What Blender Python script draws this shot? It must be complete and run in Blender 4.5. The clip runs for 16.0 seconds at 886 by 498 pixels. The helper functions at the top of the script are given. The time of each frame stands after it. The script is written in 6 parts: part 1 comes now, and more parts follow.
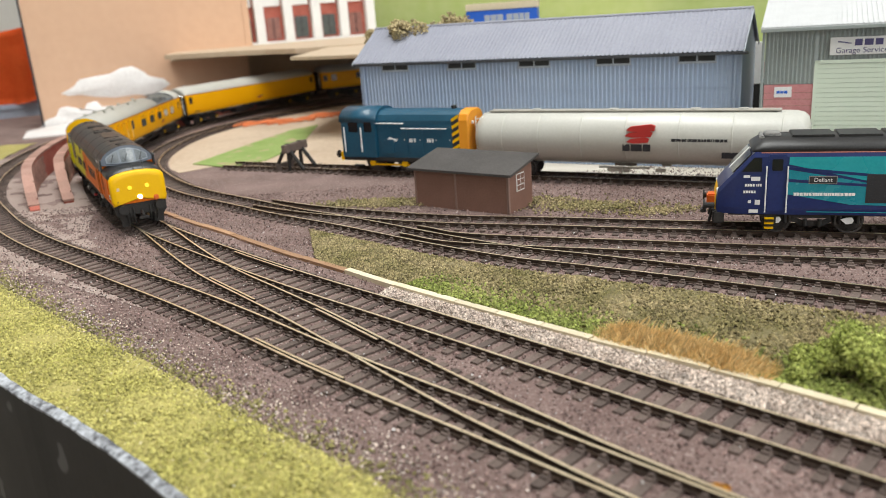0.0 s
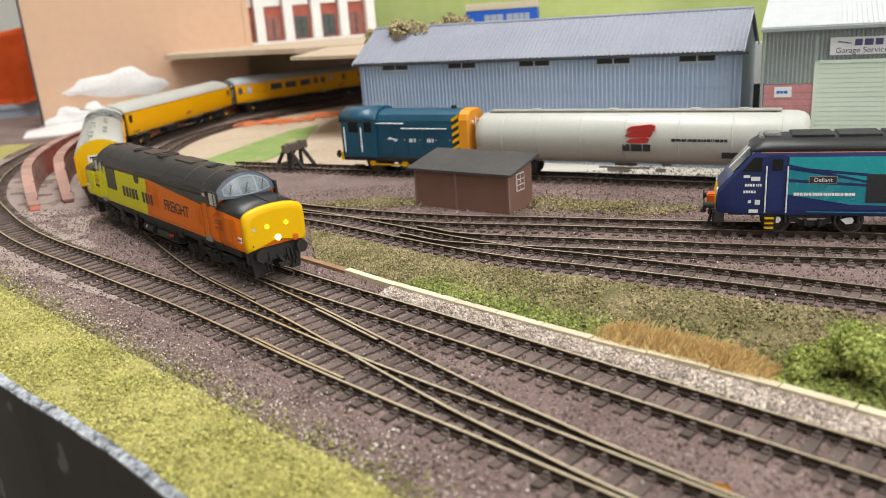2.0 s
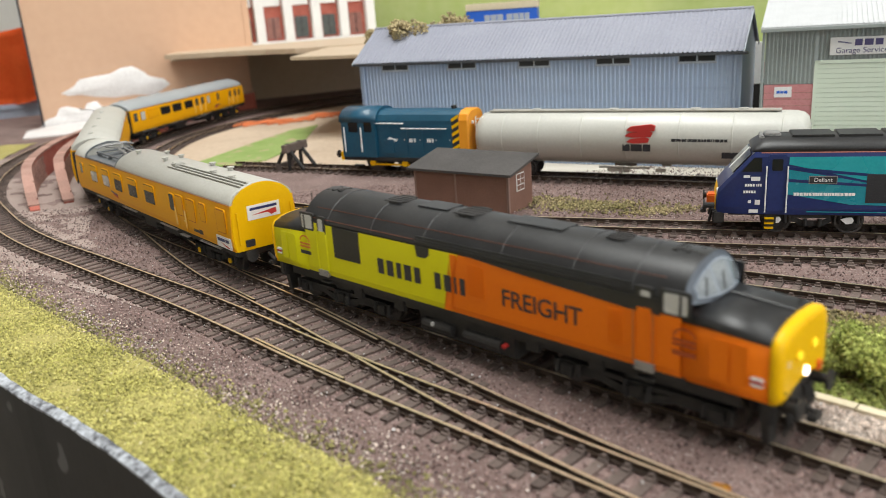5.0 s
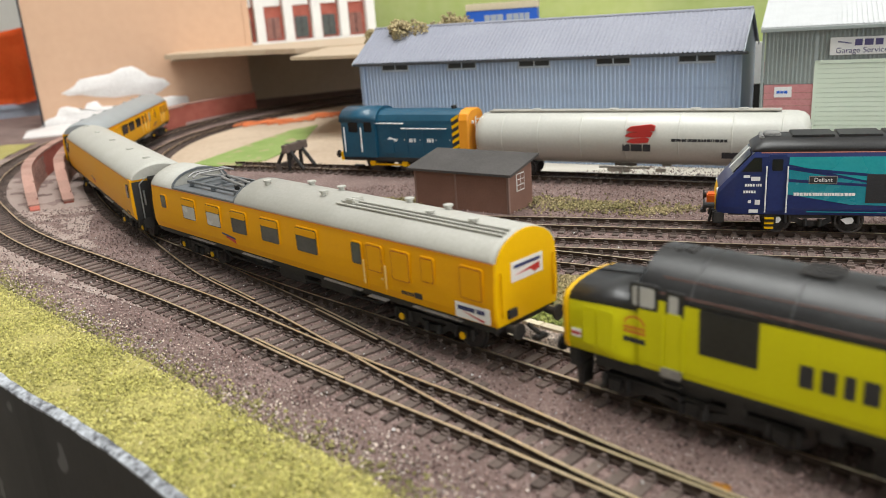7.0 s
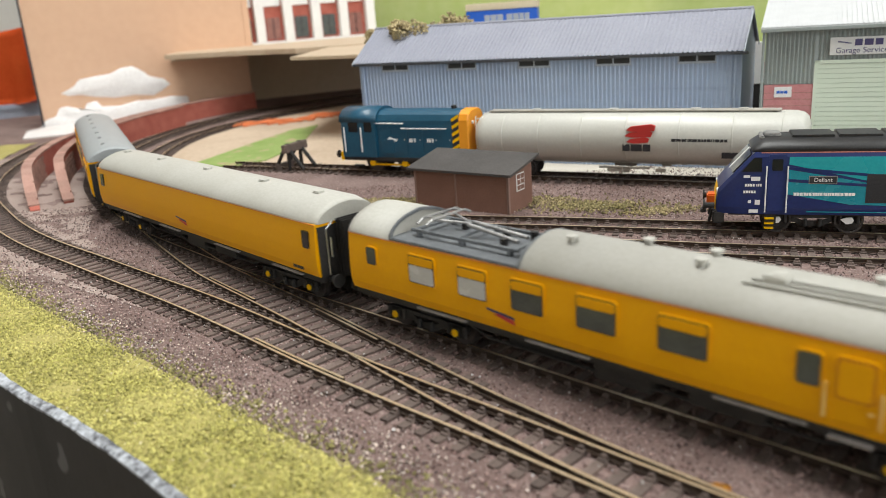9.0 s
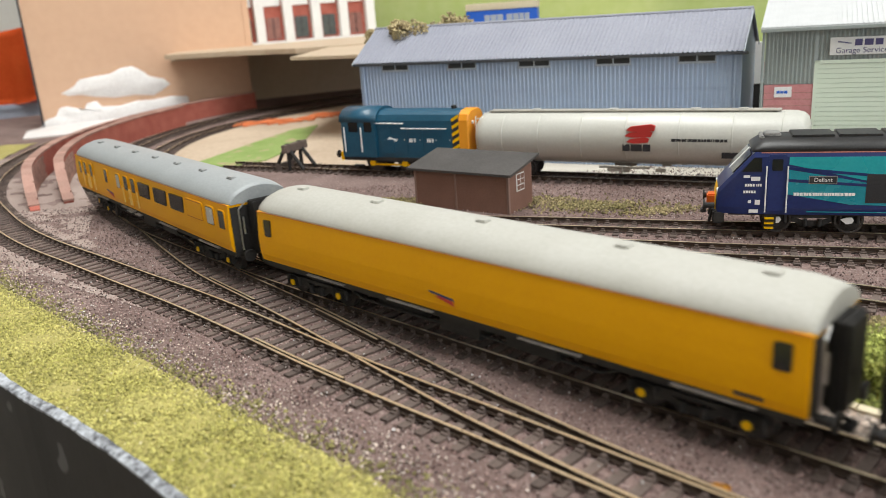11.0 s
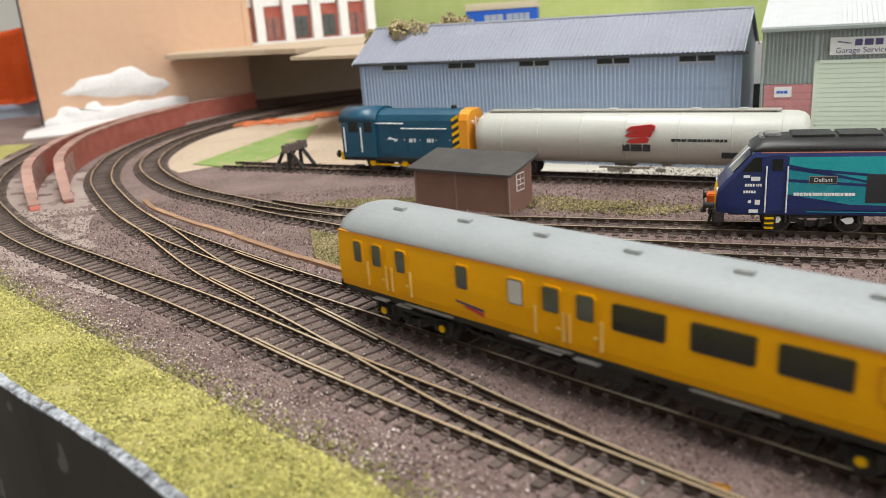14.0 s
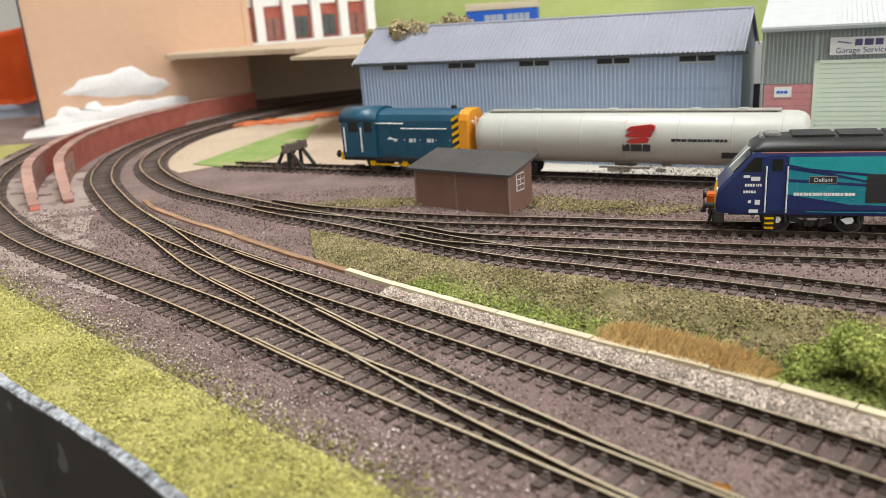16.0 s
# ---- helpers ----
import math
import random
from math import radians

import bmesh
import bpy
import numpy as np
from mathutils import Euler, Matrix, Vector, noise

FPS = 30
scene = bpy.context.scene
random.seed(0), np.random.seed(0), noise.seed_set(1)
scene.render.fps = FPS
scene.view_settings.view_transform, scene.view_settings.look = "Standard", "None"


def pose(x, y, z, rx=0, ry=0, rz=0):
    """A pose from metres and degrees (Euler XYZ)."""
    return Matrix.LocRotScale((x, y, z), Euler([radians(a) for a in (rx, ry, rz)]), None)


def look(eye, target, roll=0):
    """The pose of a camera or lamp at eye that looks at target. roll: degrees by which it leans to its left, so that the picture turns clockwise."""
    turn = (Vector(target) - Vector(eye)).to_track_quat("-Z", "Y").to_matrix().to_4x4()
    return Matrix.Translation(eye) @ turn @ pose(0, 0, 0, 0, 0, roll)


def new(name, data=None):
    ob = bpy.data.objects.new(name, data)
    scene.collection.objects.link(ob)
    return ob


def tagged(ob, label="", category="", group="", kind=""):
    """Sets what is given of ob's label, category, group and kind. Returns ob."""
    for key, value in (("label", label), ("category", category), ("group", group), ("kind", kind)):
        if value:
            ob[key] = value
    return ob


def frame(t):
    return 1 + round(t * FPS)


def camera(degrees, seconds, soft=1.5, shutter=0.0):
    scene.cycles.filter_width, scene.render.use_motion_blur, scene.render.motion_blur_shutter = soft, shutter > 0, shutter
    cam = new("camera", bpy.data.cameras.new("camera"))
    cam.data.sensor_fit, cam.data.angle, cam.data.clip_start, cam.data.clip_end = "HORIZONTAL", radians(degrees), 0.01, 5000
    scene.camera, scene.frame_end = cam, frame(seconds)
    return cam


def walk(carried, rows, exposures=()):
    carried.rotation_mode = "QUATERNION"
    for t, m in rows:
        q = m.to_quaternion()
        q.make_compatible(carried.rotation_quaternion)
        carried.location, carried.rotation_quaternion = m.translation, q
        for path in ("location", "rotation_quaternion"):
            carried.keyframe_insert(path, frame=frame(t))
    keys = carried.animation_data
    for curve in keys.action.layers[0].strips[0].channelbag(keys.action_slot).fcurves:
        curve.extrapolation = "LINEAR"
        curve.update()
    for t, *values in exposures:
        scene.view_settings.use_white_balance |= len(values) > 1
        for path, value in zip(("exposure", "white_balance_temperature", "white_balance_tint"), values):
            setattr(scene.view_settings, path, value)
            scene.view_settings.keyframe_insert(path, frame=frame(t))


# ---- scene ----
MM = 0.001
cam = camera(58.624, 16.0, soft=0.8, shutter=0.4)
eye = look((0, 0, 0.1270), (0, 1, 0.1270 - math.tan(0.29927)), -4.034)
walk(cam, [(0, eye), (16.0, eye)])
cam.data.dof.use_dof = True
cam.data.dof.focus_distance = 0.41
cam.data.dof.aperture_fstop = 12.5

# ---- world and lights ----
world = bpy.data.worlds.new("room_air")
scene.world = world
world.use_nodes = True
world.node_tree.nodes["Background"].inputs[0].default_value = (0.75, 0.85, 1.0, 1)
world.node_tree.nodes["Background"].inputs[1].default_value = 0.03
scene.view_settings.exposure = 0.0


def area(name, m, sx, sy, watts, colour):
    data = bpy.data.lights.new(name, "AREA")
    data.shape, data.size, data.size_y, data.energy, data.color = "RECTANGLE", sx, sy, watts, colour
    ob = new(name, data)
    ob.matrix_world = m
    return ob


area("ceiling_lamp_light", look((-0.1, 0.5, 1.98), (-0.1, 0.5, 0)), 0.7, 1.6, 47, (0.955, 0.97, 0.945))
area("ceiling_lamp_light", look((1.6, -0.6, 1.98), (1.6, -0.6, 0)), 0.6, 2.0, 33, (0.955, 0.97, 0.945))
# added fill from the right behind the camera; the room has no window
area("right_fill_light", look((1.7, -2.1, 0.8), (0.0, 0.5, 0.0)), 1.6, 1.3, 31, (0.92, 0.97, 1.0))


# ---- materials ----
def mat(name, colour, other=None, rough=0.6, metal=0.0, scale=120.0, fine=1500.0, mix=0.5, bump=0.15, dist=0.0003,
        coat=0.0, spec=0.5, jitter=0.0, emit=0.0, spots=None, spot_scale=400.0, spot_size=0.25):
    """Two colours mixed by noise at two scales, with fine relief; spots: a third colour in small specks."""
    m = bpy.data.materials.new(name)
    m.use_nodes = True
    nt = m.node_tree
    b = nt.nodes["Principled BSDF"]
    link = nt.links.new
    other = other or tuple(c * 0.82 for c in colour)
    tc = nt.nodes.new("ShaderNodeTexCoord")
    n1, n2 = nt.nodes.new("ShaderNodeTexNoise"), nt.nodes.new("ShaderNodeTexNoise")
    n1.inputs["Scale"].default_value, n1.inputs["Detail"].default_value = scale, 3
    n2.inputs["Scale"].default_value, n2.inputs["Detail"].default_value = fine, 2
    for n in (n1, n2):
        link(tc.outputs["Object"], n.inputs["Vector"])
    add = nt.nodes.new("ShaderNodeMath")
    add.operation = "ADD"
    link(n1.outputs["Fac"], add.inputs[0])
    link(n2.outputs["Fac"], add.inputs[1])
    ramp = nt.nodes.new("ShaderNodeMapRange")
    ramp.inputs["From Min"].default_value, ramp.inputs["From Max"].default_value = 1 - mix * 0.5, 1 + mix * 0.5
    link(add.outputs[0], ramp.inputs["Value"])
    mx = nt.nodes.new("ShaderNodeMix")
    mx.data_type = "RGBA"
    mx.inputs["A"].default_value, mx.inputs["B"].default_value = (*colour, 1), (*other, 1)
    link(ramp.outputs[0], mx.inputs["Factor"])
    out = mx.outputs["Result"]
    if spots:
        v = nt.nodes.new("ShaderNodeTexNoise")
        v.inputs["Scale"].default_value, v.inputs["Detail"].default_value = spot_scale, 1
        link(tc.outputs["Object"], v.inputs["Vector"])
        r2 = nt.nodes.new("ShaderNodeMapRange")
        r2.inputs["From Min"].default_value, r2.inputs["From Max"].default_value = 0.72 - spot_size, 0.78 - spot_size
        link(v.outputs["Fac"], r2.inputs["Value"])
        m2 = nt.nodes.new("ShaderNodeMix")
        m2.data_type = "RGBA"
        link(r2.outputs[0], m2.inputs["Factor"])
        link(out, m2.inputs["A"])
        m2.inputs["B"].default_value = (*spots, 1)
        out = m2.outputs["Result"]
    if jitter:
        geo, ob = nt.nodes.new("ShaderNodeNewGeometry"), nt.nodes.new("ShaderNodeObjectInfo")
        sm = nt.nodes.new("ShaderNodeMath")
        sm.operation = "ADD"
        link(geo.outputs["Random Per Island"], sm.inputs[0])
        link(ob.outputs["Random"], sm.inputs[1])
        fr = nt.nodes.new("ShaderNodeMath")
        fr.operation = "FRACT"
        link(sm.outputs[0], fr.inputs[0])
        rr = nt.nodes.new("ShaderNodeMapRange")
        rr.inputs["To Min"].default_value, rr.inputs["To Max"].default_value = 1 - jitter, 1 + jitter
        link(fr.outputs[0], rr.inputs["Value"])
        hs = nt.nodes.new("ShaderNodeHueSaturation")
        link(out, hs.inputs["Color"])
        link(rr.outputs[0], hs.inputs["Value"])
        out = hs.outputs["Color"]
    link(out, b.inputs["Base Color"])
    rg = nt.nodes.new("ShaderNodeMapRange")
    rg.inputs["To Min"].default_value, rg.inputs["To Max"].default_value = max(rough - 0.08, 0.02), min(rough + 0.1, 1)
    link(n1.outputs["Fac"], rg.inputs["Value"])
    link(rg.outputs[0], b.inputs["Roughness"])
    b.inputs["Metallic"].default_value = metal
    b.inputs["Coat Weight"].default_value = coat
    b.inputs["Specular IOR Level"].default_value = spec
    if emit:
        b.inputs["Emission Color"].default_value = (*colour, 1)
        b.inputs["Emission Strength"].default_value = emit
    if bump:
        bp = nt.nodes.new("ShaderNodeBump")
        bp.inputs["Strength"].default_value, bp.inputs["Distance"].default_value = bump, dist
        link(n2.outputs["Fac"], bp.inputs["Height"])
        link(bp.outputs[0], b.inputs["Normal"])
    return m


M_BALLAST = mat("brown_ballast", (0.125, 0.077, 0.068), (0.29, 0.205, 0.185), 0.95, scale=28, fine=900, mix=0.7, bump=1.0, dist=0.0009, spots=(0.44, 0.38, 0.35), spot_scale=900, spot_size=0.06)
M_STONE = mat("ballast_stone", (0.14, 0.085, 0.077), (0.33, 0.235, 0.215), 0.95, scale=40, fine=1200, jitter=0.75)
M_DUST = mat("dusty_brown_ground", (0.27, 0.20, 0.175), (0.46, 0.37, 0.33), 0.95, scale=22, fine=900, mix=0.8, bump=0.9, dist=0.0007)
M_PALE = mat("pale_ballast", (0.30, 0.22, 0.175), (0.53, 0.44, 0.36), 0.95, scale=60, fine=900, mix=0.8, bump=0.9, dist=0.0008)
M_PALESTONE = mat("pale_stone", (0.36, 0.28, 0.235), (0.66, 0.57, 0.50), 0.95, scale=60, fine=1200, jitter=0.6)
M_TURF = mat("yellow_green_turf", (0.33, 0.29, 0.085), (0.46, 0.40, 0.14), 1.0, scale=30, fine=1100, mix=0.8, bump=0.9, dist=0.0008, spots=(0.62, 0.56, 0.36), spot_scale=500, spot_size=0.05)
M_TUFT = mat("turf_flock", (0.34, 0.32, 0.085), (0.52, 0.47, 0.17), 1.0, scale=25, fine=800, jitter=0.42)
M_SCRUB = mat("olive_scrub", (0.17, 0.15, 0.055), (0.36, 0.29, 0.16), 1.0, scale=40, fine=1000, jitter=0.5)
M_SCRUBG = mat("green_scrub", (0.15, 0.19, 0.035), (0.32, 0.34, 0.10), 1.0, scale=40, fine=1000, jitter=0.5)
M_BUSH = mat("bush_foliage", (0.24, 0.30, 0.055), (0.52, 0.54, 0.17), 1.0, scale=60, fine=900, jitter=0.55)
M_STRAW = mat("dry_grass", (0.80, 0.56, 0.24), (0.88, 0.68, 0.36), 0.9, scale=60, fine=900, jitter=0.35)
M_RAILSIDE = mat("rusty_rail_side", (0.035, 0.022, 0.016), (0.075, 0.046, 0.03), 0.75, 0.2, scale=100, fine=1500)
M_RAILTOP = mat("worn_rail_head", (0.92, 0.80, 0.58), (0.66, 0.53, 0.36), 0.42, 1.0, scale=60, fine=1500, bump=0.05)
M_SLEEPER = mat("brown_sleeper", (0.085, 0.06, 0.05), (0.16, 0.12, 0.104), 0.85, scale=90, fine=1200, jitter=0.3, bump=0.3)
M_KERB = mat("cream_strip", (0.62, 0.53, 0.36), (0.70, 0.62, 0.46), 0.8, scale=60, fine=900, jitter=0.12, bump=0.3)
M_KERBB = mat("bare_wood_strip", (0.33, 0.18, 0.095), (0.44, 0.27, 0.16), 0.85, scale=60, fine=900, jitter=0.15, bump=0.3)
M_PLY = mat("plywood", (0.63, 0.39, 0.26), (0.70, 0.46, 0.31), 0.65, scale=8, fine=90, mix=0.9, bump=0.08)
M_PLYPALE = mat("pale_plywood", (0.50, 0.38, 0.26), (0.58, 0.46, 0.34), 0.7, scale=10, fine=120, mix=0.9, bump=0.08)
M_BAREBOARD = mat("bare_board", (0.46, 0.34, 0.24), (0.62, 0.50, 0.38), 0.8, scale=12, fine=200, mix=0.8, bump=0.2)
M_CARD = mat("cream_card", (0.66, 0.60, 0.50), (0.72, 0.67, 0.58), 0.85, scale=20, fine=300, bump=0.1)
M_BLACK = mat("black_board", (0.007, 0.0065, 0.006), (0.012, 0.0115, 0.011), 0.6, scale=20, fine=300, bump=0.1, spots=(0.10, 0.10, 0.10), spot_scale=60, spot_size=0.02)
M_WORN = mat("worn_edge_paint", (0.55, 0.58, 0.63), (0.09, 0.09, 0.10), 0.85, scale=160, fine=420, mix=0.5, bump=0.5)
M_PLASTER = mat("white_plaster", (0.72, 0.69, 0.68), (0.82, 0.80, 0.79), 0.85, scale=30, fine=300, bump=0.5, dist=0.001)
M_REDBRICK = mat("red_brick_card", (0.36, 0.085, 0.06), (0.48, 0.15, 0.11), 0.85, scale=60, fine=900, bump=0.3)
M_PINKBRICK = mat("dusty_brick_card", (0.33, 0.175, 0.14), (0.44, 0.27, 0.22), 0.85, scale=60, fine=900, jitter=0.2, bump=0.3)
M_GREENFELT = mat("green_felt", (0.20, 0.30, 0.07), (0.30, 0.38, 0.13), 1.0, scale=30, fine=500, bump=0.4, spots=(0.42, 0.33, 0.2), spot_scale=60, spot_size=0.08)
M_ORANGE = mat("orange_paint", (0.72, 0.17, 0.05), (0.80, 0.26, 0.10), 0.7, scale=60, fine=600)
M_CLOTH = mat("orange_cloth", (0.70, 0.09, 0.012), (0.80, 0.16, 0.03), 0.9, scale=8, fine=400, mix=0.8)
M_GREYCLOTH = mat("grey_plastic", (0.30, 0.34, 0.42), (0.36, 0.40, 0.48), 0.6, scale=8, fine=200)
M_STEELBLUE = mat("blue_grey_cladding", (0.37, 0.46, 0.62), (0.42, 0.51, 0.66), 0.5, scale=20, fine=500, bump=0.05)
M_ROOFGREY = mat("grey_roof_sheet", (0.27, 0.28, 0.34), (0.32, 0.33, 0.39), 0.65, scale=20, fine=500, bump=0.05)
M_DARKGLASS = mat("dark_glazing", (0.012, 0.014, 0.017), (0.02, 0.02, 0.022), 0.12, bump=0)
M_PALEGLASS = mat("frosted_and_daylit_glazing", (0.50, 0.50, 0.49), (0.56, 0.56, 0.55), 0.25, bump=0)
M_WINDOW = mat("coach_glazing", (0.055, 0.06, 0.058), (0.09, 0.10, 0.09), 0.12, bump=0)
M_WHITE = mat("white_paint", (0.78, 0.78, 0.77), (0.84, 0.84, 0.83), 0.55, scale=60, fine=600, bump=0.05)
M_TRIMGREY = mat("pale_grey_trim", (0.42, 0.46, 0.52), (0.46, 0.50, 0.56), 0.5, bump=0.05)
M_GARAGE = mat("grey_green_cladding", (0.30, 0.34, 0.33), (0.34, 0.38, 0.37), 0.55, scale=20, fine=500, bump=0.05)
M_ROLLER = mat("pale_green_shutter", (0.72, 0.82, 0.68), (0.76, 0.85, 0.72), 0.5, bump=0.05)
M_PINK = mat("pink_brickwork", (0.55, 0.22, 0.23), (0.62, 0.29, 0.29), 0.8, scale=80, fine=900)
M_HUT = mat("brown_hut_boards", (0.19, 0.095, 0.068), (0.23, 0.12, 0.09), 0.65, scale=60, fine=900, bump=0.15)
M_HUTROOF = mat("dark_roof_felt", (0.055, 0.05, 0.048), (0.085, 0.078, 0.075), 0.85, scale=60, fine=900, bump=0.2)
M_YELLOW = mat("warning_yellow", (0.85, 0.48, 0.001), (0.88, 0.51, 0.002), 0.38, scale=30, fine=800, bump=0.03, spec=0.25)
M_GAMBOGE = mat("network_yellow", (0.78, 0.36, 0.0), (0.81, 0.385, 0.001), 0.42, scale=30, fine=800, bump=0.03, spec=0.2)
M_LIME = mat("lime_yellow", (0.70, 0.66, 0.006), (0.73, 0.69, 0.01), 0.42, scale=30, fine=800, bump=0.03, spec=0.2)
M_LOCOORANGE = mat("bright_orange", (0.80, 0.17, 0.004), (0.84, 0.19, 0.006), 0.42, scale=30, fine=800, bump=0.03, spec=0.2)
M_LOCOBLACK = mat("satin_black", (0.011, 0.011, 0.012), (0.024, 0.024, 0.025), 0.38, scale=60, fine=900, bump=0.06)
M_UNDER = mat("dirty_underframe", (0.012, 0.011, 0.011), (0.03, 0.027, 0.025), 0.7, scale=120, fine=900, bump=0.2)
M_COACHROOF = mat("pale_grey_roof", (0.43, 0.42, 0.375), (0.49, 0.48, 0.44), 0.6, scale=40, fine=700, bump=0.08)
M_MIDROOF = mat("mid_grey_roof", (0.30, 0.32, 0.33), (0.35, 0.37, 0.38), 0.5, scale=40, fine=700, bump=0.06)
M_REDLINE = mat("red_band", (0.70, 0.20, 0.03), None, 0.5, bump=0)
M_RAILBLUE = mat("rail_blue", (0.006, 0.065, 0.12), (0.01, 0.085, 0.15), 0.4, scale=40, fine=700, bump=0.05, coat=0.2)
M_CREAM = mat("cream_tank_paint", (0.50, 0.495, 0.45), (0.55, 0.545, 0.50), 0.42, scale=30, fine=600, bump=0.04, coat=0.2)
M_EWSRED = mat("crimson_print", (0.55, 0.035, 0.03), None, 0.5, bump=0)
M_DARKPRINT = mat("dark_print", (0.03, 0.03, 0.035), None, 0.5, bump=0)
M_NAVY = mat("navy_paint", (0.010, 0.022, 0.11), (0.014, 0.03, 0.14), 0.3, scale=30, fine=700, bump=0.02, coat=0.4)
M_TEAL = mat("teal_paint", (0.014, 0.33, 0.38), (0.02, 0.37, 0.42), 0.25, scale=30, fine=700, bump=0.02, coat=0.5)
M_SILVER = mat("bright_metal", (0.75, 0.75, 0.75), (0.6, 0.6, 0.6), 0.3, 1.0, bump=0.02)
M_HEADLIGHT = mat("lit_headlight", (1.0, 0.93, 0.82), None, 0.3, bump=0, emit=5.0)
M_MARKER = mat("marker_light", (1.0, 0.80, 0.04), None, 0.3, bump=0, emit=0.7)
M_REDLAMP = mat("orange_coupler", (0.80, 0.16, 0.02), None, 0.5, bump=0)
M_WALL = mat("room_wall_paint", (0.72, 0.70, 0.66), (0.76, 0.74, 0.70), 0.9, scale=4, fine=80, bump=0.05)
M_FLOOR = mat("room_floor", (0.30, 0.24, 0.19), (0.36, 0.29, 0.23), 0.6, scale=4, fine=60, bump=0.05)
M_CEIL = mat("ceiling_paint", (0.80, 0.80, 0.78), None, 0.9, scale=4, fine=80, bump=0.03)
M_FIELD = mat("printed_fields", (0.36, 0.46, 0.13), (0.48, 0.55, 0.24), 0.8, scale=9, fine=60, mix=0.9, bump=0)
M_SKY = mat("printed_sky", (0.62, 0.70, 0.74), (0.76, 0.80, 0.82), 0.8, scale=6, fine=40, mix=0.9, bump=0)
M_DRYTREE = mat("straw_foliage", (0.36, 0.29, 0.15), (0.46, 0.38, 0.22), 1.0, scale=60, fine=700, jitter=0.4)
M_BLUE = mat("bright_blue", (0.02, 0.12, 0.60), (0.03, 0.15, 0.66), 0.4, bump=0.02)
M_LEAF = mat("fallen_leaf", (0.66, 0.33, 0.03), (0.40, 0.16, 0.05), 0.8, scale=300, fine=900)
M_REDLOBBY = mat("brown_red_glazing", (0.20, 0.07, 0.05), (0.30, 0.12, 0.09), 0.3, bump=0)
M_LAMP = mat("lamp_diffuser", (1.0, 0.97, 0.92), None, 0.5, bump=0, emit=3.0)


# ---- mesh helpers (millimetres) ----
def part(name, bm, material, parent=None, label=""):
    me = bpy.data.meshes.new(name)
    bmesh.ops.scale(bm, vec=(MM, MM, MM), verts=bm.verts)
    bmesh.ops.recalc_face_normals(bm, faces=bm.faces)
    bm.to_mesh(me)
    bm.free()
    for one in (material if isinstance(material, (list, tuple)) else [material]):
        me.materials.append(one)
    ob = new(name, me)
    if parent:
        ob.parent = parent
    if label:
        ob["label"] = label
    return ob


def thing(name, label, category, m=None, group="", kind=""):
    ob = new(name)
    ob.empty_display_size = 0.01
    if m:
        ob.matrix_world = m
    return tagged(ob, label, category, group, kind)


def at(x, y, z=0.0, deg=0.0):
    return pose(x * MM, y * MM, z * MM, 0, 0, deg)


def box(bm, x0, y0, z0, x1, y1, z1, bevel=0.0, mi=0):
    r = bmesh.ops.create_cube(bm, size=1.0)
    for v in r["verts"]:
        v.co = Vector((x0 + (v.co.x + 0.5) * (x1 - x0), y0 + (v.co.y + 0.5) * (y1 - y0), z0 + (v.co.z + 0.5) * (z1 - z0)))
    fs = {f for v in r["verts"] for f in v.link_faces}
    for f in fs:
        f.material_index = mi
    if bevel:
        es = list({e for v in r["verts"] for e in v.link_edges})
        bmesh.ops.bevel(bm, geom=es, offset=bevel, segments=2, affect="EDGES", clamp_overlap=True)
    return bm


def B(*a, **k):
    return box(bmesh.new(), *a, **k)


def rod(bm, p0, p1, r, n=10, r2=None):
    a, b = Vector(p0), Vector(p1)
    d = b - a
    m = Matrix.Translation((a + b) / 2) @ d.to_track_quat("Z", "Y").to_matrix().to_4x4()
    bmesh.ops.create_cone(bm, cap_ends=True, segments=n, radius1=r, radius2=r if r2 is None else r2, depth=d.length, matrix=m)
    return bm


def R(*a, **k):
    return rod(bmesh.new(), *a, **k)


def prism(bm, pts, axis, a, b):
    """A flat outline pts pulled along axis from a to b; pts are the two other coordinates in order."""
    def put(p, c):
        q = list(p)
        q.insert("xyz".index(axis), c)
        return bm.verts.new(q)
    lo, hi = [put(p, a) for p in pts], [put(p, b) for p in pts]
    n = len(pts)
    bm.faces.new(lo)
    bm.faces.new(hi[::-1])
    for i in range(n):
        bm.faces.new((lo[i], lo[(i + 1) % n], hi[(i + 1) % n], hi[i]))
    return bm


def PR(pts, axis, a, b):
    return prism(bmesh.new(), pts, axis, a, b)


def loft(stations, cap=True, smooth=True):
    """stations: (x, ring of (y, z)), rings with the same number of points."""
    bm = bmesh.new()
    rings = [[bm.verts.new((x, y, z)) for y, z in ring] for x, ring in stations]
    n = len(rings[0])
    for a, b in zip(rings, rings[1:]):
        for i in range(n):
            f = bm.faces.new((a[i], a[(i + 1) % n], b[(i + 1) % n], b[i]))
            f.smooth = smooth
    if cap:
        bm.faces.new(rings[0])
        bm.faces.new(rings[-1][::-1])
    return bm


def mirror(half):
    """A closed ring from a half outline (y, z) that starts low and ends at the top."""
    return half + [(-y, z) for y, z in reversed(half) if y > 1e-6]


def soup(name, verts, faces, material, parent=None, label="", smooth=False):
    me = bpy.data.meshes.new(name)
    me.from_pydata((np.asarray(verts) * MM).tolist(), [], faces)
    for one in (material if isinstance(material, (list, tuple)) else [material]):
        me.materials.append(one)
    if smooth:
        me.shade_smooth()
    ob = new(name, me)
    if parent:
        ob.parent = parent
    if label:
        ob["label"] = label
    return ob


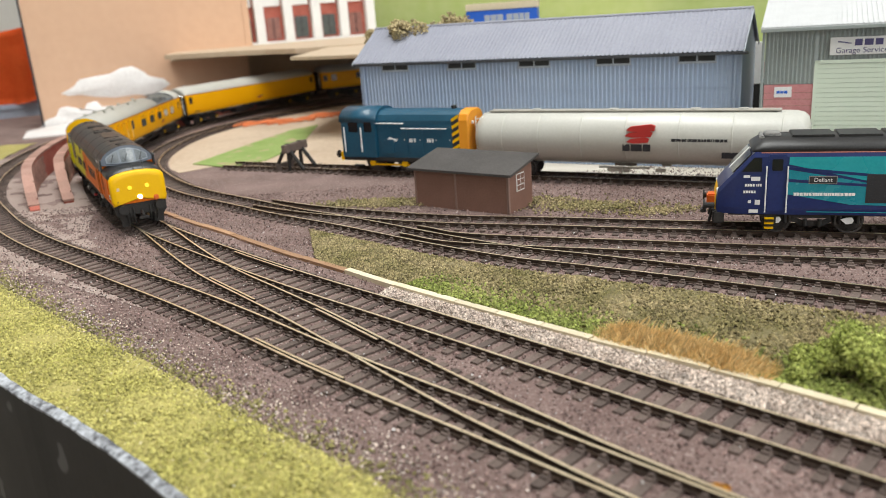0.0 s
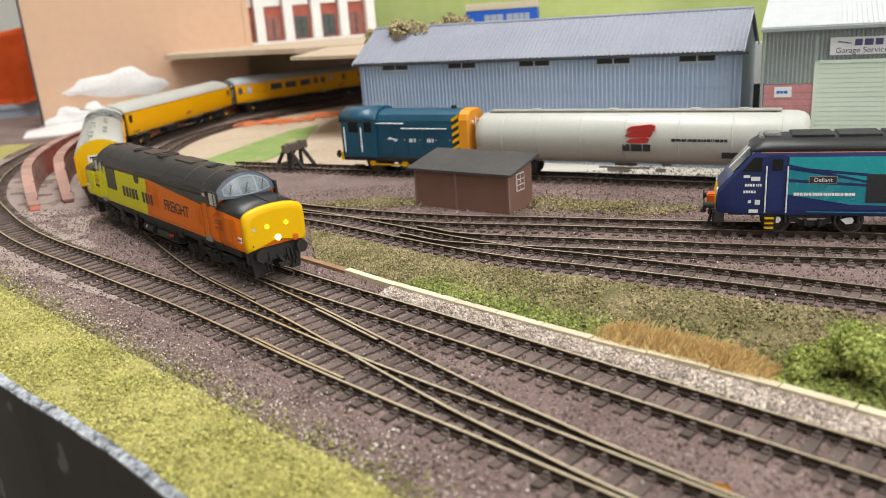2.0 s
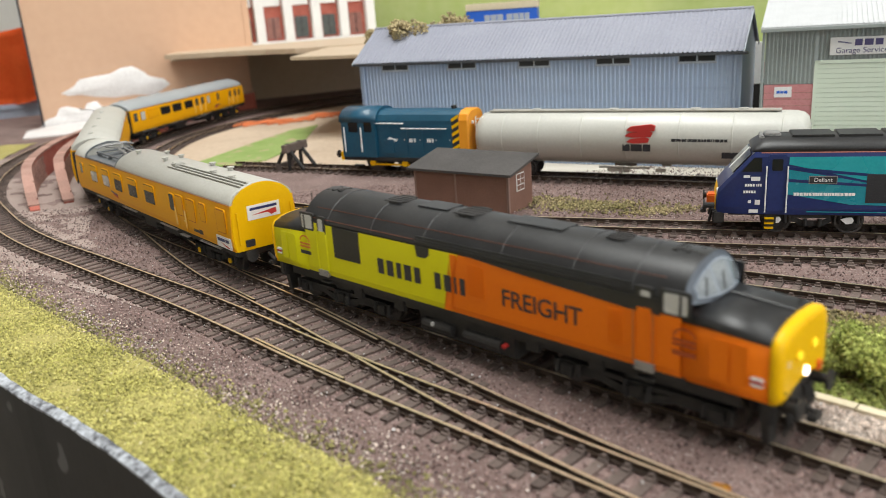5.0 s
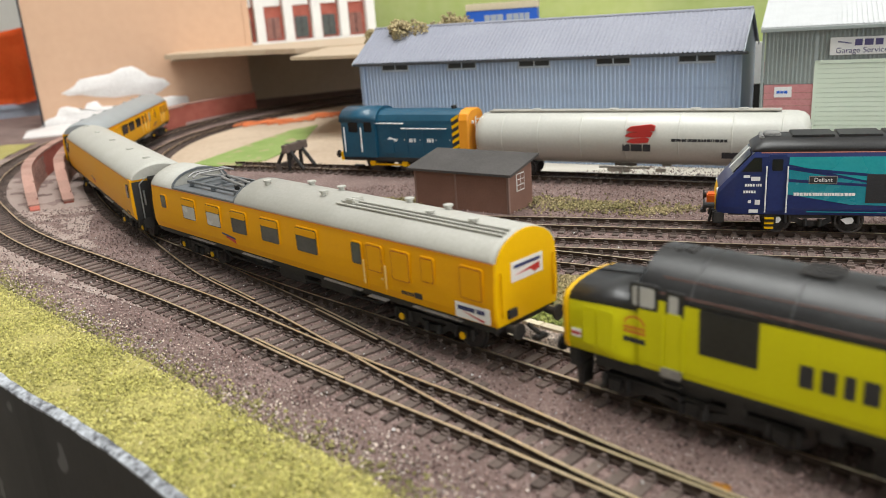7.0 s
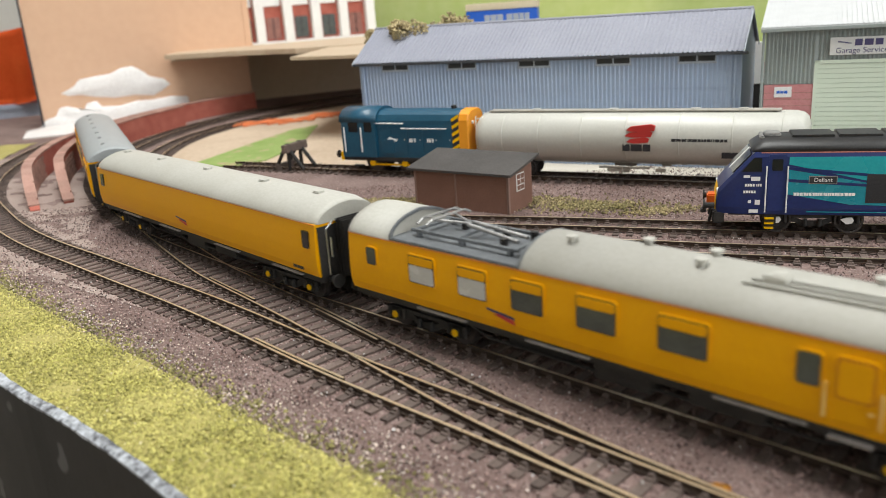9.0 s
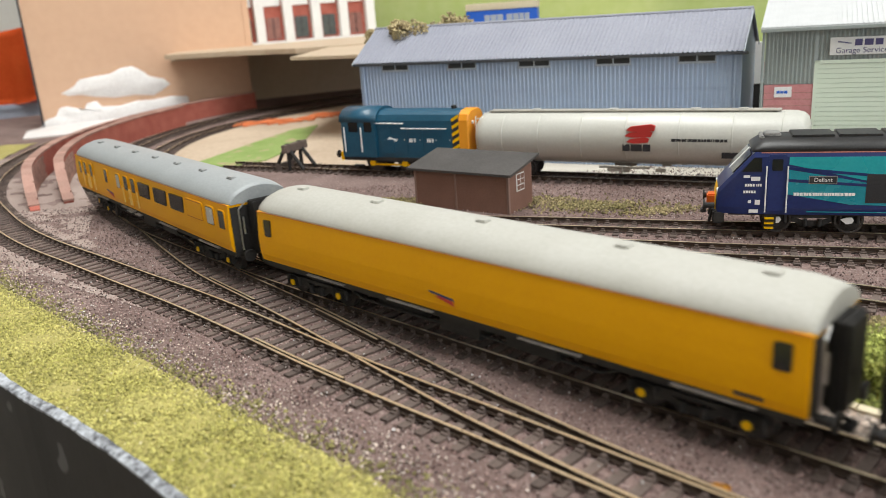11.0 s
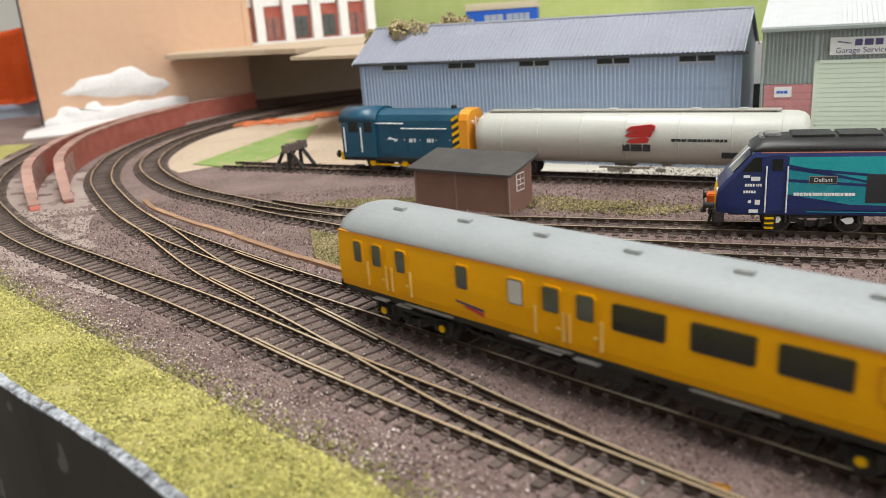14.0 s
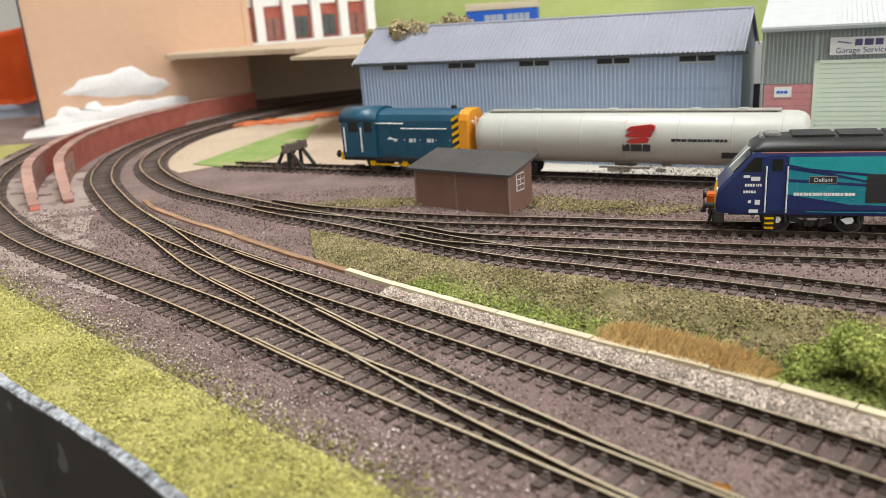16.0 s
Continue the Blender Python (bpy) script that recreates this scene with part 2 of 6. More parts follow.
# ---- paths ----
class Path:
    """A smooth way through plan points, by length in millimetres."""

    def __init__(self, pts, step=2.0):
        p = np.array([2 * np.array(pts[0]) - np.array(pts[1]), *pts, 2 * np.array(pts[-1]) - np.array(pts[-2])], float)
        out = []
        for i in range(1, len(p) - 2):
            t = np.linspace(0, 1, 40, endpoint=False)[:, None]
            a, b, c, d = p[i - 1:i + 3]
            out.append(0.5 * (2 * b + (c - a) * t + (2 * a - 5 * b + 4 * c - d) * t ** 2 + (3 * b - a - 3 * c + d) * t ** 3))
        q = np.vstack(out + [p[-2:-1]])
        for _ in range(60):
            q[1:-1] = (q[:-2] + 2 * q[1:-1] + q[2:]) / 4
        s = np.r_[0, np.cumsum(np.linalg.norm(np.diff(q, axis=0), axis=1))]
        self.length = s[-1]
        self.s = np.arange(0, self.length, step)
        self.q = np.c_[np.interp(self.s, s, q[:, 0]), np.interp(self.s, s, q[:, 1])]

    def at(self, s):
        k = np.clip(s, self.s[0], self.s[-1])
        x, y = np.interp(k, self.s, self.q[:, 0]), np.interp(k, self.s, self.q[:, 1])
        a = self.heading(k)
        return x + (s - k) * math.cos(a), y + (s - k) * math.sin(a)

    def heading(self, s):
        s = min(max(s, self.s[0] + 3), self.s[-1] - 3)
        x0, y0 = np.interp(s - 3, self.s, self.q[:, 0]), np.interp(s - 3, self.s, self.q[:, 1])
        x1, y1 = np.interp(s + 3, self.s, self.q[:, 0]), np.interp(s + 3, self.s, self.q[:, 1])
        return math.atan2(y1 - y0, x1 - x0)

    def side(self, s, off):
        """The place off millimetres to the left of the way."""
        x, y = self.at(s)
        a = self.heading(s)
        return x - off * math.sin(a), y + off * math.cos(a)

    def near(self, x, y):
        d = np.hypot(self.q[:, 0] - x, self.q[:, 1] - y)
        i = int(d.argmin())
        return self.s[i], d[i]


WAY_A = Path([(649, 1439), (314, 1399), (71, 1361), (-136, 1277), (-243, 1172), (-304, 1063), (-333, 955), (-337, 847), (-322, 765), (-300, 698), (-273, 642),
              (-230, 566), (-189, 506), (-133, 441), (-74, 377), (-16, 319), (51, 251), (118, 184), (235, 64), (384, -88)])
WAY_C = Path([(-390, 1225), (-450, 1099), (-462, 971), (-447, 845), (-419, 739), (-377, 648), (-332, 580), (-291, 526), (-251, 482), (-209, 442), (-170, 404), (-126, 362),
              (-90, 325), (-52, 284), (-14, 246), (21, 212), (114, 118), (222, 8)])
WAY_D = Path([(-230, 566), (-188, 504), (-151, 445), (-122, 402), (-93, 366), (-64, 330), (-42, 301), (-14, 264), (6, 238), (22, 219), (37, 201), (58, 178), (114, 119)])
WAY_B = Path([(373, 1318), (70, 1273), (-110, 1194), (-200, 1117), (-257, 1024), (-288, 931), (-292, 837), (-276, 755), (-238, 677), (-194, 615), (-143, 564), (-103, 524),
              (-61, 488), (0, 430), (40, 397), (69, 379), (120, 346), (180, 305), (313, 209)])
WAY_E = Path([(-61, 482), (-20, 458), (5, 435), (50, 415), (81, 403), (115, 390), (147, 377), (206, 356), (422, 279)])
WAY_F = Path([(-143, 571), (-93, 530), (-41, 498), (7, 474), (66, 453), (107, 437), (145, 423), (224, 395), (426, 322)])
WAY_G = Path([(-193, 730), (-63, 662), (64, 595.5), (176, 536.5), (342, 449.5)])

GROUND = -3.5


# ---- room ----
def room():
    x0, x1, y0, y1, z0, z1 = -2600, 2600, -2600, 2600, -1000, 2000
    def slab(name, label, a, material):
        ob = part(name, B(*a), material)
        tagged(ob, label, name.split("_")[0], "", "structure")
    slab("floor", "brown vinyl floor of the exhibition room", (x0, y0, z0 - 60, x1, y1, z0), M_FLOOR)
    slab("ceiling", "white painted ceiling of the room", (x0, y0, z1, x1, y1, z1 + 60), M_CEIL)
    slab("wall_north", "plain off-white painted room wall", (x0, y1, z0, x1, y1 + 80, z1), M_WALL)
    slab("wall_south", "plain off-white painted room wall", (x0, y0 - 80, z0, x1, y0, z1), M_WALL)
    slab("wall_west", "plain off-white painted room wall", (x0 - 80, y0, z0, x0, y1, z1), M_WALL)
    slab("wall_east", "plain off-white painted room wall", (x1, y0, z0, x1 + 80, y1, z1), M_WALL)


# ---- ground of the layout ----
EDGE = Path([(-717, 1234), (-654, 954), (-566, 754), (-446, 582), (-294, 407), (-180, 291), (-143, 258), (-112, 230), (-84, 202), (-51, 167), (1, 113), (111, 3), (233, -118)])
TURF = Path([(-499, 1160), (-498, 995), (-477, 849), (-453, 743), (-418, 648), (-336, 509), (-241, 410), (-164, 334), (-108, 280), (-67, 239), (-36, 211), (-11, 185), (57, 114), (184, -15)])
KERB = Path([(-230, 606), (-211, 572), (-174, 528), (-138, 489), (-92, 436), (-56, 398), (-25, 364), (17, 322), (58, 282), (98, 246), (131, 213), (168, 176), (247, 98)])


def strip(a, b, sa, sb, n, m, z, rise=0.4, seed=3.0, bow=0.0, taper=0.0):
    """A rough sheet between two ways, each from one length to another."""
    verts, faces = [], []
    for i in range(n + 1):
        pa = a.at(sa[0] + (sa[1] - sa[0]) * i / n)
        pb = b.at(sb[0] + (sb[1] - sb[0]) * i / n)
        for j in range(m + 1):
            t = j / m * (min(1.0, (1 - i / n) * taper) if taper else 1.0)
            x, y = pa[0] + (pb[0] - pa[0]) * t, pa[1] + (pb[1] - pa[1]) * t
            h = noise.noise(Vector((x * 0.06, y * 0.06, seed))) * rise + noise.noise(Vector((x * 0.3, y * 0.3, seed))) * rise * 0.5
            verts.append((x, y, z + h + bow * math.sin(math.pi * t)))
    for i in range(n):
        for j in range(m):
            k = i * (m + 1) + j
            faces.append((k, k + 1, k + m + 2, k + m + 1))
    return verts, faces


def reach(way, p, q):
    return way.near(*p)[0], way.near(*q)[0]


def ground():
    # one board from the front edge to the backscene
    edge = [EDGE.at(s) for s in np.arange(0, EDGE.length, 20.0)]
    outline = edge + [(950, -118), (950, 1800), (-717, 1800)]
    bm = PR(outline, "z", -16, GROUND - 0.6)
    tagged(part("ground", bm, M_BALLAST), "brown ballast-covered model railway baseboard", "ground", "", "structure")
    # fine relief on the visible part of the ballast
    xs, ys = np.arange(-500, 340, 5.0), np.arange(120, 800, 5.0)
    verts = [(x, y, GROUND - 0.02 + 0.5 * noise.noise(Vector((x * 0.05, y * 0.05, 1))) + 0.3 * noise.noise(Vector((x * 0.22, y * 0.22, 2)))) for y in ys for x in xs]
    n = len(xs)
    faces = []
    for j in range(len(ys) - 1):
        for i in range(n - 1):
            x, y = xs[i], ys[j]
            s, _ = EDGE.near(x, y)
            h = EDGE.heading(s)
            ex, ey = EDGE.at(s)
            if (x - ex) * -math.sin(h) + (y - ey) * math.cos(h) > 10:
                k = j * n + i
                faces.append((k, k + 1, k + n + 1, k + n))
    tagged(soup("ballast_bed", verts, faces, M_BALLAST, smooth=True), "rough brown ballast between the tracks", "ballast", "", "structure")
    # turf strip along the front edge
    v, f = strip(EDGE, TURF, reach(EDGE, (-654, 954), (111, 3)), reach(TURF, (-498, 995), (184, -15)), 200, 14, GROUND + 0.3, 1.0, 5.0, 1.2)
    tagged(soup("grass_verge", v, f, M_TURF, smooth=True), "yellow-green flock grass verge along the baseboard edge", "grass", "", "structure")
    # black front of the baseboard with its worn top edge
    bm = bmesh.new()
    rows = []
    for s in np.arange(0, EDGE.length, 12.0):
        o, i2 = EDGE.side(s, -3), EDGE.side(s, 0.6)
        w = 0.5 * noise.noise(Vector((s * 0.05, 0, 0)))
        rows.append([bm.verts.new((*o, -150)), bm.verts.new((*o, -3.6 + w)), bm.verts.new((*i2, -2.6 + w)), bm.verts.new((*i2, -150))])
    for a, b in zip(rows, rows[1:]):
        for k in range(4):
            bm.faces.new((a[k], a[(k + 1) % 4], b[(k + 1) % 4], b[k]))
    bm.faces.new(rows[0]), bm.faces.new(rows[-1][::-1])
    fascia = thing("fascia", "black painted baseboard front with a worn grey top edge", "fascia", kind="structure")
    part("panel", bm, M_BLACK, fascia)
    bm = bmesh.new()
    prev = None
    for s in np.arange(0, EDGE.length, 5.0):
        w = 0.2 + 1.0 * noise.noise(Vector((s * 0.13, 3, 0)))
        w0 = 0.5 * noise.noise(Vector((s * 0.05, 0, 0)))
        o, m_, i2 = EDGE.side(s, -3.15), EDGE.side(s, -1.9), EDGE.side(s, w)
        cur = [bm.verts.new((*o, -4.0 - 1.2 * max(0, noise.noise(Vector((s * 0.11, 9, 0)))) + w0)), bm.verts.new((*EDGE.side(s, -3.15), -3.2 + w0)), bm.verts.new((*m_, -2.4 + w0)), bm.verts.new((*i2, -2.0 + w0))]
        if prev:
            for k in range(3):
                bm.faces.new((prev[k], prev[k + 1], cur[k + 1], cur[k]))
        prev = cur
    part("worn_edge", bm, M_WORN, fascia, "chipped grey-white painted edge")
    # pale stone shoulder beside the running line, and the scrub bank behind the kerb
    sa = reach(KERB, (-12, 353), (247, 98))
    fa = Path([WAY_A.side(s, 11.5) for s in np.arange(*reach(WAY_A, (-27, 330), (226, 73)), 20.0)])
    v, f = strip(KERB, fa, sa, (0, fa.length), 120, 6, GROUND + 0.25, 0.5, 8.0, 0.8)
    tagged(soup("pale_shoulder", v, f, M_PALE, smooth=True), "pale grey stone shoulder beside the running line", "gravel", "", "structure")
    sb = reach(KERB, (-62, 404), (247, 98))
    fb = Path([WAY_B.side(s, -17) for s in np.arange(*reach(WAY_B, (-53, 479), (304, 217)), 20.0)])
    v, f = strip(KERB, fb, sb, (0, fb.length), 160, 14, GROUND + 0.1, 1.6, 9.0, 1.4)
    tagged(soup("scrub_bank", v, f, M_SCRUB, smooth=True), "olive scrub bank between the running lines and the yard", "scrub", "", "structure")
    # dusty ground round the front curve
    ca = Path([WAY_C.side(s, 13) for s in np.arange(*reach(WAY_C, (-424, 739), (-199, 431)), 20.0)])
    aa = Path([WAY_A.side(s, -14) for s in np.arange(*reach(WAY_A, (-321, 758), (-166, 480)), 20.0)])
    v, f = strip(ca, aa, (0, ca.length), (0, aa.length), 60, 10, GROUND + 0.12, 0.6, 4.0, 0.0, 2.5)
    tagged(soup("dusty_ground", v, f, M_DUST, smooth=True), "pale dusty ground between the two curves", "ground", "", "structure")
    cb = Path([WAY_C.side(s, -15) for s in np.arange(*reach(WAY_C, (-452, 878), (-117, 352)), 20.0)])
    tb = reach(TURF, (-480, 875), (-145, 317))
    v, f = strip(cb, TURF, (0, cb.length), tb, 80, 8, GROUND + 0.1, 0.6, 6.0, 0.0, 2.0)
    tagged(soup("dusty_verge", v, f, M_DUST, smooth=True), "pale dusty cess beside the front track", "ground", "", "structure")
    far_side = Path([WAY_G.side(s, 15) for s in np.arange(140, WAY_G.length, 20.0)])
    far_back = Path([WAY_G.side(s, 62) for s in np.arange(140, WAY_G.length, 20.0)])
    v, f = strip(far_side, far_back, (0, far_side.length), (0, far_back.length), 40, 4, GROUND + 0.2, 0.2, 2.0)
    tagged(soup("card_yard", v, f, M_CARD, smooth=True), "bare cream card yard in front of the warehouse", "ground", "", "structure")
    # bare timber inside the loop
    loop = Path([WAY_B.side(s, 17) for s in np.arange(*reach(WAY_B, (70, 1273), (-246, 690)), 25.0)])
    inner = [loop.at(s) for s in np.arange(0, loop.length, 20)]
    pts = inner + [(-236, 715), (-195, 748), (-60, 682), (70, 690), (180, 800)]
    tagged(part("bare_baseboard", PR(pts, "z", GROUND - 0.5, GROUND + 0.35), M_BAREBOARD), "unfinished bare plywood ground inside the curve", "ground", "", "structure")
    patch = [(-234, 754), (-194, 723), (-162, 747), (-141, 823), (-142, 971), (-170, 941), (-204, 844)]
    ob = part("felt_patch", PR(patch, "z", GROUND + 0.3, GROUND + 1.2), M_GREENFELT)
    tagged(ob, "bright green felt patch on bare board", "felt")


def stand():
    t = thing("baseboard_stand", "plain dark cloth-covered stand under the layout", "stand", kind="structure")
    part("skirt", PR([(-690, 1780), (-640, 1000), (-180, 315), (170, -30), (920, -90), (920, 1780)], "z", -1000, -16), M_BLACK, t)


def orange_net():
    t = thing("orange_netting", "loops of orange plastic netting on the bare board", "netting")
    rnd = random.Random(4)
    for k in range(9):
        x, y = -246 + 15 * k, 1036 + rnd.uniform(-32, 28)
        data = bpy.data.curves.new("strand", "CURVE")
        data.dimensions, data.bevel_depth, data.bevel_resolution = "3D", 1.1 * MM, 2
        line = data.splines.new("POLY")
        line.points.add(23)
        for i in range(24):
            a = i * 0.32
            line.points[i].co = ((x + 17 * math.cos(a) + i * 0.8) * MM, (y + 12 * math.sin(a * 1.3)) * MM, (GROUND + 1.5 + 1.6 * abs(math.sin(a))) * MM, 1)
        data.materials.append(M_ORANGE)
        ob = new("strand", data)
        ob.parent = t


def kerb_line():
    t = thing("kerb_strip", "cream card kerb strip in short lengths", "kerb", kind="structure")
    s, k = 0.0, 0
    rnd = random.Random(8)
    while s < KERB.length - 30:
        n = 40
        if KERB.at(s)[0] > 1:
            n = 24
        bm = bmesh.new()
        rings = []
        h = (-0.9 if KERB.at(s)[0] > -70 else -2.0) + rnd.uniform(-0.25, 0.25)
        for i in range(7):
            u = s + (n - 0.5) * i / 6
            a, b = KERB.side(u, -1.9), KERB.side(u, 1.9)
            rings.append([bm.verts.new((*a, GROUND - 0.5)), bm.verts.new((*a, h)), bm.verts.new((*b, h)), bm.verts.new((*b, GROUND - 0.5))])
        for p, q in zip(rings, rings[1:]):
            for j in range(4):
                bm.faces.new((p[j], p[(j + 1) % 4], q[(j + 1) % 4], q[j]))
        bm.faces.new(rings[0]), bm.faces.new(rings[-1][::-1])
        part("strip", bm, M_KERBB if KERB.at(s)[0] < -70 else M_KERB, t)
        s += n
        k += 1


# ---- track ----
def rail_mesh(way, s0, s1, off, name, parent, drop=0.0):
    prof = [(-1.1, -2.5), (-1.1, -2.1), (-0.3, -1.9), (-0.35, -0.75), (-0.62, -0.5), (-0.55, 0.0), (0.55, 0.0), (0.62, -0.5), (0.35, -0.75), (0.3, -1.9), (1.1, -2.1), (1.1, -2.5)]
    verts, faces, mats = [], [], []
    ss = np.arange(s0, s1 + 0.1, 5.0)
    n = len(prof)
    for s in ss:
        for y, z in prof:
            verts.append((*way.side(s, off + y), z - drop))
    for i in range(len(ss) - 1):
        for j in range(n - 1):
            faces.append((i * n + j, i * n + j + 1, (i + 1) * n + j + 1, (i + 1) * n + j))
            mats.append(1 if j == 5 else 0)
    ob = soup(name, verts, faces, [M_RAILSIDE, M_RAILTOP], parent)
    for p, m in zip(ob.data.polygons, mats):
        p.material_index = m
    return ob


TRACKS = {}


def track(name, way, s0, s1, label, gauge=16.5, drop=0.0):
    t = thing(name, label, "railway track", kind="structure")
    for off in (-(gauge / 2 + 0.4), gauge / 2 + 0.4):
        rail_mesh(way, s0, s1, off, "rail", t, drop)
    TRACKS[name] = (t, way, s0, s1)
    return t


def tracks():
    track("track_main", WAY_A, 0, WAY_A.length, "weathered main line track with brassy rail heads")
    track("track_front", WAY_C, 0, WAY_C.length, "weathered front main line track with brassy rail heads")
    d0, d1 = 24, WAY_D.near(95, 139)[0]
    t = track("track_crossover", WAY_D, d0, d1, "crossover track linking the two main lines", drop=0.06)
    # check rails and wing rails at the two crossings
    for way, p, q, off in ((WAY_A, (-125, 432), (-81, 384), 6.6), (WAY_C, (-76, 309), (-32, 264), -6.6), (WAY_D, (-117, 396), (-84, 354), -6.6), (WAY_D, (-64, 330), (-33, 288), 6.6)):
        a, b = reach(way, p, q)
        rail_mesh(way, a, b, off, "check_rail", t, 0.1)
    track("track_yard", WAY_B, 0, WAY_B.length, "rusty yard track curving round the loop")
    e0 = WAY_E.near(-20, 456)[0]
    track("track_yard_middle", WAY_E, e0, WAY_E.length, "rusty yard track branching from a point", drop=0.05)
    track("track_yard_back", WAY_F, 20, WAY_F.length, "rusty yard track holding a diesel locomotive", drop=0.03)
    track("track_siding", WAY_G, 0, WAY_G.length, "siding track ending at a buffer stop")


def sleeper_mesh(length):
    bm = bmesh.new()
    box(bm, -1.75, -length / 2, -3.9, 1.75, length / 2, -2.5)
    for y in (-8.65, 8.65):
        for d in (-1, 1):
            w0, w1 = sorted((y + d * 0.5, y + d * 2.9))
            box(bm, -1.35, w0, -2.5, 1.35, w1, -1.9)
            w0, w1 = sorted((y + d * 0.5, y + d * 1.7))
            box(bm, -0.9, w0, -1.9, 0.9, w1, -0.95)
    bmesh.ops.scale(bm, vec=(MM, MM, MM), verts=bm.verts)
    me = bpy.data.meshes.new("sleeper")
    bm.to_mesh(me)
    bm.free()
    me.materials.append(M_SLEEPER)
    return me


def sleepers():
    me, short = sleeper_mesh(31.0), sleeper_mesh(28.0)
    rnd = random.Random(2)
    for name, (t, way, s0, s1) in TRACKS.items():
        count = 0
        for s in np.arange(s0 + 4, s1 - 2, 7.8):
            x, y = way.at(s)
            if name == "track_crossover" and (WAY_A.near(x, y)[1] < 9 or WAY_C.near(x, y)[1] < 9):
                continue
            if name == "track_yard_middle" and WAY_B.near(x, y)[1] < 10:
                continue
            if name == "track_yard_back" and WAY_B.near(x, y)[1] < 12:
                continue
            if x > 420 or y > 1320 or (y > 1200 and x > 0):
                continue
            ob = new("sleeper", me if name != "track_yard_middle" else short)
            ob.parent = t
            ob.matrix_local = at(x, y, rnd.uniform(-0.15, 0.05) - (0.12 if name == "track_crossover" else 0), math.degrees(way.heading(s)) + rnd.uniform(-0.8, 0.8))
            count += 1
            if count > 290:
                break


# ---- moving train ----
RUN = [(0, 1668), (1, 1748), (2, 1834), (3, 1920), (4, 2006), (5, 2091), (6, 2176), (7, 2258), (8, 2341), (8.5, 2389), (9, 2440), (9.5, 2489), (10, 2539), (10.5, 2591),
       (11, 2647), (11.5, 2705), (12, 2761), (12.5, 2818), (13, 2876), (13.5, 2934), (14, 2991), (14.5, 3047), (15, 3102), (15.5, 3156), (16, 3210)]


def travel(t):
    return float(np.interp(t, [r[0] for r in RUN], [r[1] for r in RUN]))


TRAIN = []


def motions():
    for ob, behind, pivot, bogies, wheels in TRAIN:
        rows, turns = [], ([], [])
        for i in range(65):
            t = i * 0.25
            c = travel(t) - behind
            a, b = WAY_A.at(c + pivot), WAY_A.at(c - pivot)
            head = math.atan2(a[1] - b[1], a[0] - b[0])
            rows.append((t, at((a[0] + b[0]) / 2, (a[1] + b[1]) / 2, 0, math.degrees(head))))
            for k, (s, x) in enumerate(((c + pivot, pivot), (c - pivot, -pivot))):
                d = (WAY_A.heading(s) - head + math.pi) % (2 * math.pi) - math.pi
                turns[k].append((t, at(x, 0, 0, math.degrees(d))))
        walk(ob, rows)
        for k, bogie in enumerate(bogies):
            walk(bogie, turns[k])
        for wheel, r in wheels:
            place = wheel.location.copy()
            walk(wheel, [(i / 15, Matrix.Translation(place) @ Matrix.Rotation((travel(i / 15) - 1668) / r, 4, "Y")) for i in range(241)])


# ---- rolling stock ----
def wheelset(parent, x, r, wheels, back=False):
    """Two flanged wheels on an axle, turning about its middle."""
    bm = bmesh.new()
    for d in (-1, 1):
        rod(bm, (0, d * 7.2, 0), (0, d * 9.4, 0), r, 20)
        rod(bm, (0, d * 6.7, 0), (0, d * 7.2, 0), r + 0.8, 20)
        for k in range(4):
            a = k * math.pi / 2
            rod(bm, (r * 0.55 * math.cos(a), d * 9.3, r * 0.55 * math.sin(a)), (r * 0.55 * math.cos(a), d * 9.7, r * 0.55 * math.sin(a)), r * 0.16, 6)
    rod(bm, (0, -10.5, 0), (0, 10.5, 0), 1.0, 8)
    ob = part("wheelset", bm, M_WHEEL, parent)
    ob.location = (x * MM, 0, r * MM)
    if wheels is not None:
        wheels.append((ob, r))
    return ob


M_WHEEL = mat("wheel_steel", (0.05, 0.045, 0.042), (0.10, 0.09, 0.085), 0.45, 0.6, bump=0.1)


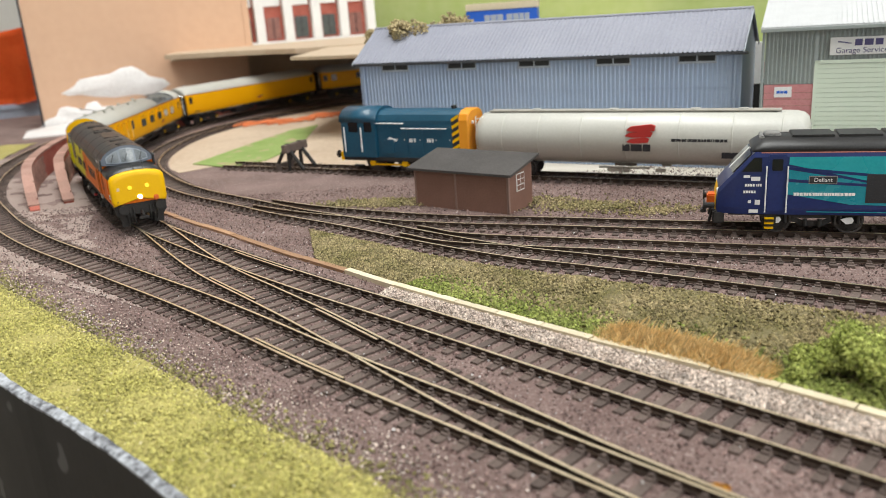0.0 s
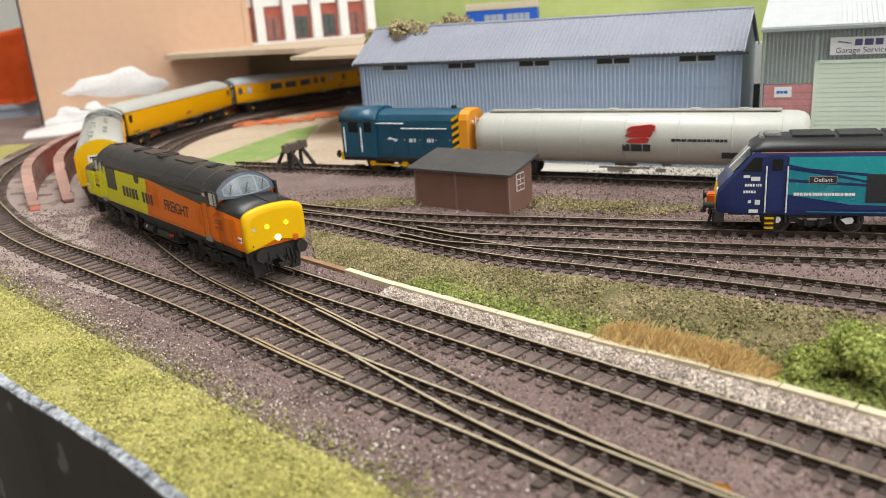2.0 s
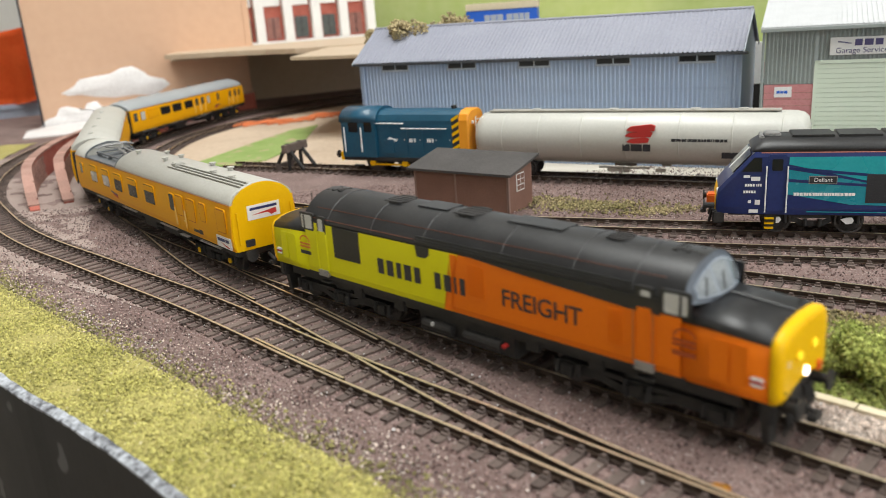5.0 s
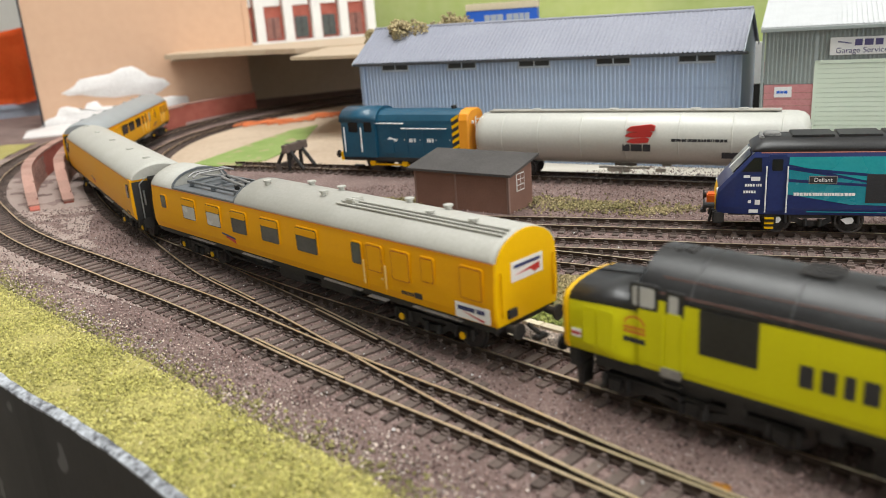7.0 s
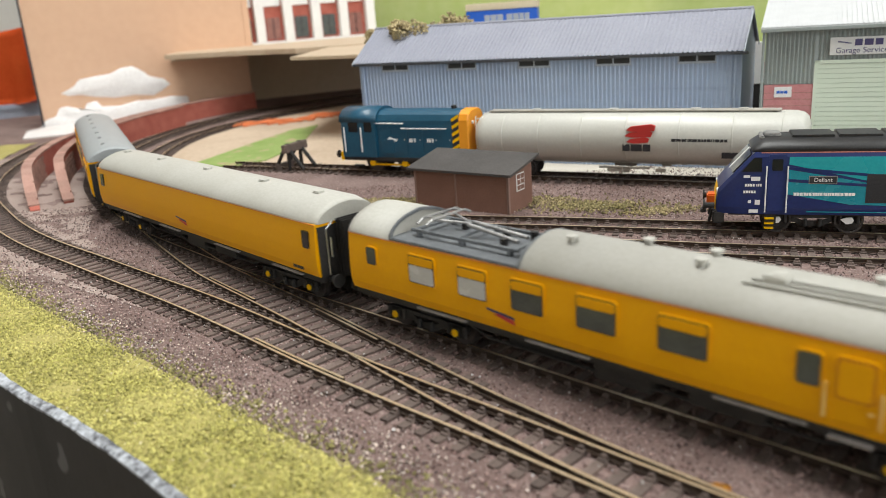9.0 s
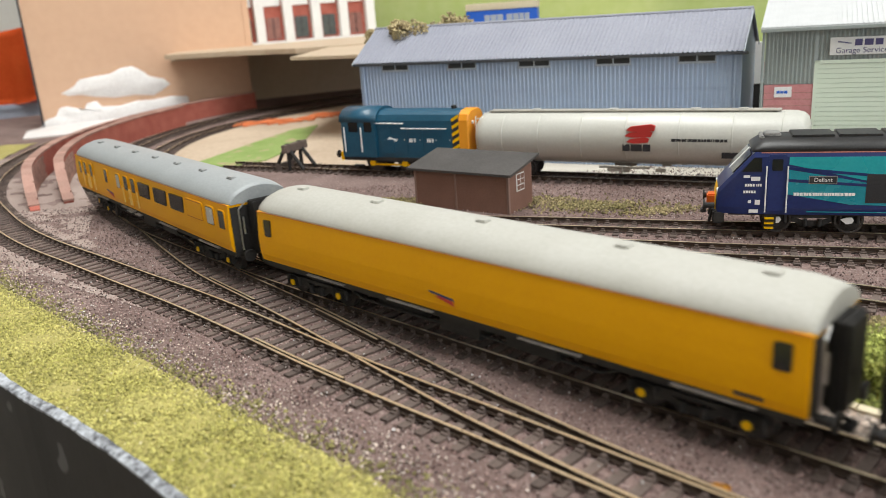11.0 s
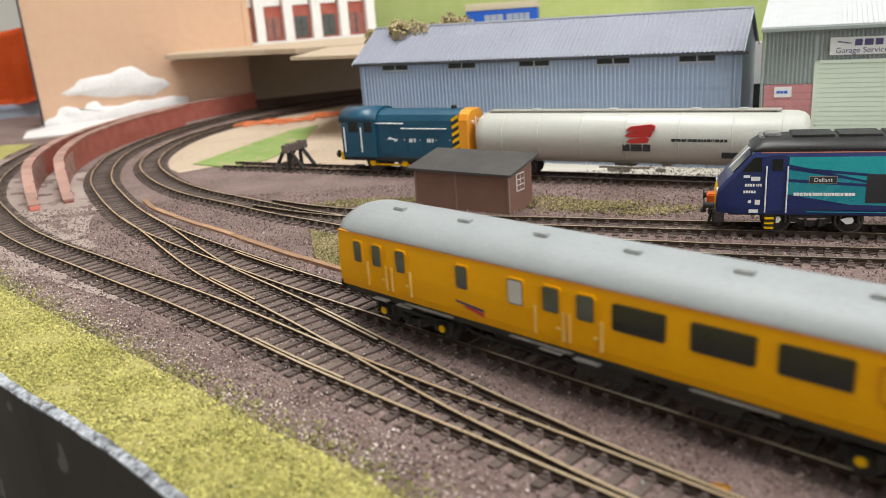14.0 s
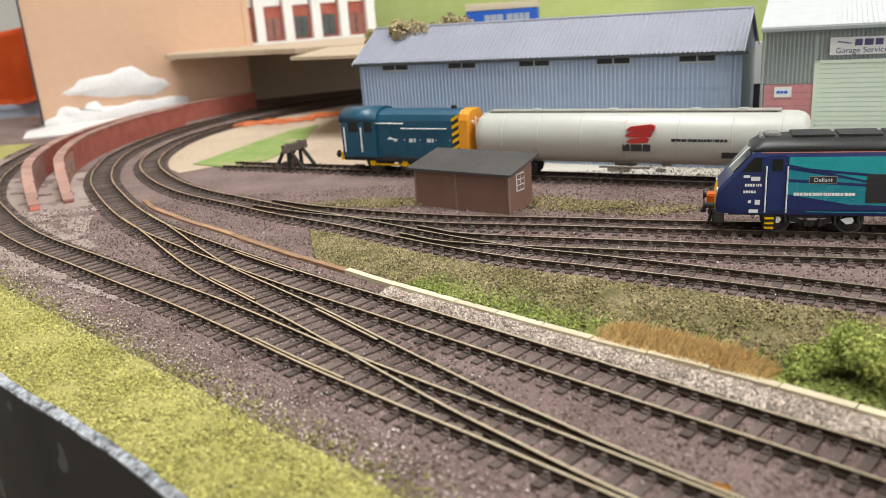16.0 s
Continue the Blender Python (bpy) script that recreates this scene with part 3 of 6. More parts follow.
def bogie(parent, x, axles, r, wheels, half=12.6, top=11.5, yellow=True):
    n = max(axles)
    bm = bmesh.new()
    for d in (-1, 1):
        y0, y1 = sorted((d * (half - 1.2), d * half))
        prism(bm, [(-n - 6, 7.5), (-n - 4, 9.5), (-n * 0.5, 8.2), (-4, 6.2), (4, 6.2), (n * 0.5, 8.2), (n + 4, 9.5), (n + 6, 7.5), (n + 4, 5.5), (n * 0.5, 5.6), (5, 3.4), (-5, 3.4), (-n * 0.5, 5.6), (-n - 4, 5.5)], "y", y0, y1)
        for a in axles:
            y2, y3 = sorted((d * half, d * (half + 1.3)))
            box(bm, a - 2.4, y2, 4.2, a + 2.4, y3, 8.6, 0.4)
            rod(bm, (a - 4.2, d * (half + 0.4), 5.0), (a - 4.2, d * (half + 0.4), 9.6), 0.9, 8)
            rod(bm, (a + 4.2, d * (half + 0.4), 5.0), (a + 4.2, d * (half + 0.4), 9.6), 0.9, 8)
        rod(bm, (-3.5, d * (half + 0.6), 3.6), (-3.5, d * (half + 0.6), 7.5), 1.1, 8)
        rod(bm, (3.5, d * (half + 0.6), 3.6), (3.5, d * (half + 0.6), 7.5), 1.1, 8)
    box(bm, -n - 4, -half, 7.8, n + 4, half, 9.4)
    box(bm, -5, -half + 1, 8.0, 5, half - 1, top)
    ob = part("bogie", bm, M_UNDER, parent)
    ob.location = (x * MM, 0, 0)
    for a in axles:
        wheelset(ob, a, r, wheels)
    if yellow:
        for d in (-1, 1):
            for a in axles:
                part("axlebox_cover", R((a, d * (half + 1.3), 6.4), (a, d * (half + 1.8), 6.4), 1.5, 12), M_YELLOW, ob, "yellow axlebox cover")
    return ob


def buffers(parent, x, d, z=13.8):
    for y in (-11.4, 11.4):
        bm = rod(bmesh.new(), (x, y, z), (x + d * 5.0, y, z), 1.5, 12)
        rod(bm, (x + d * 5.0, y, z), (x + d * 5.9, y, z), 3.1, 18)
        part("buffer", bm, M_UNDER, parent)
    bm = rod(bmesh.new(), (x, 0, 11.5), (x + d * 6, 0, 9.0), 0.9, 8)
    box(bm, min(x + d * 4, x + d * 7.2), -3, 7.2, max(x + d * 4, x + d * 7.2), 3, 9.0, 0.4)
    part("coupling", bm, M_UNDER, parent)


def panel(parent, name, x0, z0, x1, z1, y, material, th=0.25, label="", r=0.8):
    """A plate with rounded corners standing proud of a side at y, towards its outside."""
    pts = []
    for cx, cz, a0 in ((x1 - r, z1 - r, 0), (x0 + r, z1 - r, 90), (x0 + r, z0 + r, 180), (x1 - r, z0 + r, 270)):
        for k in range(4):
            a = math.radians(a0 + 30 * k)
            pts.append((cx + r * math.cos(a), cz + r * math.sin(a)))
    s = 1 if y > 0 else -1
    return part(name, PR(pts, "y", y, y + s * th), material, parent, label)


def lettering(parent, widths, x, z, h, y, material, name="lettering", gap=0.5, slant=0.0, th=0.12):
    """Plain bars in place of a word: one bar a letter."""
    bm = bmesh.new()
    s = 1 if y > 0 else -1
    for w in widths:
        if w > 0:
            prism(bm, [(x, z), (x + w, z + slant * w), (x + w, z + h + slant * w), (x, z + h)], "y", y, y + s * th)
        x += abs(w) + gap
    return part(name, bm, material, parent)


def coach_side_y(z):
    return float(np.interp(z, [15.7, 20, 27, 39.8], [17.3, 18.3, 18.4, 17.45]))


def coach(label, behind, roof_material, layout, L=131.0, group="yellow test train coaches"):
    c = thing("railway_coach", label, "railway coach", group=group)
    low = [(0.0, 15.7), (17.3, 15.7), (18.2, 19), (18.4, 23), (18.4, 27), (18.05, 33), (17.45, 39.8)]
    ring = [(y, z) for y, z in low] + [(-y, z) for y, z in reversed(low[1:])]
    part("body", loft([(-L, ring), (L, ring)], smooth=False), M_GAMBOGE, c)
    half = [(17.7, 39.7), (17.6, 40.4), (16.9, 41.9), (15.0, 44.2), (12.0, 46.3), (8.0, 47.9), (4.0, 49.0), (0.0, 49.3)]
    def roof_ring(k):
        return [(y * (1 - 0.10 * k), 39.7 + (z - 39.7) * (1 - 0.25 * k)) for y, z in mirror(half)]
    if layout == "pantograph":
        a, b = L - 170 - 1, L - 237 + 0
        part("roof", loft([(a, roof_ring(0)), (L - 3, roof_ring(0)), (L, roof_ring(0.1))]), roof_material, c)
        part("roof_end", loft([(-L, roof_ring(0.1)), (-L + 3, roof_ring(0)), (b, roof_ring(0))]), roof_material, c)
        well(c, b, a)
    else:
        part("roof", loft([(-L - 0.6, roof_ring(0.9)), (-L + 3, roof_ring(0.45)), (-L + 9, roof_ring(0)), (L - 9, roof_ring(0)), (L - 3, roof_ring(0.45)), (L + 0.6, roof_ring(0.9))]), roof_material, c)
    for d in (-1, 1):
        y = d * 17.55
        y0, y1 = sorted((y, d * 17.82))
        part("band", B(-L, y0, 39.45, L, y1, 39.75), M_REDLINE, c, "thin red cantrail band")
        y0, y1 = sorted((d * 16.2, d * 17.0))
        part("solebar", B(-L + 1, y0, 13.6, L - 1, y1, 15.7), M_UNDER, c)
        for xs in (-92, -38, 30, 88):
            part("step_board", B(xs, min(d * 17.0, d * 18.4), 14.4, xs + 26, max(d * 17.0, d * 18.4), 14.9), M_STEP, c)
    # gear under the floor
    bm = bmesh.new()
    box(bm, -52, -11, 6.5, -24, 11, 12.5, 0.6)
    box(bm, -14, -13, 5.5, 8, -3, 12.5, 0.6)
    box(bm, 16, 2, 6.0, 40, 13, 12.5, 0.6)
    box(bm, 20, -13.4, 7.0, 44, -6, 12.5, 0.6)
    box(bm, -L + 2, -15.5, 12.2, L - 2, 15.5, 15.7)
    for y in (-12.5, 12.5):
        rod(bm, (-60, y, 8), (60, y, 8), 0.6, 6)
        rod(bm, (-60, y, 8), (-72, y, 12.5), 0.6, 6)
        rod(bm, (60, y, 8), (72, y, 12.5), 0.6, 6)
    part("underframe", bm, M_UNDER, c)
    wheels = []
    bogies = [bogie(c, 93, (-17, 17), 6.2, wheels), bogie(c, -93, (-17, 17), 6.2, wheels)]
    for x, d in ((L, 1), (-L, -1)):
        buffers(c, x, d)
    SIDES = (-1, 1)

    def w(x0, z0, x1, z1, glass=M_WINDOW, frame_=True, blank=False, vent=False):
        for d in SIDES:
            y = d * (coach_side_y((z0 + z1) / 2) - 0.12)
            if frame_:
                panel(c, "window_frame", x0 - 0.9, z0 - 0.9, x1 + 0.9, z1 + 0.9, y, M_GAMBOGE, 0.75, r=1.3)
                # proud dark plate: its rim paints in the shade of a recess
                panel(c, "recess_dark_rim", x0 - 0.35, z0 - 0.35, x1 + 0.35, z1 + 0.35, y, M_LOCORED if blank else M_UNDER, 0.8, r=1.0)
            if vent:
                zm = z0 + (z1 - z0) * 0.66
                panel(c, "window", x0, z0, x1, zm, y, glass, 0.86)
                panel(c, "toplight", x0, zm + 0.3, x1, z1, y, M_GAMBOGE, 1.0)
            else:
                panel(c, "blank_panel" if blank else "window", x0, z0, x1, z1, y, M_GAMBOGE if blank else glass, 0.9 if blank else 0.86)

    def door(x0, x1, z1=38.0):
        for d in SIDES:
            y = d * 18.3
            y0, y1 = sorted((y, d * 18.62))
            bm = bmesh.new()
            for x in (x0, x1):
                box(bm, x - 0.35, y0, 17, x + 0.35, y1 + d * 0.3 if d > 0 else y1, z1 - 2)
            part("door_edge", bm, M_GAMBOGE, c)
            for x, dx in ((x0 - 1.3, 0), (x1 + 1.3, 0)):
                part("grab_rail", R((x, d * 18.9, 19), (x, d * 18.9, 29), 0.45, 6), M_WORNYELLOW, c)
            part("door_handle", B(x1 - 1.6, min(d * 18.4, d * 19.0), 22.5, x1 - 0.4, max(d * 18.4, d * 19.0), 23.2), M_WORNYELLOW, c)
            part("step", B(x0, min(d * 16, d * 19.2), 13.4, x1, max(d * 16, d * 19.2), 13.9), M_STEP, c)

    def X(s):
        return L + s

    def emblem(x, z, w_):
        for d in SIDES:
            y = d * 18.42
            bm = prism(bmesh.new(), [(x, z + 2.2), (x + w_, z + 0.7), (x + w_ - 0.6, z + 1.7), (x, z + 3.0)], "y", *sorted((y, y + d * 0.15)))
            part("emblem_line", bm, M_NAVY, c)
            bm = prism(bmesh.new(), [(x + w_ * 0.25, z + 1.0), (x + w_, z - 1.2), (x + w_ * 0.95, z + 0.5), (x + w_ * 0.4, z + 1.6)], "y", *sorted((y, y + d * 0.15)))
            part("emblem_arrow", bm, M_EWSRED, c)

    if layout == "pantograph":
        for x0, x1, g in ((-225, -212, M_PALEGLASS), (-199, -186, M_PALEGLASS), (-174, -161, M_WINDOW), (-147, -133, M_WINDOW), (-118, -103, M_WINDOW)):
            w(X(x0), 25.6, X(x1), 36.0, g, vent=True)
        w(X(-250), 28.5, X(-245), 35.0)
        w(X(-78), 27.0, X(-72.5), 35.5)
        w(X(-68), 25.6, X(-59.5), 36.0, blank=True)
        w(X(-53), 24.6, X(-43.5), 36.0, blank=True, vent=False)
        w(X(-36), 27.0, X(-30), 36.0, blank=True)
        w(X(-15.5), 25.0, X(-5.5), 36.4, blank=True)
        door(X(-69.5), X(-58.5))
        emblem(X(-186), 20.3, 13)
        for d in SIDES:
            y = d * 18.2
            panel(c, "sign_plate", X(-19), 16.6, X(-2), 22.6, y, M_WHITE, 0.4, "white sign with red arrow", r=0.4)
            lettering(c, (1.3, 1, 1, 1.2, 1, 1, 1, -0.6, 1.2, 1, 0.6, 0.6), X(-17.6), 19.8, 1.6, y + d * 0.4, M_NAVY, gap=0.15)
            part("sign_arrow", PR([(X(-15), 19.4), (X(-4), 17.6), (X(-5), 17.0), (X(-9), 17.8)], "y", *sorted((y + d * 0.4, y + d * 0.5))), M_EWSRED, c)
            lettering(c, (1.2, 1.2, 1.2, 1.2, 1.2), X(-49), 18.8, 1.5, d * 18.2, M_DARKPRINT, gap=0.3)
            lettering(c, (4.5,), X(-41.5), 18.6, 2.4, d * 18.2, M_DARKPRINT)
        for d in (1,):
            x = L
            part("end_panel", loft([(x - 0.1, [(y * 0.985, z) for y, z in ring]), (x + 0.5, [(y * 0.96, z) for y, z in ring])], smooth=False), M_YELLOW, c, "bright yellow coach end")
            up = [(y * 0.93, z - 0.1) for y, z in roof_ring(0.1)]
            part("end_panel", loft([(x - 0.1, up), (x + 0.5, up)], smooth=False), M_YELLOW, c, "bright yellow coach end")
            bm = prism(bmesh.new(), [(-9, 30.5), (9, 30.5), (9, 38), (-9, 38)], "x", x + 0.5, x + 0.7)
            part("end_sign", bm, M_WHITE, c, "white sign with red arrow on the end")
            part("end_sign_arrow", PR([(-7, 33), (7, 34.6), (7, 32.2), (4, 31.4), (2, 33)], "x", x + 0.7, x + 0.8), M_EWSRED, c)
            part("end_sign_text", PR([(-7.5, 35.4), (7.5, 35.4), (7.5, 36.7), (-7.5, 36.7)], "x", x + 0.7, x + 0.8), M_NAVY, c)
            for y in (-15, 15):
                part("end_handrail", R((x + 1.2, y, 19), (x + 1.2, y, 36), 0.35, 6), M_YELLOW, c)
            part("jumper_box", B(x + 0.4, -12, 17.5, x + 1.6, -7, 21, 0.3), M_DARKPRINT, c)
        for k in range(7):
            for y in ((-5,), (5,), (-5, 5))[k % 3]:
                x = X(-158 + k * 23)
                bm = rod(bmesh.new(), (x, y, 48.2), (x, y, 50.4), 1.6, 10, 1.2)
                rod(bm, (x, y, 50.2), (x, y, 50.9), 2.1, 10)
                part("roof_vent", bm, roof_material, c)
        for y in (-9.5, -7.6, -5.6):
            part("roof_pipe", R((X(-88 + y), y, 49.85 - 0.021 * y * y), (X(-2), y, 49.85 - 0.021 * y * y), 0.5, 6), roof_material, c)
        bm = box(bmesh.new(), X(-92), -9, 48, X(-86), -3, 50.6, 0.5)
        part("roof_box", bm, roof_material, c)
    elif layout == "blank":
        w(X(-9.5), 28.5, X(-4.5), 36.5, M_DARKGLASS, frame_=False)
        w(X(-249), 28.5, X(-244), 36.5, M_DARKGLASS, frame_=False)
        emblem(X(-140), 21.0, 13)
        for d in SIDES:
            lettering(c, (1.2, 1.2, 1.2, 1.2, 1.2, 1.2), X(-20), 17.4, 1.4, d * 18.1, M_DARKPRINT, gap=0.25)
        for x in (-112, -60, 0, 60, 108):
            part("roof_vent", B(x, -4, 48.0, x + 5, 0, 50.0, 0.4), roof_material, c)
    else:
        for a in ((-193, -188), (-153.5, -147.5), (-140, -134), (-251, -247), (-239.5, -235), (-225.5, -221)):
            w(X(a[0]), 28.2, X(a[1]), 36.2, M_WINDOW)
        w(X(-168.5), 27.6, X(-162.5), 36.0, M_PALEGLASS)
        for a in ((-127, -109), (-101, -82), (-76, -57)):
            w(X(a[0]), 27.4, X(a[1]), 36.2, M_DARKGLASS, frame_=False)
        w(X(-51), 27.4, X(-31), 36.2, blank=True)
        w(X(-25), 27.4, X(-17), 36.0, M_PALEGLASS)
        w(X(-10), 27.4, X(-4), 36.0, M_WINDOW)
        door(X(-155.5), X(-146.5)), door(X(-141.5), X(-132)), door(X(-241.5), X(-233)), door(X(-227), X(-219))
        emblem(X(-194), 20.0, 14)
        for k in range(7):
            x = -108 + k * 36
            part("roof_hatch", B(x, -6, 48.0, x + 6, -3, 49.7, 0.4), M_LOUVRE, c)
    # end gangways
    for x, d in ((L, 1), (-L, -1)):
        if layout == "pantograph" and d > 0:
            continue
        bm = bmesh.new()
        box(bm, min(x, x + d * 0.6), -16.6, 15.7, max(x, x + d * 0.6), 16.6, 38.4)
        part("coach_end", bm, M_UNDER, c, "black coach end")
        bm = bmesh.new()
        for k in range(5):
            xx = x + d * (0.6 + k * 1.1)
            s = 0.0 if k % 2 else 0.7
            box(bm, min(xx, xx + d * 0.8), -7.5 + s, 14.5, max(xx, xx + d * 0.8), 7.5 - s, 41 - s, 0.2)
        part("gangway", bm, M_UNDER, c, "black folded gangway")
        for y in (-12.5, 12.5):
            bm = rod(bmesh.new(), (x + d * 1.2, y, 16), (x + d * 1.2, y, 37), 0.4, 6)
            rod(bm, (x + d * 1.2, y, 37), (x + d * 1.2, y * 0.7, 40), 0.4, 6)
            rod(bm, (x + d * 1.6, y * 0.85, 24), (x + d * 1.6, y * 0.85, 33), 0.5, 6)
            part("end_pipe", bm, M_SILVER, c)
    TRAIN.append((c, behind, 93, bogies, wheels))
    return c


M_WORNYELLOW = mat("worn_yellow_metal", (0.80, 0.62, 0.25), (0.80, 0.45, 0.05), 0.5, bump=0.05)
M_STEP = mat("scuffed_step_metal", (0.42, 0.41, 0.40), (0.2, 0.2, 0.2), 0.45, 0.5, bump=0.1)
M_LOUVRE = mat("weathered_hatch", (0.27, 0.28, 0.28), (0.34, 0.35, 0.35), 0.6, bump=0.05)
M_WELL = mat("pantograph_well_grey", (0.10, 0.11, 0.12), (0.16, 0.17, 0.18), 0.5, bump=0.08)


def well(c, a, b):
    """The open roof well with its folded collector between lengths a and b."""
    part("well_floor", B(a, -17.55, 39.7, b, 17.55, 41.0, 0.3), M_WELL, c, "dark grey roof well")
    arch = [(17.6, 40.4), (16.9, 42.5), (15.0, 44.6), (12.0, 46.6), (8.0, 48.1), (0.0, 49.4)]
    inn = [(y * 0.93, 40.4 + (z - 40.4) * 0.86) for y, z in arch]
    full, infull = mirror(arch), mirror(inn)
    for x0 in (a, b - 1.0):
        bm = bmesh.new()
        n = len(full)
        f = [[bm.verts.new((x, y, z)) for y, z in ring] for x, ring in ((x0, full), (x0 + 1.0, full), (x0 + 1.0, infull), (x0, infull))]
        for i in range(n - 1):
            for k in range(4):
                bm.faces.new((f[k][i], f[k][i + 1], f[(k + 1) % 4][i + 1], f[(k + 1) % 4][i]))
        part("well_arch", bm, M_WELL, c)
    mid = (a + b) / 2
    bm = bmesh.new()
    for y in (-10, 10):
        box(bm, a + 6, y - 0.8, 42.8, b - 6, y + 0.8, 44.0, 0.2)
        for x in (a + 10, mid, b - 10):
            rod(bm, (x, y, 41.2), (x, y, 42.9), 1.3, 8)
    for x in (a + 8, mid - 3, b - 8):
        box(bm, x - 1, -10.5, 42.9, x + 1, 10.5, 43.9, 0.2)
    part("collector_base", bm, M_WELL, c)
    bm = bmesh.new()
    rod(bm, (b - 12, -3, 44), (mid - 4, -2, 46.6), 0.8, 8)
    rod(bm, (b - 12, 3, 44), (mid - 4, 2, 46.6), 0.8, 8)
    rod(bm, (mid - 4, 0, 46.6), (a + 14, -6, 47.4), 0.55, 8)
    rod(bm, (mid - 4, 0, 46.6), (a + 14, 6, 47.4), 0.55, 8)
    part("collector_arm", bm, M_STEP, c, "pale grey collector arm")
    bm = bmesh.new()
    for x in (a + 12, a + 17):
        rod(bm, (x, -9, 48.6), (x, 9, 48.6), 0.5, 8)
        rod(bm, (x, 9, 48.6), (x, 12.5, 47.0), 0.5, 8)
        rod(bm, (x, -9, 48.6), (x, -12.5, 47.0), 0.5, 8)
    for y in (-7, 0, 7):
        rod(bm, (a + 12, y, 48.6), (a + 17, y, 48.6), 0.4, 6)
    part("collector_head", bm, M_STEP, c, "pale grey collector head")
    bm = bmesh.new()
    for x, y in ((mid + 8, 6), (mid + 16, -5), (mid - 14, 7), (mid + 20, 8)):
        for k in range(4):
            rod(bm, (x, y, 41.3 + k), (x, y, 42.0 + k), 1.5, 8)
    part("insulator", bm, M_UNDER, c)


def class37(behind):
    c = thing("diesel_locomotive", "lime yellow, orange and black nosed diesel locomotive", "locomotive", group="locomotives")
    F = 97.0     # foot of the windscreen
    lo = [(0.0, 17.0), (17.0, 17.0), (17.6, 19.5), (17.7, 34.0), (17.5, 40.2)]
    ring = lo + [(-y, z) for y, z in reversed(lo[1:])]
    # rear half lime, front half orange
    part("side_rear", loft([(-F + 6.5, ring), (-2, ring)], smooth=False), M_LIME, c, "lime yellow rear body")
    part("side_front", loft([(-2, ring), (F - 6.5, ring)], smooth=False), M_LOCOORANGE, c, "orange front body")
    up = [(17.5, 40.2), (17.3, 41.4), (16.7, 43.0), (15.0, 45.6), (12.4, 47.9), (9.0, 49.9), (5.0, 51.3), (0.0, 51.9)]

    def screen(y, z):
        """How far forward the raked and bowed cab front stands at a height."""
        return F - (z - 39.0) * 0.46 - 4.2 * (abs(y) / 17.0) ** 2

    upper = mirror(up)
    bm = loft([(-1, upper), (-0.5, upper), (0.5, upper), (1, upper)], cap=False)
    for v in bm.verts:
        d = math.copysign(1, v.co.x)
        v.co.x = d * screen(v.co.y, v.co.z) if abs(v.co.x) > 0.8 else d * 70
    part("roof", bm, M_LOCOBLACK, c, "black body top and roof")
    nose_low = [(0.0, 16.4), (16.6, 16.4), (17.3, 19.5), (17.4, 30.0), (17.0, 34.4), (15.6, 36.2), (12.0, 37.7), (7.0, 38.6), (0.0, 39.0)]
    full = nose_low + [(-y, z) for y, z in reversed(nose_low[1:-1])]

    def nose(k, dz, base=16.4):
        return [(y * k, max(16.4 + (z - 16.4) * dz, base)) for y, z in full]

    for d, colour in ((1, M_LOCOORANGE), (-1, M_LIME)):
        turn = (lambda a: a) if d > 0 else (lambda a: a[::-1])
        part("nose", loft(turn([(d * (F - 6), nose(1.0, 1.0)), (d * (F + 19.6), nose(0.985, 0.975))])), colour, c)
        # valanced yellow end, raised in the middle over the coupling
        end = [(F + 19.5, 1.0, 0.985), (F + 20.8, 0.995, 0.98), (F + 21.8, 0.97, 0.955), (F + 22.4, 0.92, 0.915), (F + 22.7, 0.80, 0.84)]
        bm = loft(turn([(d * x, nose(k, dz, 16.0 + 0.4 * i)) for i, (x, k, dz) in enumerate(end)]))
        for v in bm.verts:
            if v.co.z < 18.5:
                v.co.z += 3.2 * max(0.0, 1 - (abs(v.co.y) / 11.5) ** 2)
        part("nose_end", bm, M_YELLOW, c, "yellow nose end")
        # black top of the nose, rising to the windscreen
        top = [(17.15, 33.8), (15.8, 36.0), (12.1, 37.6), (7.0, 38.5), (0.0, 38.9)]
        tr = [(y, z) for y, z in top] + [(-y, z) for y, z in reversed(top[:-1])] + [(-15, 33.0), (15, 33.0)]
        a = [(d * (F - 8), [(y * 1.022, z + 1.9 if z > 33.5 else z) for y, z in tr]), (d * (F + 19.5), [(y * 0.993, z - 0.15) for y, z in tr])]
        part("nose_top", loft(turn(a)), M_LOCOBLACK, c, "black nose top")
        part("nose_seam", R((d * F, 0, 40.6), (d * (F + 19), 0, 38.9), 0.28, 6), M_LOCOBLACK, c)
        # bowed cab front: blue-grey frame, three panes and their rims
        inner = [(y * 0.985, z) for y, z in upper]
        bm = bmesh.new()
        rows = []
        for k in (1.0, 0.66, 0.33, 0.0):
            rows.append([bm.verts.new((d * (screen(y * k, 39.0 + (z - 39.0) * k) - 0.3), y * k, 39.0 + (z - 39.0) * k)) for y, z in inner])
        for p, q in zip(rows, rows[1:]):
            for i in range(len(inner) - 1):
                bm.faces.new((p[i], p[i + 1], q[i + 1], q[i]))
        part("cab_front", bm, M_CABFRAME, c, "blue-grey windscreen surround")
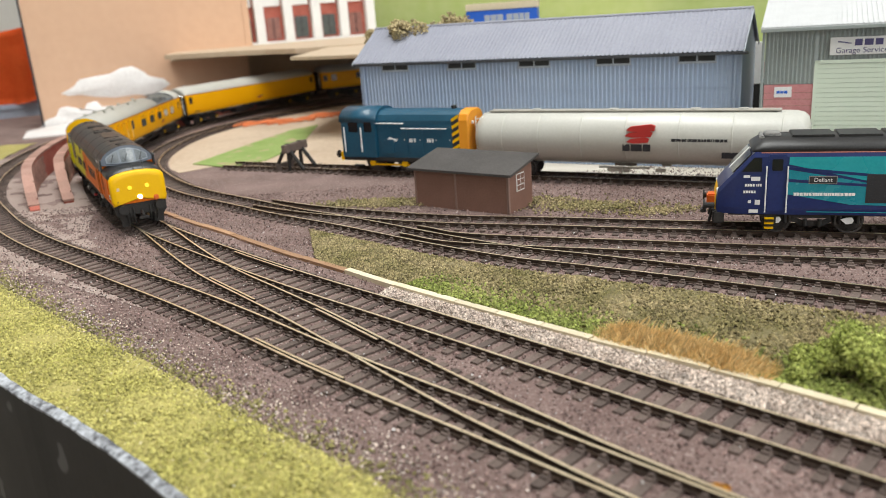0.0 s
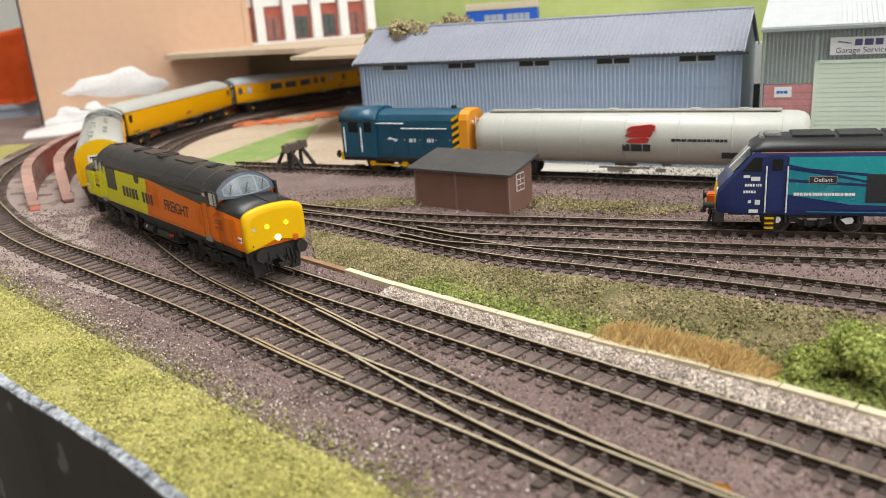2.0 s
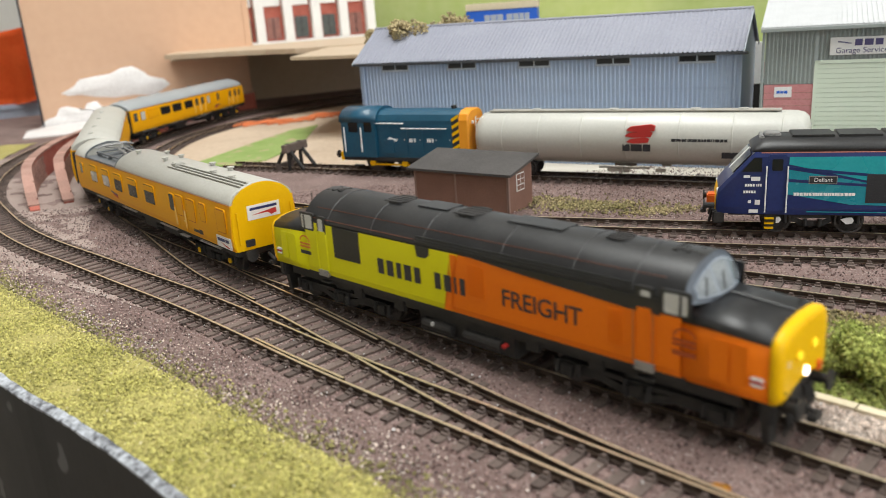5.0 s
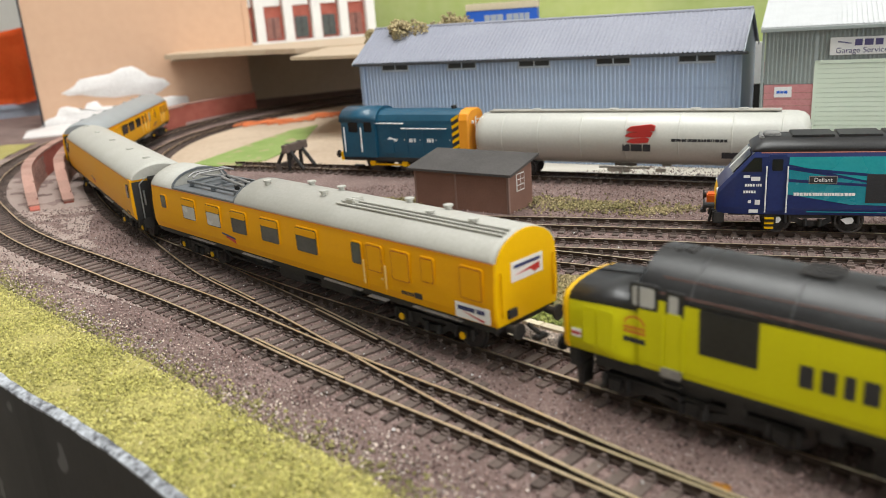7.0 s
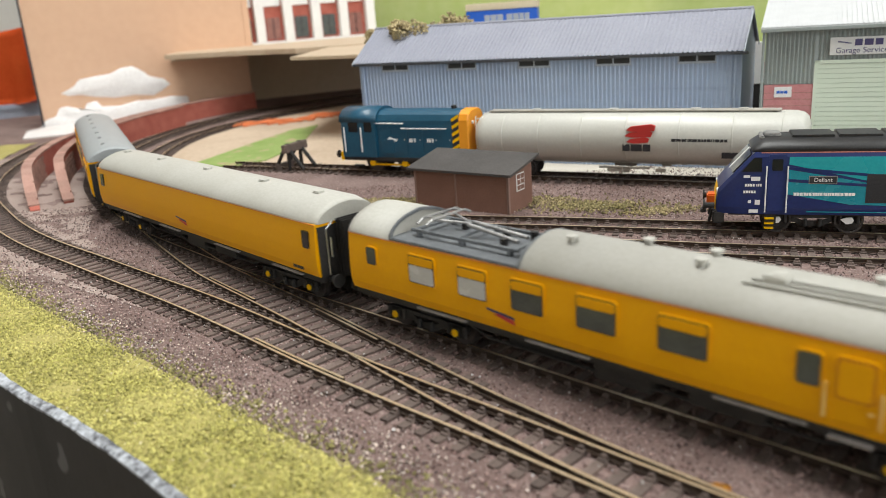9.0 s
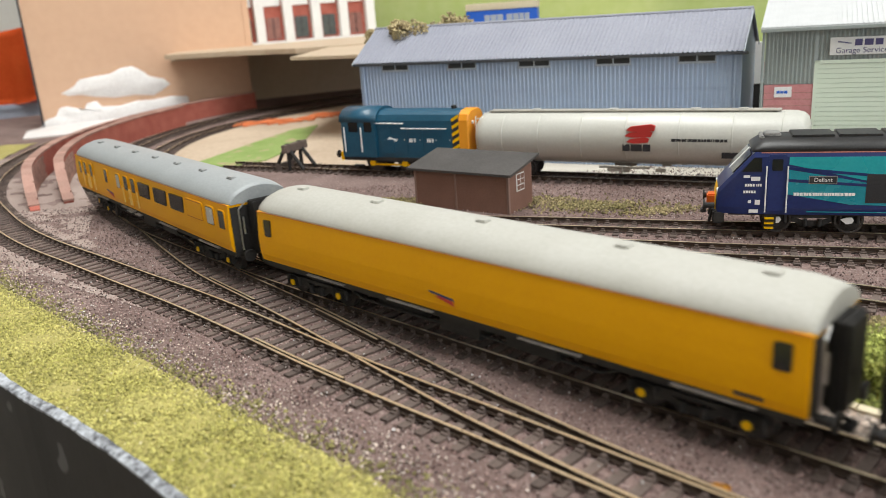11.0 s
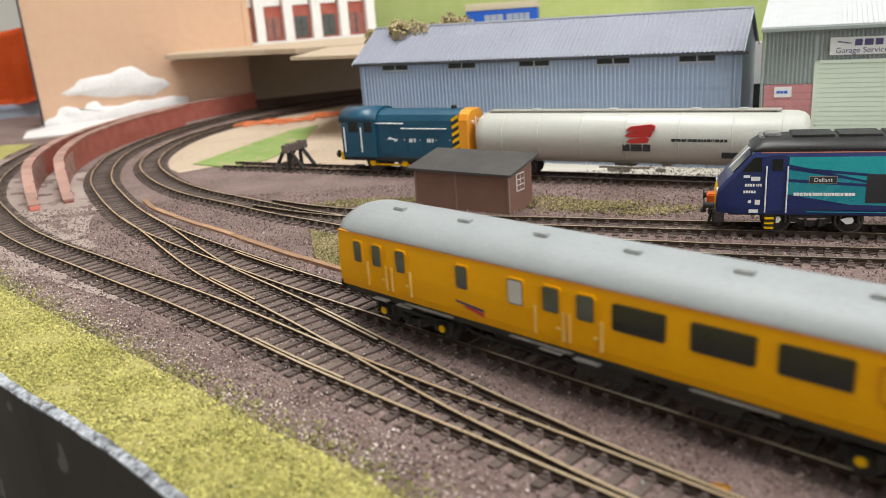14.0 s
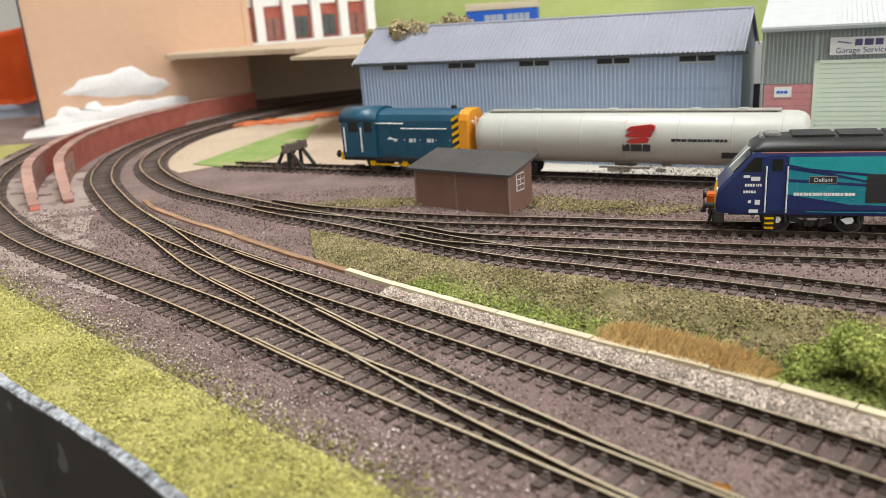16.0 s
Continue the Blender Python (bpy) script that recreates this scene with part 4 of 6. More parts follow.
        for y0, y1 in ((-12.6, -5.4), (-4.2, 4.2), (5.4, 12.6)):
            for nm, grow, proud, mt in (("windscreen_rim", 0.65, 0.15, M_RIM), ("windscreen", 0.0, 0.35, M_GLASSY)):
                bm = bmesh.new()
                n = 6
                low, high = [], []
                for i in range(n + 1):
                    y = y0 - grow + (y1 - y0 + 2 * grow) * i / n
                    zt = 49.4 - 0.030 * y * y + grow
                    zb = 41.2 + 0.005 * y * y - grow
                    low.append(bm.verts.new((d * (screen(y, zb) + proud), y, zb)))
                    high.append(bm.verts.new((d * (screen(y, zt) + proud), y, zt)))
                for i in range(n):
                    bm.faces.new((low[i], low[i + 1], high[i + 1], high[i]))
                bmesh.ops.solidify(bm, geom=bm.faces[:], thickness=0.3)
                part(nm, bm, mt, c)
            part("wiper", R((d * (screen(y0 + 2, 41.6) + 0.7), y0 + 2, 41.6), (d * (screen(y0 + 4.5, 46.5) + 0.7), y0 + 4.5, 46.5), 0.18, 5), M_UNDER, c)
        # lamps on the nose
        x = d * (F + 21.4)
        for y, z, r, m_, nm in ((-5.4, 28.0, 1.25, M_MARKER, "marker_light"), (5.4, 28.0, 1.25, M_MARKER, "marker_light"), (0, 21.4, 1.45, M_HEADLIGHT, "headlight")):
            lit = m_ if d > 0 else M_PALEGLASS
            part(nm, R((x, y, z), (x + d * 1.9, y, z), r, 16), lit, c, "lit front lamp" if d > 0 else "")
            part("lamp_ring", R((x, y, z), (x + d * 1.5, y, z), r + 0.45, 16), M_YELLOW, c)
        for y in (-11.5, 11.5):
            part("tail_lamp", R((x - d, y, 19.6), (x + d * 1.1, y, 19.6), 1.1, 12), M_YELLOW, c)
            part("lamp_bracket", B(min(x, x + d * 1.6), y - 2.6, 19.2, max(x, x + d * 1.6), y - 2.1, 20.2), M_UNDER, c)
        part("number_sticker", B(min(x, x + d * 1.35), -13.4, 26.6, max(x, x + d * 1.35), -11.6, 28.8, 0.1), M_STICKER, c, "small pale warning sticker")
        part("cable_socket", B(min(x, x + d * 2.2), 8.5, 17.6, max(x, x + d * 2.2), 11.5, 21.0, 0.5), M_REDLAMP, c, "orange control cable socket")
        part("seam", B(min(x, x + d * 1.3), -0.15, 23.5, max(x, x + d * 1.3), 0.15, 37.0), M_YELLOW, c)
        part("aerial", R((d * (F + 18), 5.5, 37), (d * (F + 18), 5.5, 45), 0.22, 6), M_UNDER, c)
        # buffer beam, pipes and hoses
        x = d * (F + 16.5)
        bm = box(bmesh.new(), min(x, x + d * 4), -16, 9.5, max(x, x + d * 4), 16, 17.0, 0.6)
        for k, y in enumerate((-9.5, -7.5, -5.2, 5.2, 7.5, 9.5)):
            rod(bm, (x + d * 4.4, y, 14.5), (x + d * 6.0, y, 9), 0.6, 6)
            rod(bm, (x + d * 6.0, y, 9), (x + d * 4.8, y * 0.94, 4 + k % 2), 0.55, 6)
        for y0, y1 in ((-14, -7), (7, 14)):
            prism(bm, [(y0, 9.6), (y1, 9.6), (y1 - 1, 2.0), (y0 + 1, 2.0)], "x", min(x, x + d * 2.4), max(x, x + d * 2.4))
        part("buffer_beam", bm, M_UNDER, c)
        buffers(c, d * (F + 20.5), d, 14.6)
        for s in (-1, 1):
            y = s * 17.7
            # cab side windows with daylight through them painted as pale glass, door recess, kick plate
            panel(c, "cab_window", min(d * 85, d * 92.4), 37.0, max(d * 85, d * 92.4), 43.2, s * 16.55, M_PALEGLASS, 1.2, "cab side window with daylight painted as pale glass", 0.9)
            panel(c, "window_surround", min(d * 83.8, d * 93.4), 36.2, max(d * 83.8, d * 93.4), 44.2, s * 16.5, M_LOCOBLACK, 1.15, "", 1.0)
            panel(c, "window_bar", min(d * 90.0, d * 90.7), 37.0, max(d * 90.0, d * 90.7), 43.2, s * 16.6, M_UNDER, 1.35, "", 0.3)
            panel(c, "cab_door", min(d * 76.2, d * 81.0), 18.0, max(d * 76.2, d * 81.0), 37.0, s * 16.7, M_LOCOORANGE if d > 0 else M_LIME, 1.2, "", 0.5)
            panel(c, "door_window", min(d * 77.4, d * 80.4), 36.6, max(d * 77.4, d * 80.4), 42.4, s * 16.7, M_PALEGLASS, 1.1, "", 0.6)
            panel(c, "door_head", min(d * 75.6, d * 81.4), 35.8, max(d * 75.6, d * 81.4), 43.6, s * 16.65, M_LOCOBLACK, 1.05, "", 0.6)
            for xx in (75.2, 81.9):
                part("handrail", R((d * xx, s * 18.3, 19), (d * xx, s * 18.3, 36), 0.28, 6), M_HANDRAIL if d > 0 else M_LIME, c)
            panel(c, "kick_plate", min(d * 75.8, d * 82.4), 16.6, max(d * 75.8, d * 82.4), 19.4, s * 17.6, M_STEP, 1.0, "scuffed grey step plate", 0.3)
            part("cab_step", B(min(d * 76, d * 82), min(s * 16, s * 18.4), 13.4, max(d * 76, d * 82), max(s * 16, s * 18.4), 14.2, 0.15), M_UNDER, c)
            panel(c, "number_bar", min(d * 88, d * 95.5), 24.6, max(d * 88, d * 95.5), 26.2, y, M_LOCORED if d > 0 else M_DARKPRINT, 0.12, "", 0.2)
            em, cx = bmesh.new(), d * 91.7
            arc = [(cx + 3.6 * math.cos(a), 30.6 + 2.8 * math.sin(a)) for a in np.linspace(0, math.pi, 12)]
            arc += [(cx - 3.0 * math.cos(a), 30.6 + 2.2 * math.sin(a)) for a in np.linspace(0, math.pi, 12)]
            prism(em, arc, "y", *sorted((y, y + s * 0.15)))
            part("emblem_arc", em, M_EMBLEM if d < 0 else M_LOCORED, c)
            for z in (27.6, 29.0):
                panel(c, "emblem_bar", cx - 3.7, z, cx + 3.7, z + 0.9, y, M_EMBLEM if d < 0 else M_LOCORED, 0.15, "", 0.2)
            panel(c, "warning_plate", min(d * 111.5, d * 115), 21.2, max(d * 111.5, d * 115), 24.0, s * 17.2, M_WHITE, 0.4, "white plate with red band", 0.3)
            panel(c, "plate_band", min(d * 111.5, d * 115), 22.1, max(d * 111.5, d * 115), 23.0, s * 17.2, M_EWSRED, 0.5, "", 0.2)
            for x0, x1 in ((99.5, 105), (106, 110.5)):
                panel(c, "nose_panel", min(d * x0, d * x1), 20.0, max(d * x0, d * x1), 32.5, s * 17.3, colour, 0.28, "", 0.6)
    # body sides
    for s in (-1, 1):
        y = s * 17.7
        panel(c, "grille", -70.7, 26.6, -53.6, 40.2, s * 17.4, M_LOCOBLACK, 0.5, "black engine room grille", 0.3)
        part("livery_edge", PR([(2, 40.0), (-1.6, 40.0), (-1.6, 17.4), (-6, 17.4)][::-1], "y", *sorted((y, y + s * 0.1))), M_LOCOORANGE, c)
        part("livery_corner", PR([(2.2, 40.1), (-2.1, 40.1), (-2.1, 29.2)], "y", *sorted((y - s * 0.2, y + s * 0.06))), M_LIME, c)
        # black slants down over the orange towards the cab
        part("black_wedge", PR([(6, 40.6), (84, 40.6), (84, 35.6), (76, 35.4), (30, 38.6)], "y", *sorted((s * 17.3, y + s * 0.14))), M_LOCOBLACK, c)
        part("black_tab", PR([(-20.0, 40.6), (-12.5, 40.6), (-12.5, 37.6), (-14.5, 36.0), (-19.0, 36.0)], "y", *sorted((s * 17.3, y + s * 0.14))), M_LOCOBLACK, c)
        for x0, x1, z0, z1 in ((7, 14.5, 25.5, 37.5), (66, 71.2, 22.6, 34.5)):
            bm = bmesh.new()
            n = 13
            for k in range(n):
                z = z0 + (z1 - z0) * k / n
                box(bm, x0, min(y, y + s * 0.3), z, x1, max(y, y + s * 0.3), z + (z1 - z0) / n * 0.55)
            part("louvre", bm, M_LOCOORANGE, c)
        # owner's name as plain bars, one a letter
        for widths, x in (((3.6, 3.8, 2.6, 3.8, 3.2), -42.5), ((3.0, 3.4, 0.9, 2.4), -10.0)):
            lettering(c, widths if s < 0 else widths[::-1], x, 25.0, 6.4, y + s * 0.1, M_DARKPRINT, gap=1.9)
        for z in (41.6, 42.5, 43.4):
            yy = float(np.interp(z, [41.4, 43.0, 45.6], [17.3, 16.7, 15.0]))
            part("roof_louvre", B(-20, min(s * (yy - 0.3), s * (yy + 0.22)), z, 74, max(s * (yy - 0.3), s * (yy + 0.22)), z + 0.4), M_LOCOBLACK, c)
        part("body_line", R((-84, s * 17.1, 42.4), (-21, s * 17.1, 42.4), 0.18, 6), M_ORANGELINE, c)
        part("body_line", R((-84, s * 14.2, 46.5), (84, s * 14.2, 46.5), 0.14, 6), M_ORANGELINE, c)
        part("skirt", B(-92, min(s * 16.0, s * 17.0), 15.0, 92, max(s * 16.0, s * 17.0), 17.0), M_UNDER, c)
        for x in (-74, -46, -16, 22, 52, 74):
            bm = bmesh.new()
            for (ya, za), (yb, zb) in zip(up[1:], up[2:]):
                rod(bm, (x, s * ya, za), (x, s * yb, zb), 0.22, 6)
            part("roof_rib", bm, M_ROOFSEAM, c)
    for x, r in ((-44, 6), (-4, 6.5), (60, 4.5)):
        bm = rod(bmesh.new(), (x, 0, 50.6), (x, 0, 51.9), r, 20)
        for k in range(5):
            box(bm, x - r * 0.8, -r + 2 * r * k / 5 + 0.3, 51.8, x + r * 0.8, -r + 2 * r * k / 5 + 1.0, 52.1)
        part("roof_fan", bm, M_UNDER, c)
    for x0, x1 in ((-30, -14), (16, 40)):
        part("roof_hatch", B(x0, -5, 50.4, x1, 5, 52.0, 0.3), M_LOCOBLACK, c)
    for d in (-1, 1):
        bm = bmesh.new()
        for k in range(5):
            box(bm, min(d * (80 + k * 2.1), d * (81.6 + k * 2.1)), -4 + k % 2, 50.9, max(d * (80 + k * 2.1), d * (81.6 + k * 2.1)), 3 - k % 3, 52.0 - k * 0.1, 0.2)
        part("horn_grille", bm, M_UNDER, c)
    bm = bmesh.new()
    box(bm, -24, -14.5, 3.5, 26, 14.5, 14, 0.8)
    box(bm, -108, -15, 12, 108, 15, 17.1)
    for y in (-14.9, 14.9):
        rod(bm, (-20, y, 8), (-4, y, 8), 2.4, 12)
        rod(bm, (2, y, 8), (20, y, 8), 2.4, 12)
        for x in (-60, -34, 34, 60):
            box(bm, x - 3, y - 0.8, 9.5, x + 3, y + 0.8, 15, 0.4)
    part("fuel_tank", bm, M_UNDER, c)
    for x, m_ in ((-14, M_PALEGLASS), (22, M_EWSRED)):
        part("tank_cap", R((x, -15.2, 9), (x, -17.3, 9), 0.9, 10), m_, c)
    for s, turn_ in ((-1, 0), (1, 180)):
        curve = bpy.data.curves.new("side_text", "FONT")
        curve.body, curve.size, curve.align_x, curve.align_y, curve.extrude = "FREIGHT", 9.0 * MM, "CENTER", "CENTER", 0.00006
        curve.space_character, curve.offset = 0.96, 0.00006
        curve.materials.append(M_DARKPRINT)
        ob = new("side_lettering", curve)
        ob.parent = c
        ob.matrix_local = pose(39.5 * MM, s * 17.78 * MM, 28.0 * MM, 90, 0, turn_)
    wheels = []
    bogies = [bogie(c, 74, (-26.5, 0, 26.5), 7.2, wheels, 13.6, 12, False), bogie(c, -74, (-26.5, 0, 26.5), 7.2, wheels, 13.6, 12, False)]
    TRAIN.append((c, behind, 74, bogies, wheels))
    return c


M_CABFRAME = mat("blue_grey_cab_paint", (0.085, 0.10, 0.13), (0.12, 0.14, 0.17), 0.45, bump=0.03)
M_RIM = mat("pale_window_rim", (0.30, 0.34, 0.40), (0.36, 0.40, 0.46), 0.4, bump=0.02)
M_STICKER = mat("pale_sticker", (0.75, 0.55, 0.40), None, 0.5, bump=0)
M_ROOFSEAM = mat("worn_roof_seam", (0.05, 0.05, 0.052), (0.09, 0.09, 0.092), 0.5, bump=0.05)
# windscreen reflections are painted in as pale patches in the base colour
M_GLASSY = mat("cab_glass_painted_reflection", (0.16, 0.18, 0.20), (0.34, 0.37, 0.39), 0.08, scale=90, bump=0)
M_EMBLEM = mat("orange_emblem", (0.75, 0.25, 0.02), None, 0.5, bump=0)
M_LOCORED = mat("dark_red_print", (0.42, 0.07, 0.01), None, 0.5, bump=0)
M_HANDRAIL = mat("painted_handrail", (0.50, 0.14, 0.02), None, 0.5, bump=0)
M_ORANGELINE = mat("thin_orange_line", (0.16, 0.045, 0.02), None, 0.5, bump=0)


# ---- standing stock ----
def shunter(m):
    """Six-wheeled shunter; x points to its bonnet end."""
    c = thing("shunting_locomotive", "rail blue shunter with yellow and black striped end", "locomotive", m, "locomotives")
    part("frame_plate", B(-57, -15, 9.5, 57, 15, 12.5, 0.3), M_UNDER, c)
    cab = [(0, 12.5), (16.5, 12.5), (16.5, 41), (15, 45.5), (11, 49), (5, 50.8), (0, 51.2)]
    ring = cab + [(-y, z) for y, z in reversed(cab[1:-1])]
    part("cab", loft([(-56, ring), (-24, ring)], smooth=False), M_RAILBLUE, c, "blue cab with white window frames")
    roof = [(17.0, 41.0), (15.6, 46.0), (11.2, 49.8), (5.1, 51.6), (0, 52.0)]
    rr = mirror(roof) + [(-14, 41), (14, 41)]
    part("cab_roof", loft([(-57.5, rr), (-22.5, rr)]), M_RAILBLUE, c)
    hood = [(0, 12.5), (14.2, 12.5), (14.2, 42), (12.6, 46.5), (8, 49), (0, 49.8)]
    hr = hood + [(-y, z) for y, z in reversed(hood[1:-1])]
    part("bonnet", loft([(-24, hr), (50, hr)], smooth=False), M_RAILBLUE, c, "blue engine bonnet")
    nose = [(y * 1.02, z + 0.3 if z > 13 else z) for y, z in hr]
    part("radiator", loft([(50, nose), (57, nose), (58, [(y * 0.95, z * 0.985) for y, z in nose])], smooth=False), M_ORANGEY, c, "orange-yellow radiator end")
    for s in (-1, 1):
        y = s * 14.2
        for k in range(6):
            z = 13 + k * 5.6
            part("warning_stripe", PR([(44, z), (50, z + 3.4), (50, z + 6.0), (44, z + 2.6)], "y", *sorted((y, y + s * 0.3))), M_YELLOW, c)
        part("stripe_ground", PR([(43.8, 13), (50, 13), (50, 47), (43.8, 44)], "y", *sorted((y, y + s * 0.15))), M_DARKPRINT, c)
        for x in (-16, -2, 12, 26, 38):
            panel(c, "bonnet_door", x - 6, 16, x + 6, 36, y, M_RAILBLUE, 0.3, "", 0.8)
            part("door_handle", R((x + 4, y, 27), (x + 4, y + s * 0.9, 27), 0.5, 6), M_SILVER, c)
        for x, z in ((6, 25), (22, 25)):
            lettering(c, (1.4, 1.4, -0.6, 1.4), x, z, 3.0, y + s * 0.3, M_WHITE, "white_lettering", 0.3)
        part("double_arrow", PR([(-14, 27), (-6, 25.4), (-4, 27), (-12, 29)], "y", *sorted((y + s * 0.3, y + s * 0.45))), M_WHITE, c)
        for x0, x1 in ((-24, 2), (0, 40)):
            part("handrail", R((x0, y + s * 1.4, 40 if x0 else 36), (x1, y + s * 1.4, 40 if x0 else 36), 0.45, 6), M_WHITE, c)
        for x in (-53, -37):
            part("cab_handrail", R((x, s * 17.3, 17), (x, s * 17.3, 37), 0.6, 6), M_WHITE, c)
        panel(c, "cab_window", -49, 33, -40, 42, s * 16.4, M_DARKGLASS, 0.3, "", 1)
        panel(c, "cab_window", -34, 33, -27, 42, s * 16.4, M_DARKGLASS, 0.3, "", 1)
        panel(c, "cab_door", -50, 14, -39, 29, s * 16.4, M_RAILBLUE, 0.4, "", 0.6)
        part("footstep", B(-46, min(s * 14, s * 18), 5, -38, max(s * 14, s * 18), 6.2), M_UNDER, c)
        for z in (9.4, 6.4):
            part("coupling_rod", B(-32, min(s * 12.4, s * 13.2), z - 1.0, 34, max(s * 12.4, s * 13.2), z + 0.6, 0.2), M_YELLOW if z < 9 else M_UNDER, c, "yellow coupling rod" if z < 9 else "")
        for x in (-30, 0, 32):
            part("crank", R((x, s * 12.2, 7.6), (x, s * 14.2, 7.6), 2.6, 12), M_YELLOW, c)
        panel(c, "fuel_box", -18, 16, -8, 27, y, M_RAILBLUE, 1.4, "", 0.8)
    for x in (-30, 0, 32):
        wheelset(c, x, 8.8, None)
    part("buffer_beam", B(56, -16, 9.5, 58.4, 16, 16.5, 0.3), M_YELLOW, c)
    part("buffer_beam", B(-59, -16, 9.5, -56.6, 16, 16.5, 0.3), M_YELLOW, c)
    buffers(c, 58, 1), buffers(c, -58.5, -1)
    part("exhaust", R((40, 0, 49), (40, 0, 52), 2.2, 12), M_UNDER, c)
    for y in (-7, 7):
        part("marker_lamp", R((58, y, 40), (59.2, y, 40), 1.2, 10), M_WHITE, c)
    return c


def tank_wagon(m):
    c = thing("tank_wagon", "long cream bogie tank wagon with crimson emblem", "tank wagon", m)
    L, r, zc = 116.0, 18.3, 29.0
    ring = lambda k: [(r * k * math.cos(a), zc + r * k * math.sin(a)) for a in np.linspace(0, 2 * math.pi, 40, endpoint=False)]
    part("barrel", loft([(-L, ring(0.55)), (-L + 1.6, ring(0.80)), (-L + 4.5, ring(0.94)), (-L + 9, ring(1)), (L - 9, ring(1)), (L - 4.5, ring(0.94)), (L - 1.6, ring(0.80)), (L, ring(0.55))]), M_CREAM, c, "glossy cream tank barrel")
    for x in (-92, -64, -32, 0, 36, 70, 100):
        part("weld_band", loft([(x - 0.5, ring(1.0)), (x - 0.35, ring(1.009)), (x + 0.35, ring(1.009)), (x + 0.5, ring(1.0))]), M_CREAM, c)
    # catwalk, hatches
    part("catwalk", B(-106, -5.0, 47.3, 98, 5.0, 48.2, 0.2), M_CATWALK, c, "weathered walkway along the top")
    for x in (-70, -12, 44, 75):
        part("hatch", R((x, 0, 46.8), (x, 0, 49.0), 3.4, 16), M_CREAM, c)
    part("centre_sill", B(-112, -3, 10.2, 112, 3, 12.0, 0.3), M_CREAM, c)
    for s in (-1, 1):
        y = s * r
        bm = bmesh.new()
        for k, (a, b, h) in enumerate(((1, 21, 4.2), (0, 19, 3.8), (1, 17, 3.4))):
            z = 36.4 - k * 4.0
            prism(bm, [(a, z), (a + 3, z + h * 0.6), (b - 3, z + h), (b, z + h * 0.7), (b - 1, z - 0.4), (a + 5, z - 1.0)], "y", *sorted((y * 0.90, y + s * 0.25)))
        ob = part("emblem", bm, M_EWSRED, c, "crimson animal-head emblem")
        lettering(c, (5.0, 7.5, 5.0), -1.5, 22.0, 4.8, s * (r - 2.0), M_DARKPRINT, "lettering", 0.8, 0.0, 1.85)
        lettering(c, (3.0, 3.0, 3.0, 0.6, 2.2, 3.0, 2.0, 1.2, 1.6, 2.2, 0.8, 0.8, 3.0, 2.0, 2.0), 31.5, 29.0, 1.9, s * (r + 0.02), M_DARKPRINT, "lettering", 0.4)
        panel(c, "data_panel", 64, 18.0, 75, 22.0, s * (r - 2.2), M_DARKPRINT, 0.8, "", 0.3)
        bm = bmesh.new()
        box(bm, -14, min(s * 9, s * 12), 5.8, 2, max(s * 9, s * 12), 8.2, 0.4)
        rod(bm, (-20, s * 11, 9), (16, s * 11, 9), 0.8, 8)
        box(bm, 20, min(s * 9, s * 12), 6.4, 27, max(s * 9, s * 12), 8.6, 0.4)
        rod(bm, (-3, s * 12.5, 4.4), (-3, s * 12.5, 9.5), 0.7, 8)
        part("brake_gear", bm, M_CATWALK, c)
        for x in (-113, -107):
            part("ladder_rail", R((x, s * 15, 10), (x - 3, s * 9, 45), 0.5, 6), M_WHITE, c)
        for k in range(7):
            z = 13 + k * 5
            part("rung", R((-113 - (z - 10) * 0.08, s * (15 - (z - 10) * 0.158), z), (-107 - (z - 10) * 0.08, s * (15 - (z - 10) * 0.158), z), 0.35, 6), M_WHITE, c)
    bm = bmesh.new()
    box(bm, -119, -15, 10.2, -115, 15, 14, 0.3)
    part("headstock", bm, M_CREAM, c)
    part("headstock", B(115, -15, 10.2, 119, 15, 14, 0.3), M_CREAM, c)
    for x in (-104, 104):
        part("cradle", B(x - 5, -10, 11.9, x + 5, 10, 17, 0.5), M_CREAM, c)
    buffers(c, 119, 1), buffers(c, -119, -1)
    for x in (-88, 88):
        b = bogie(c, x, (-13, 13), 6.2, None, 12.6, 11, False)
    return c


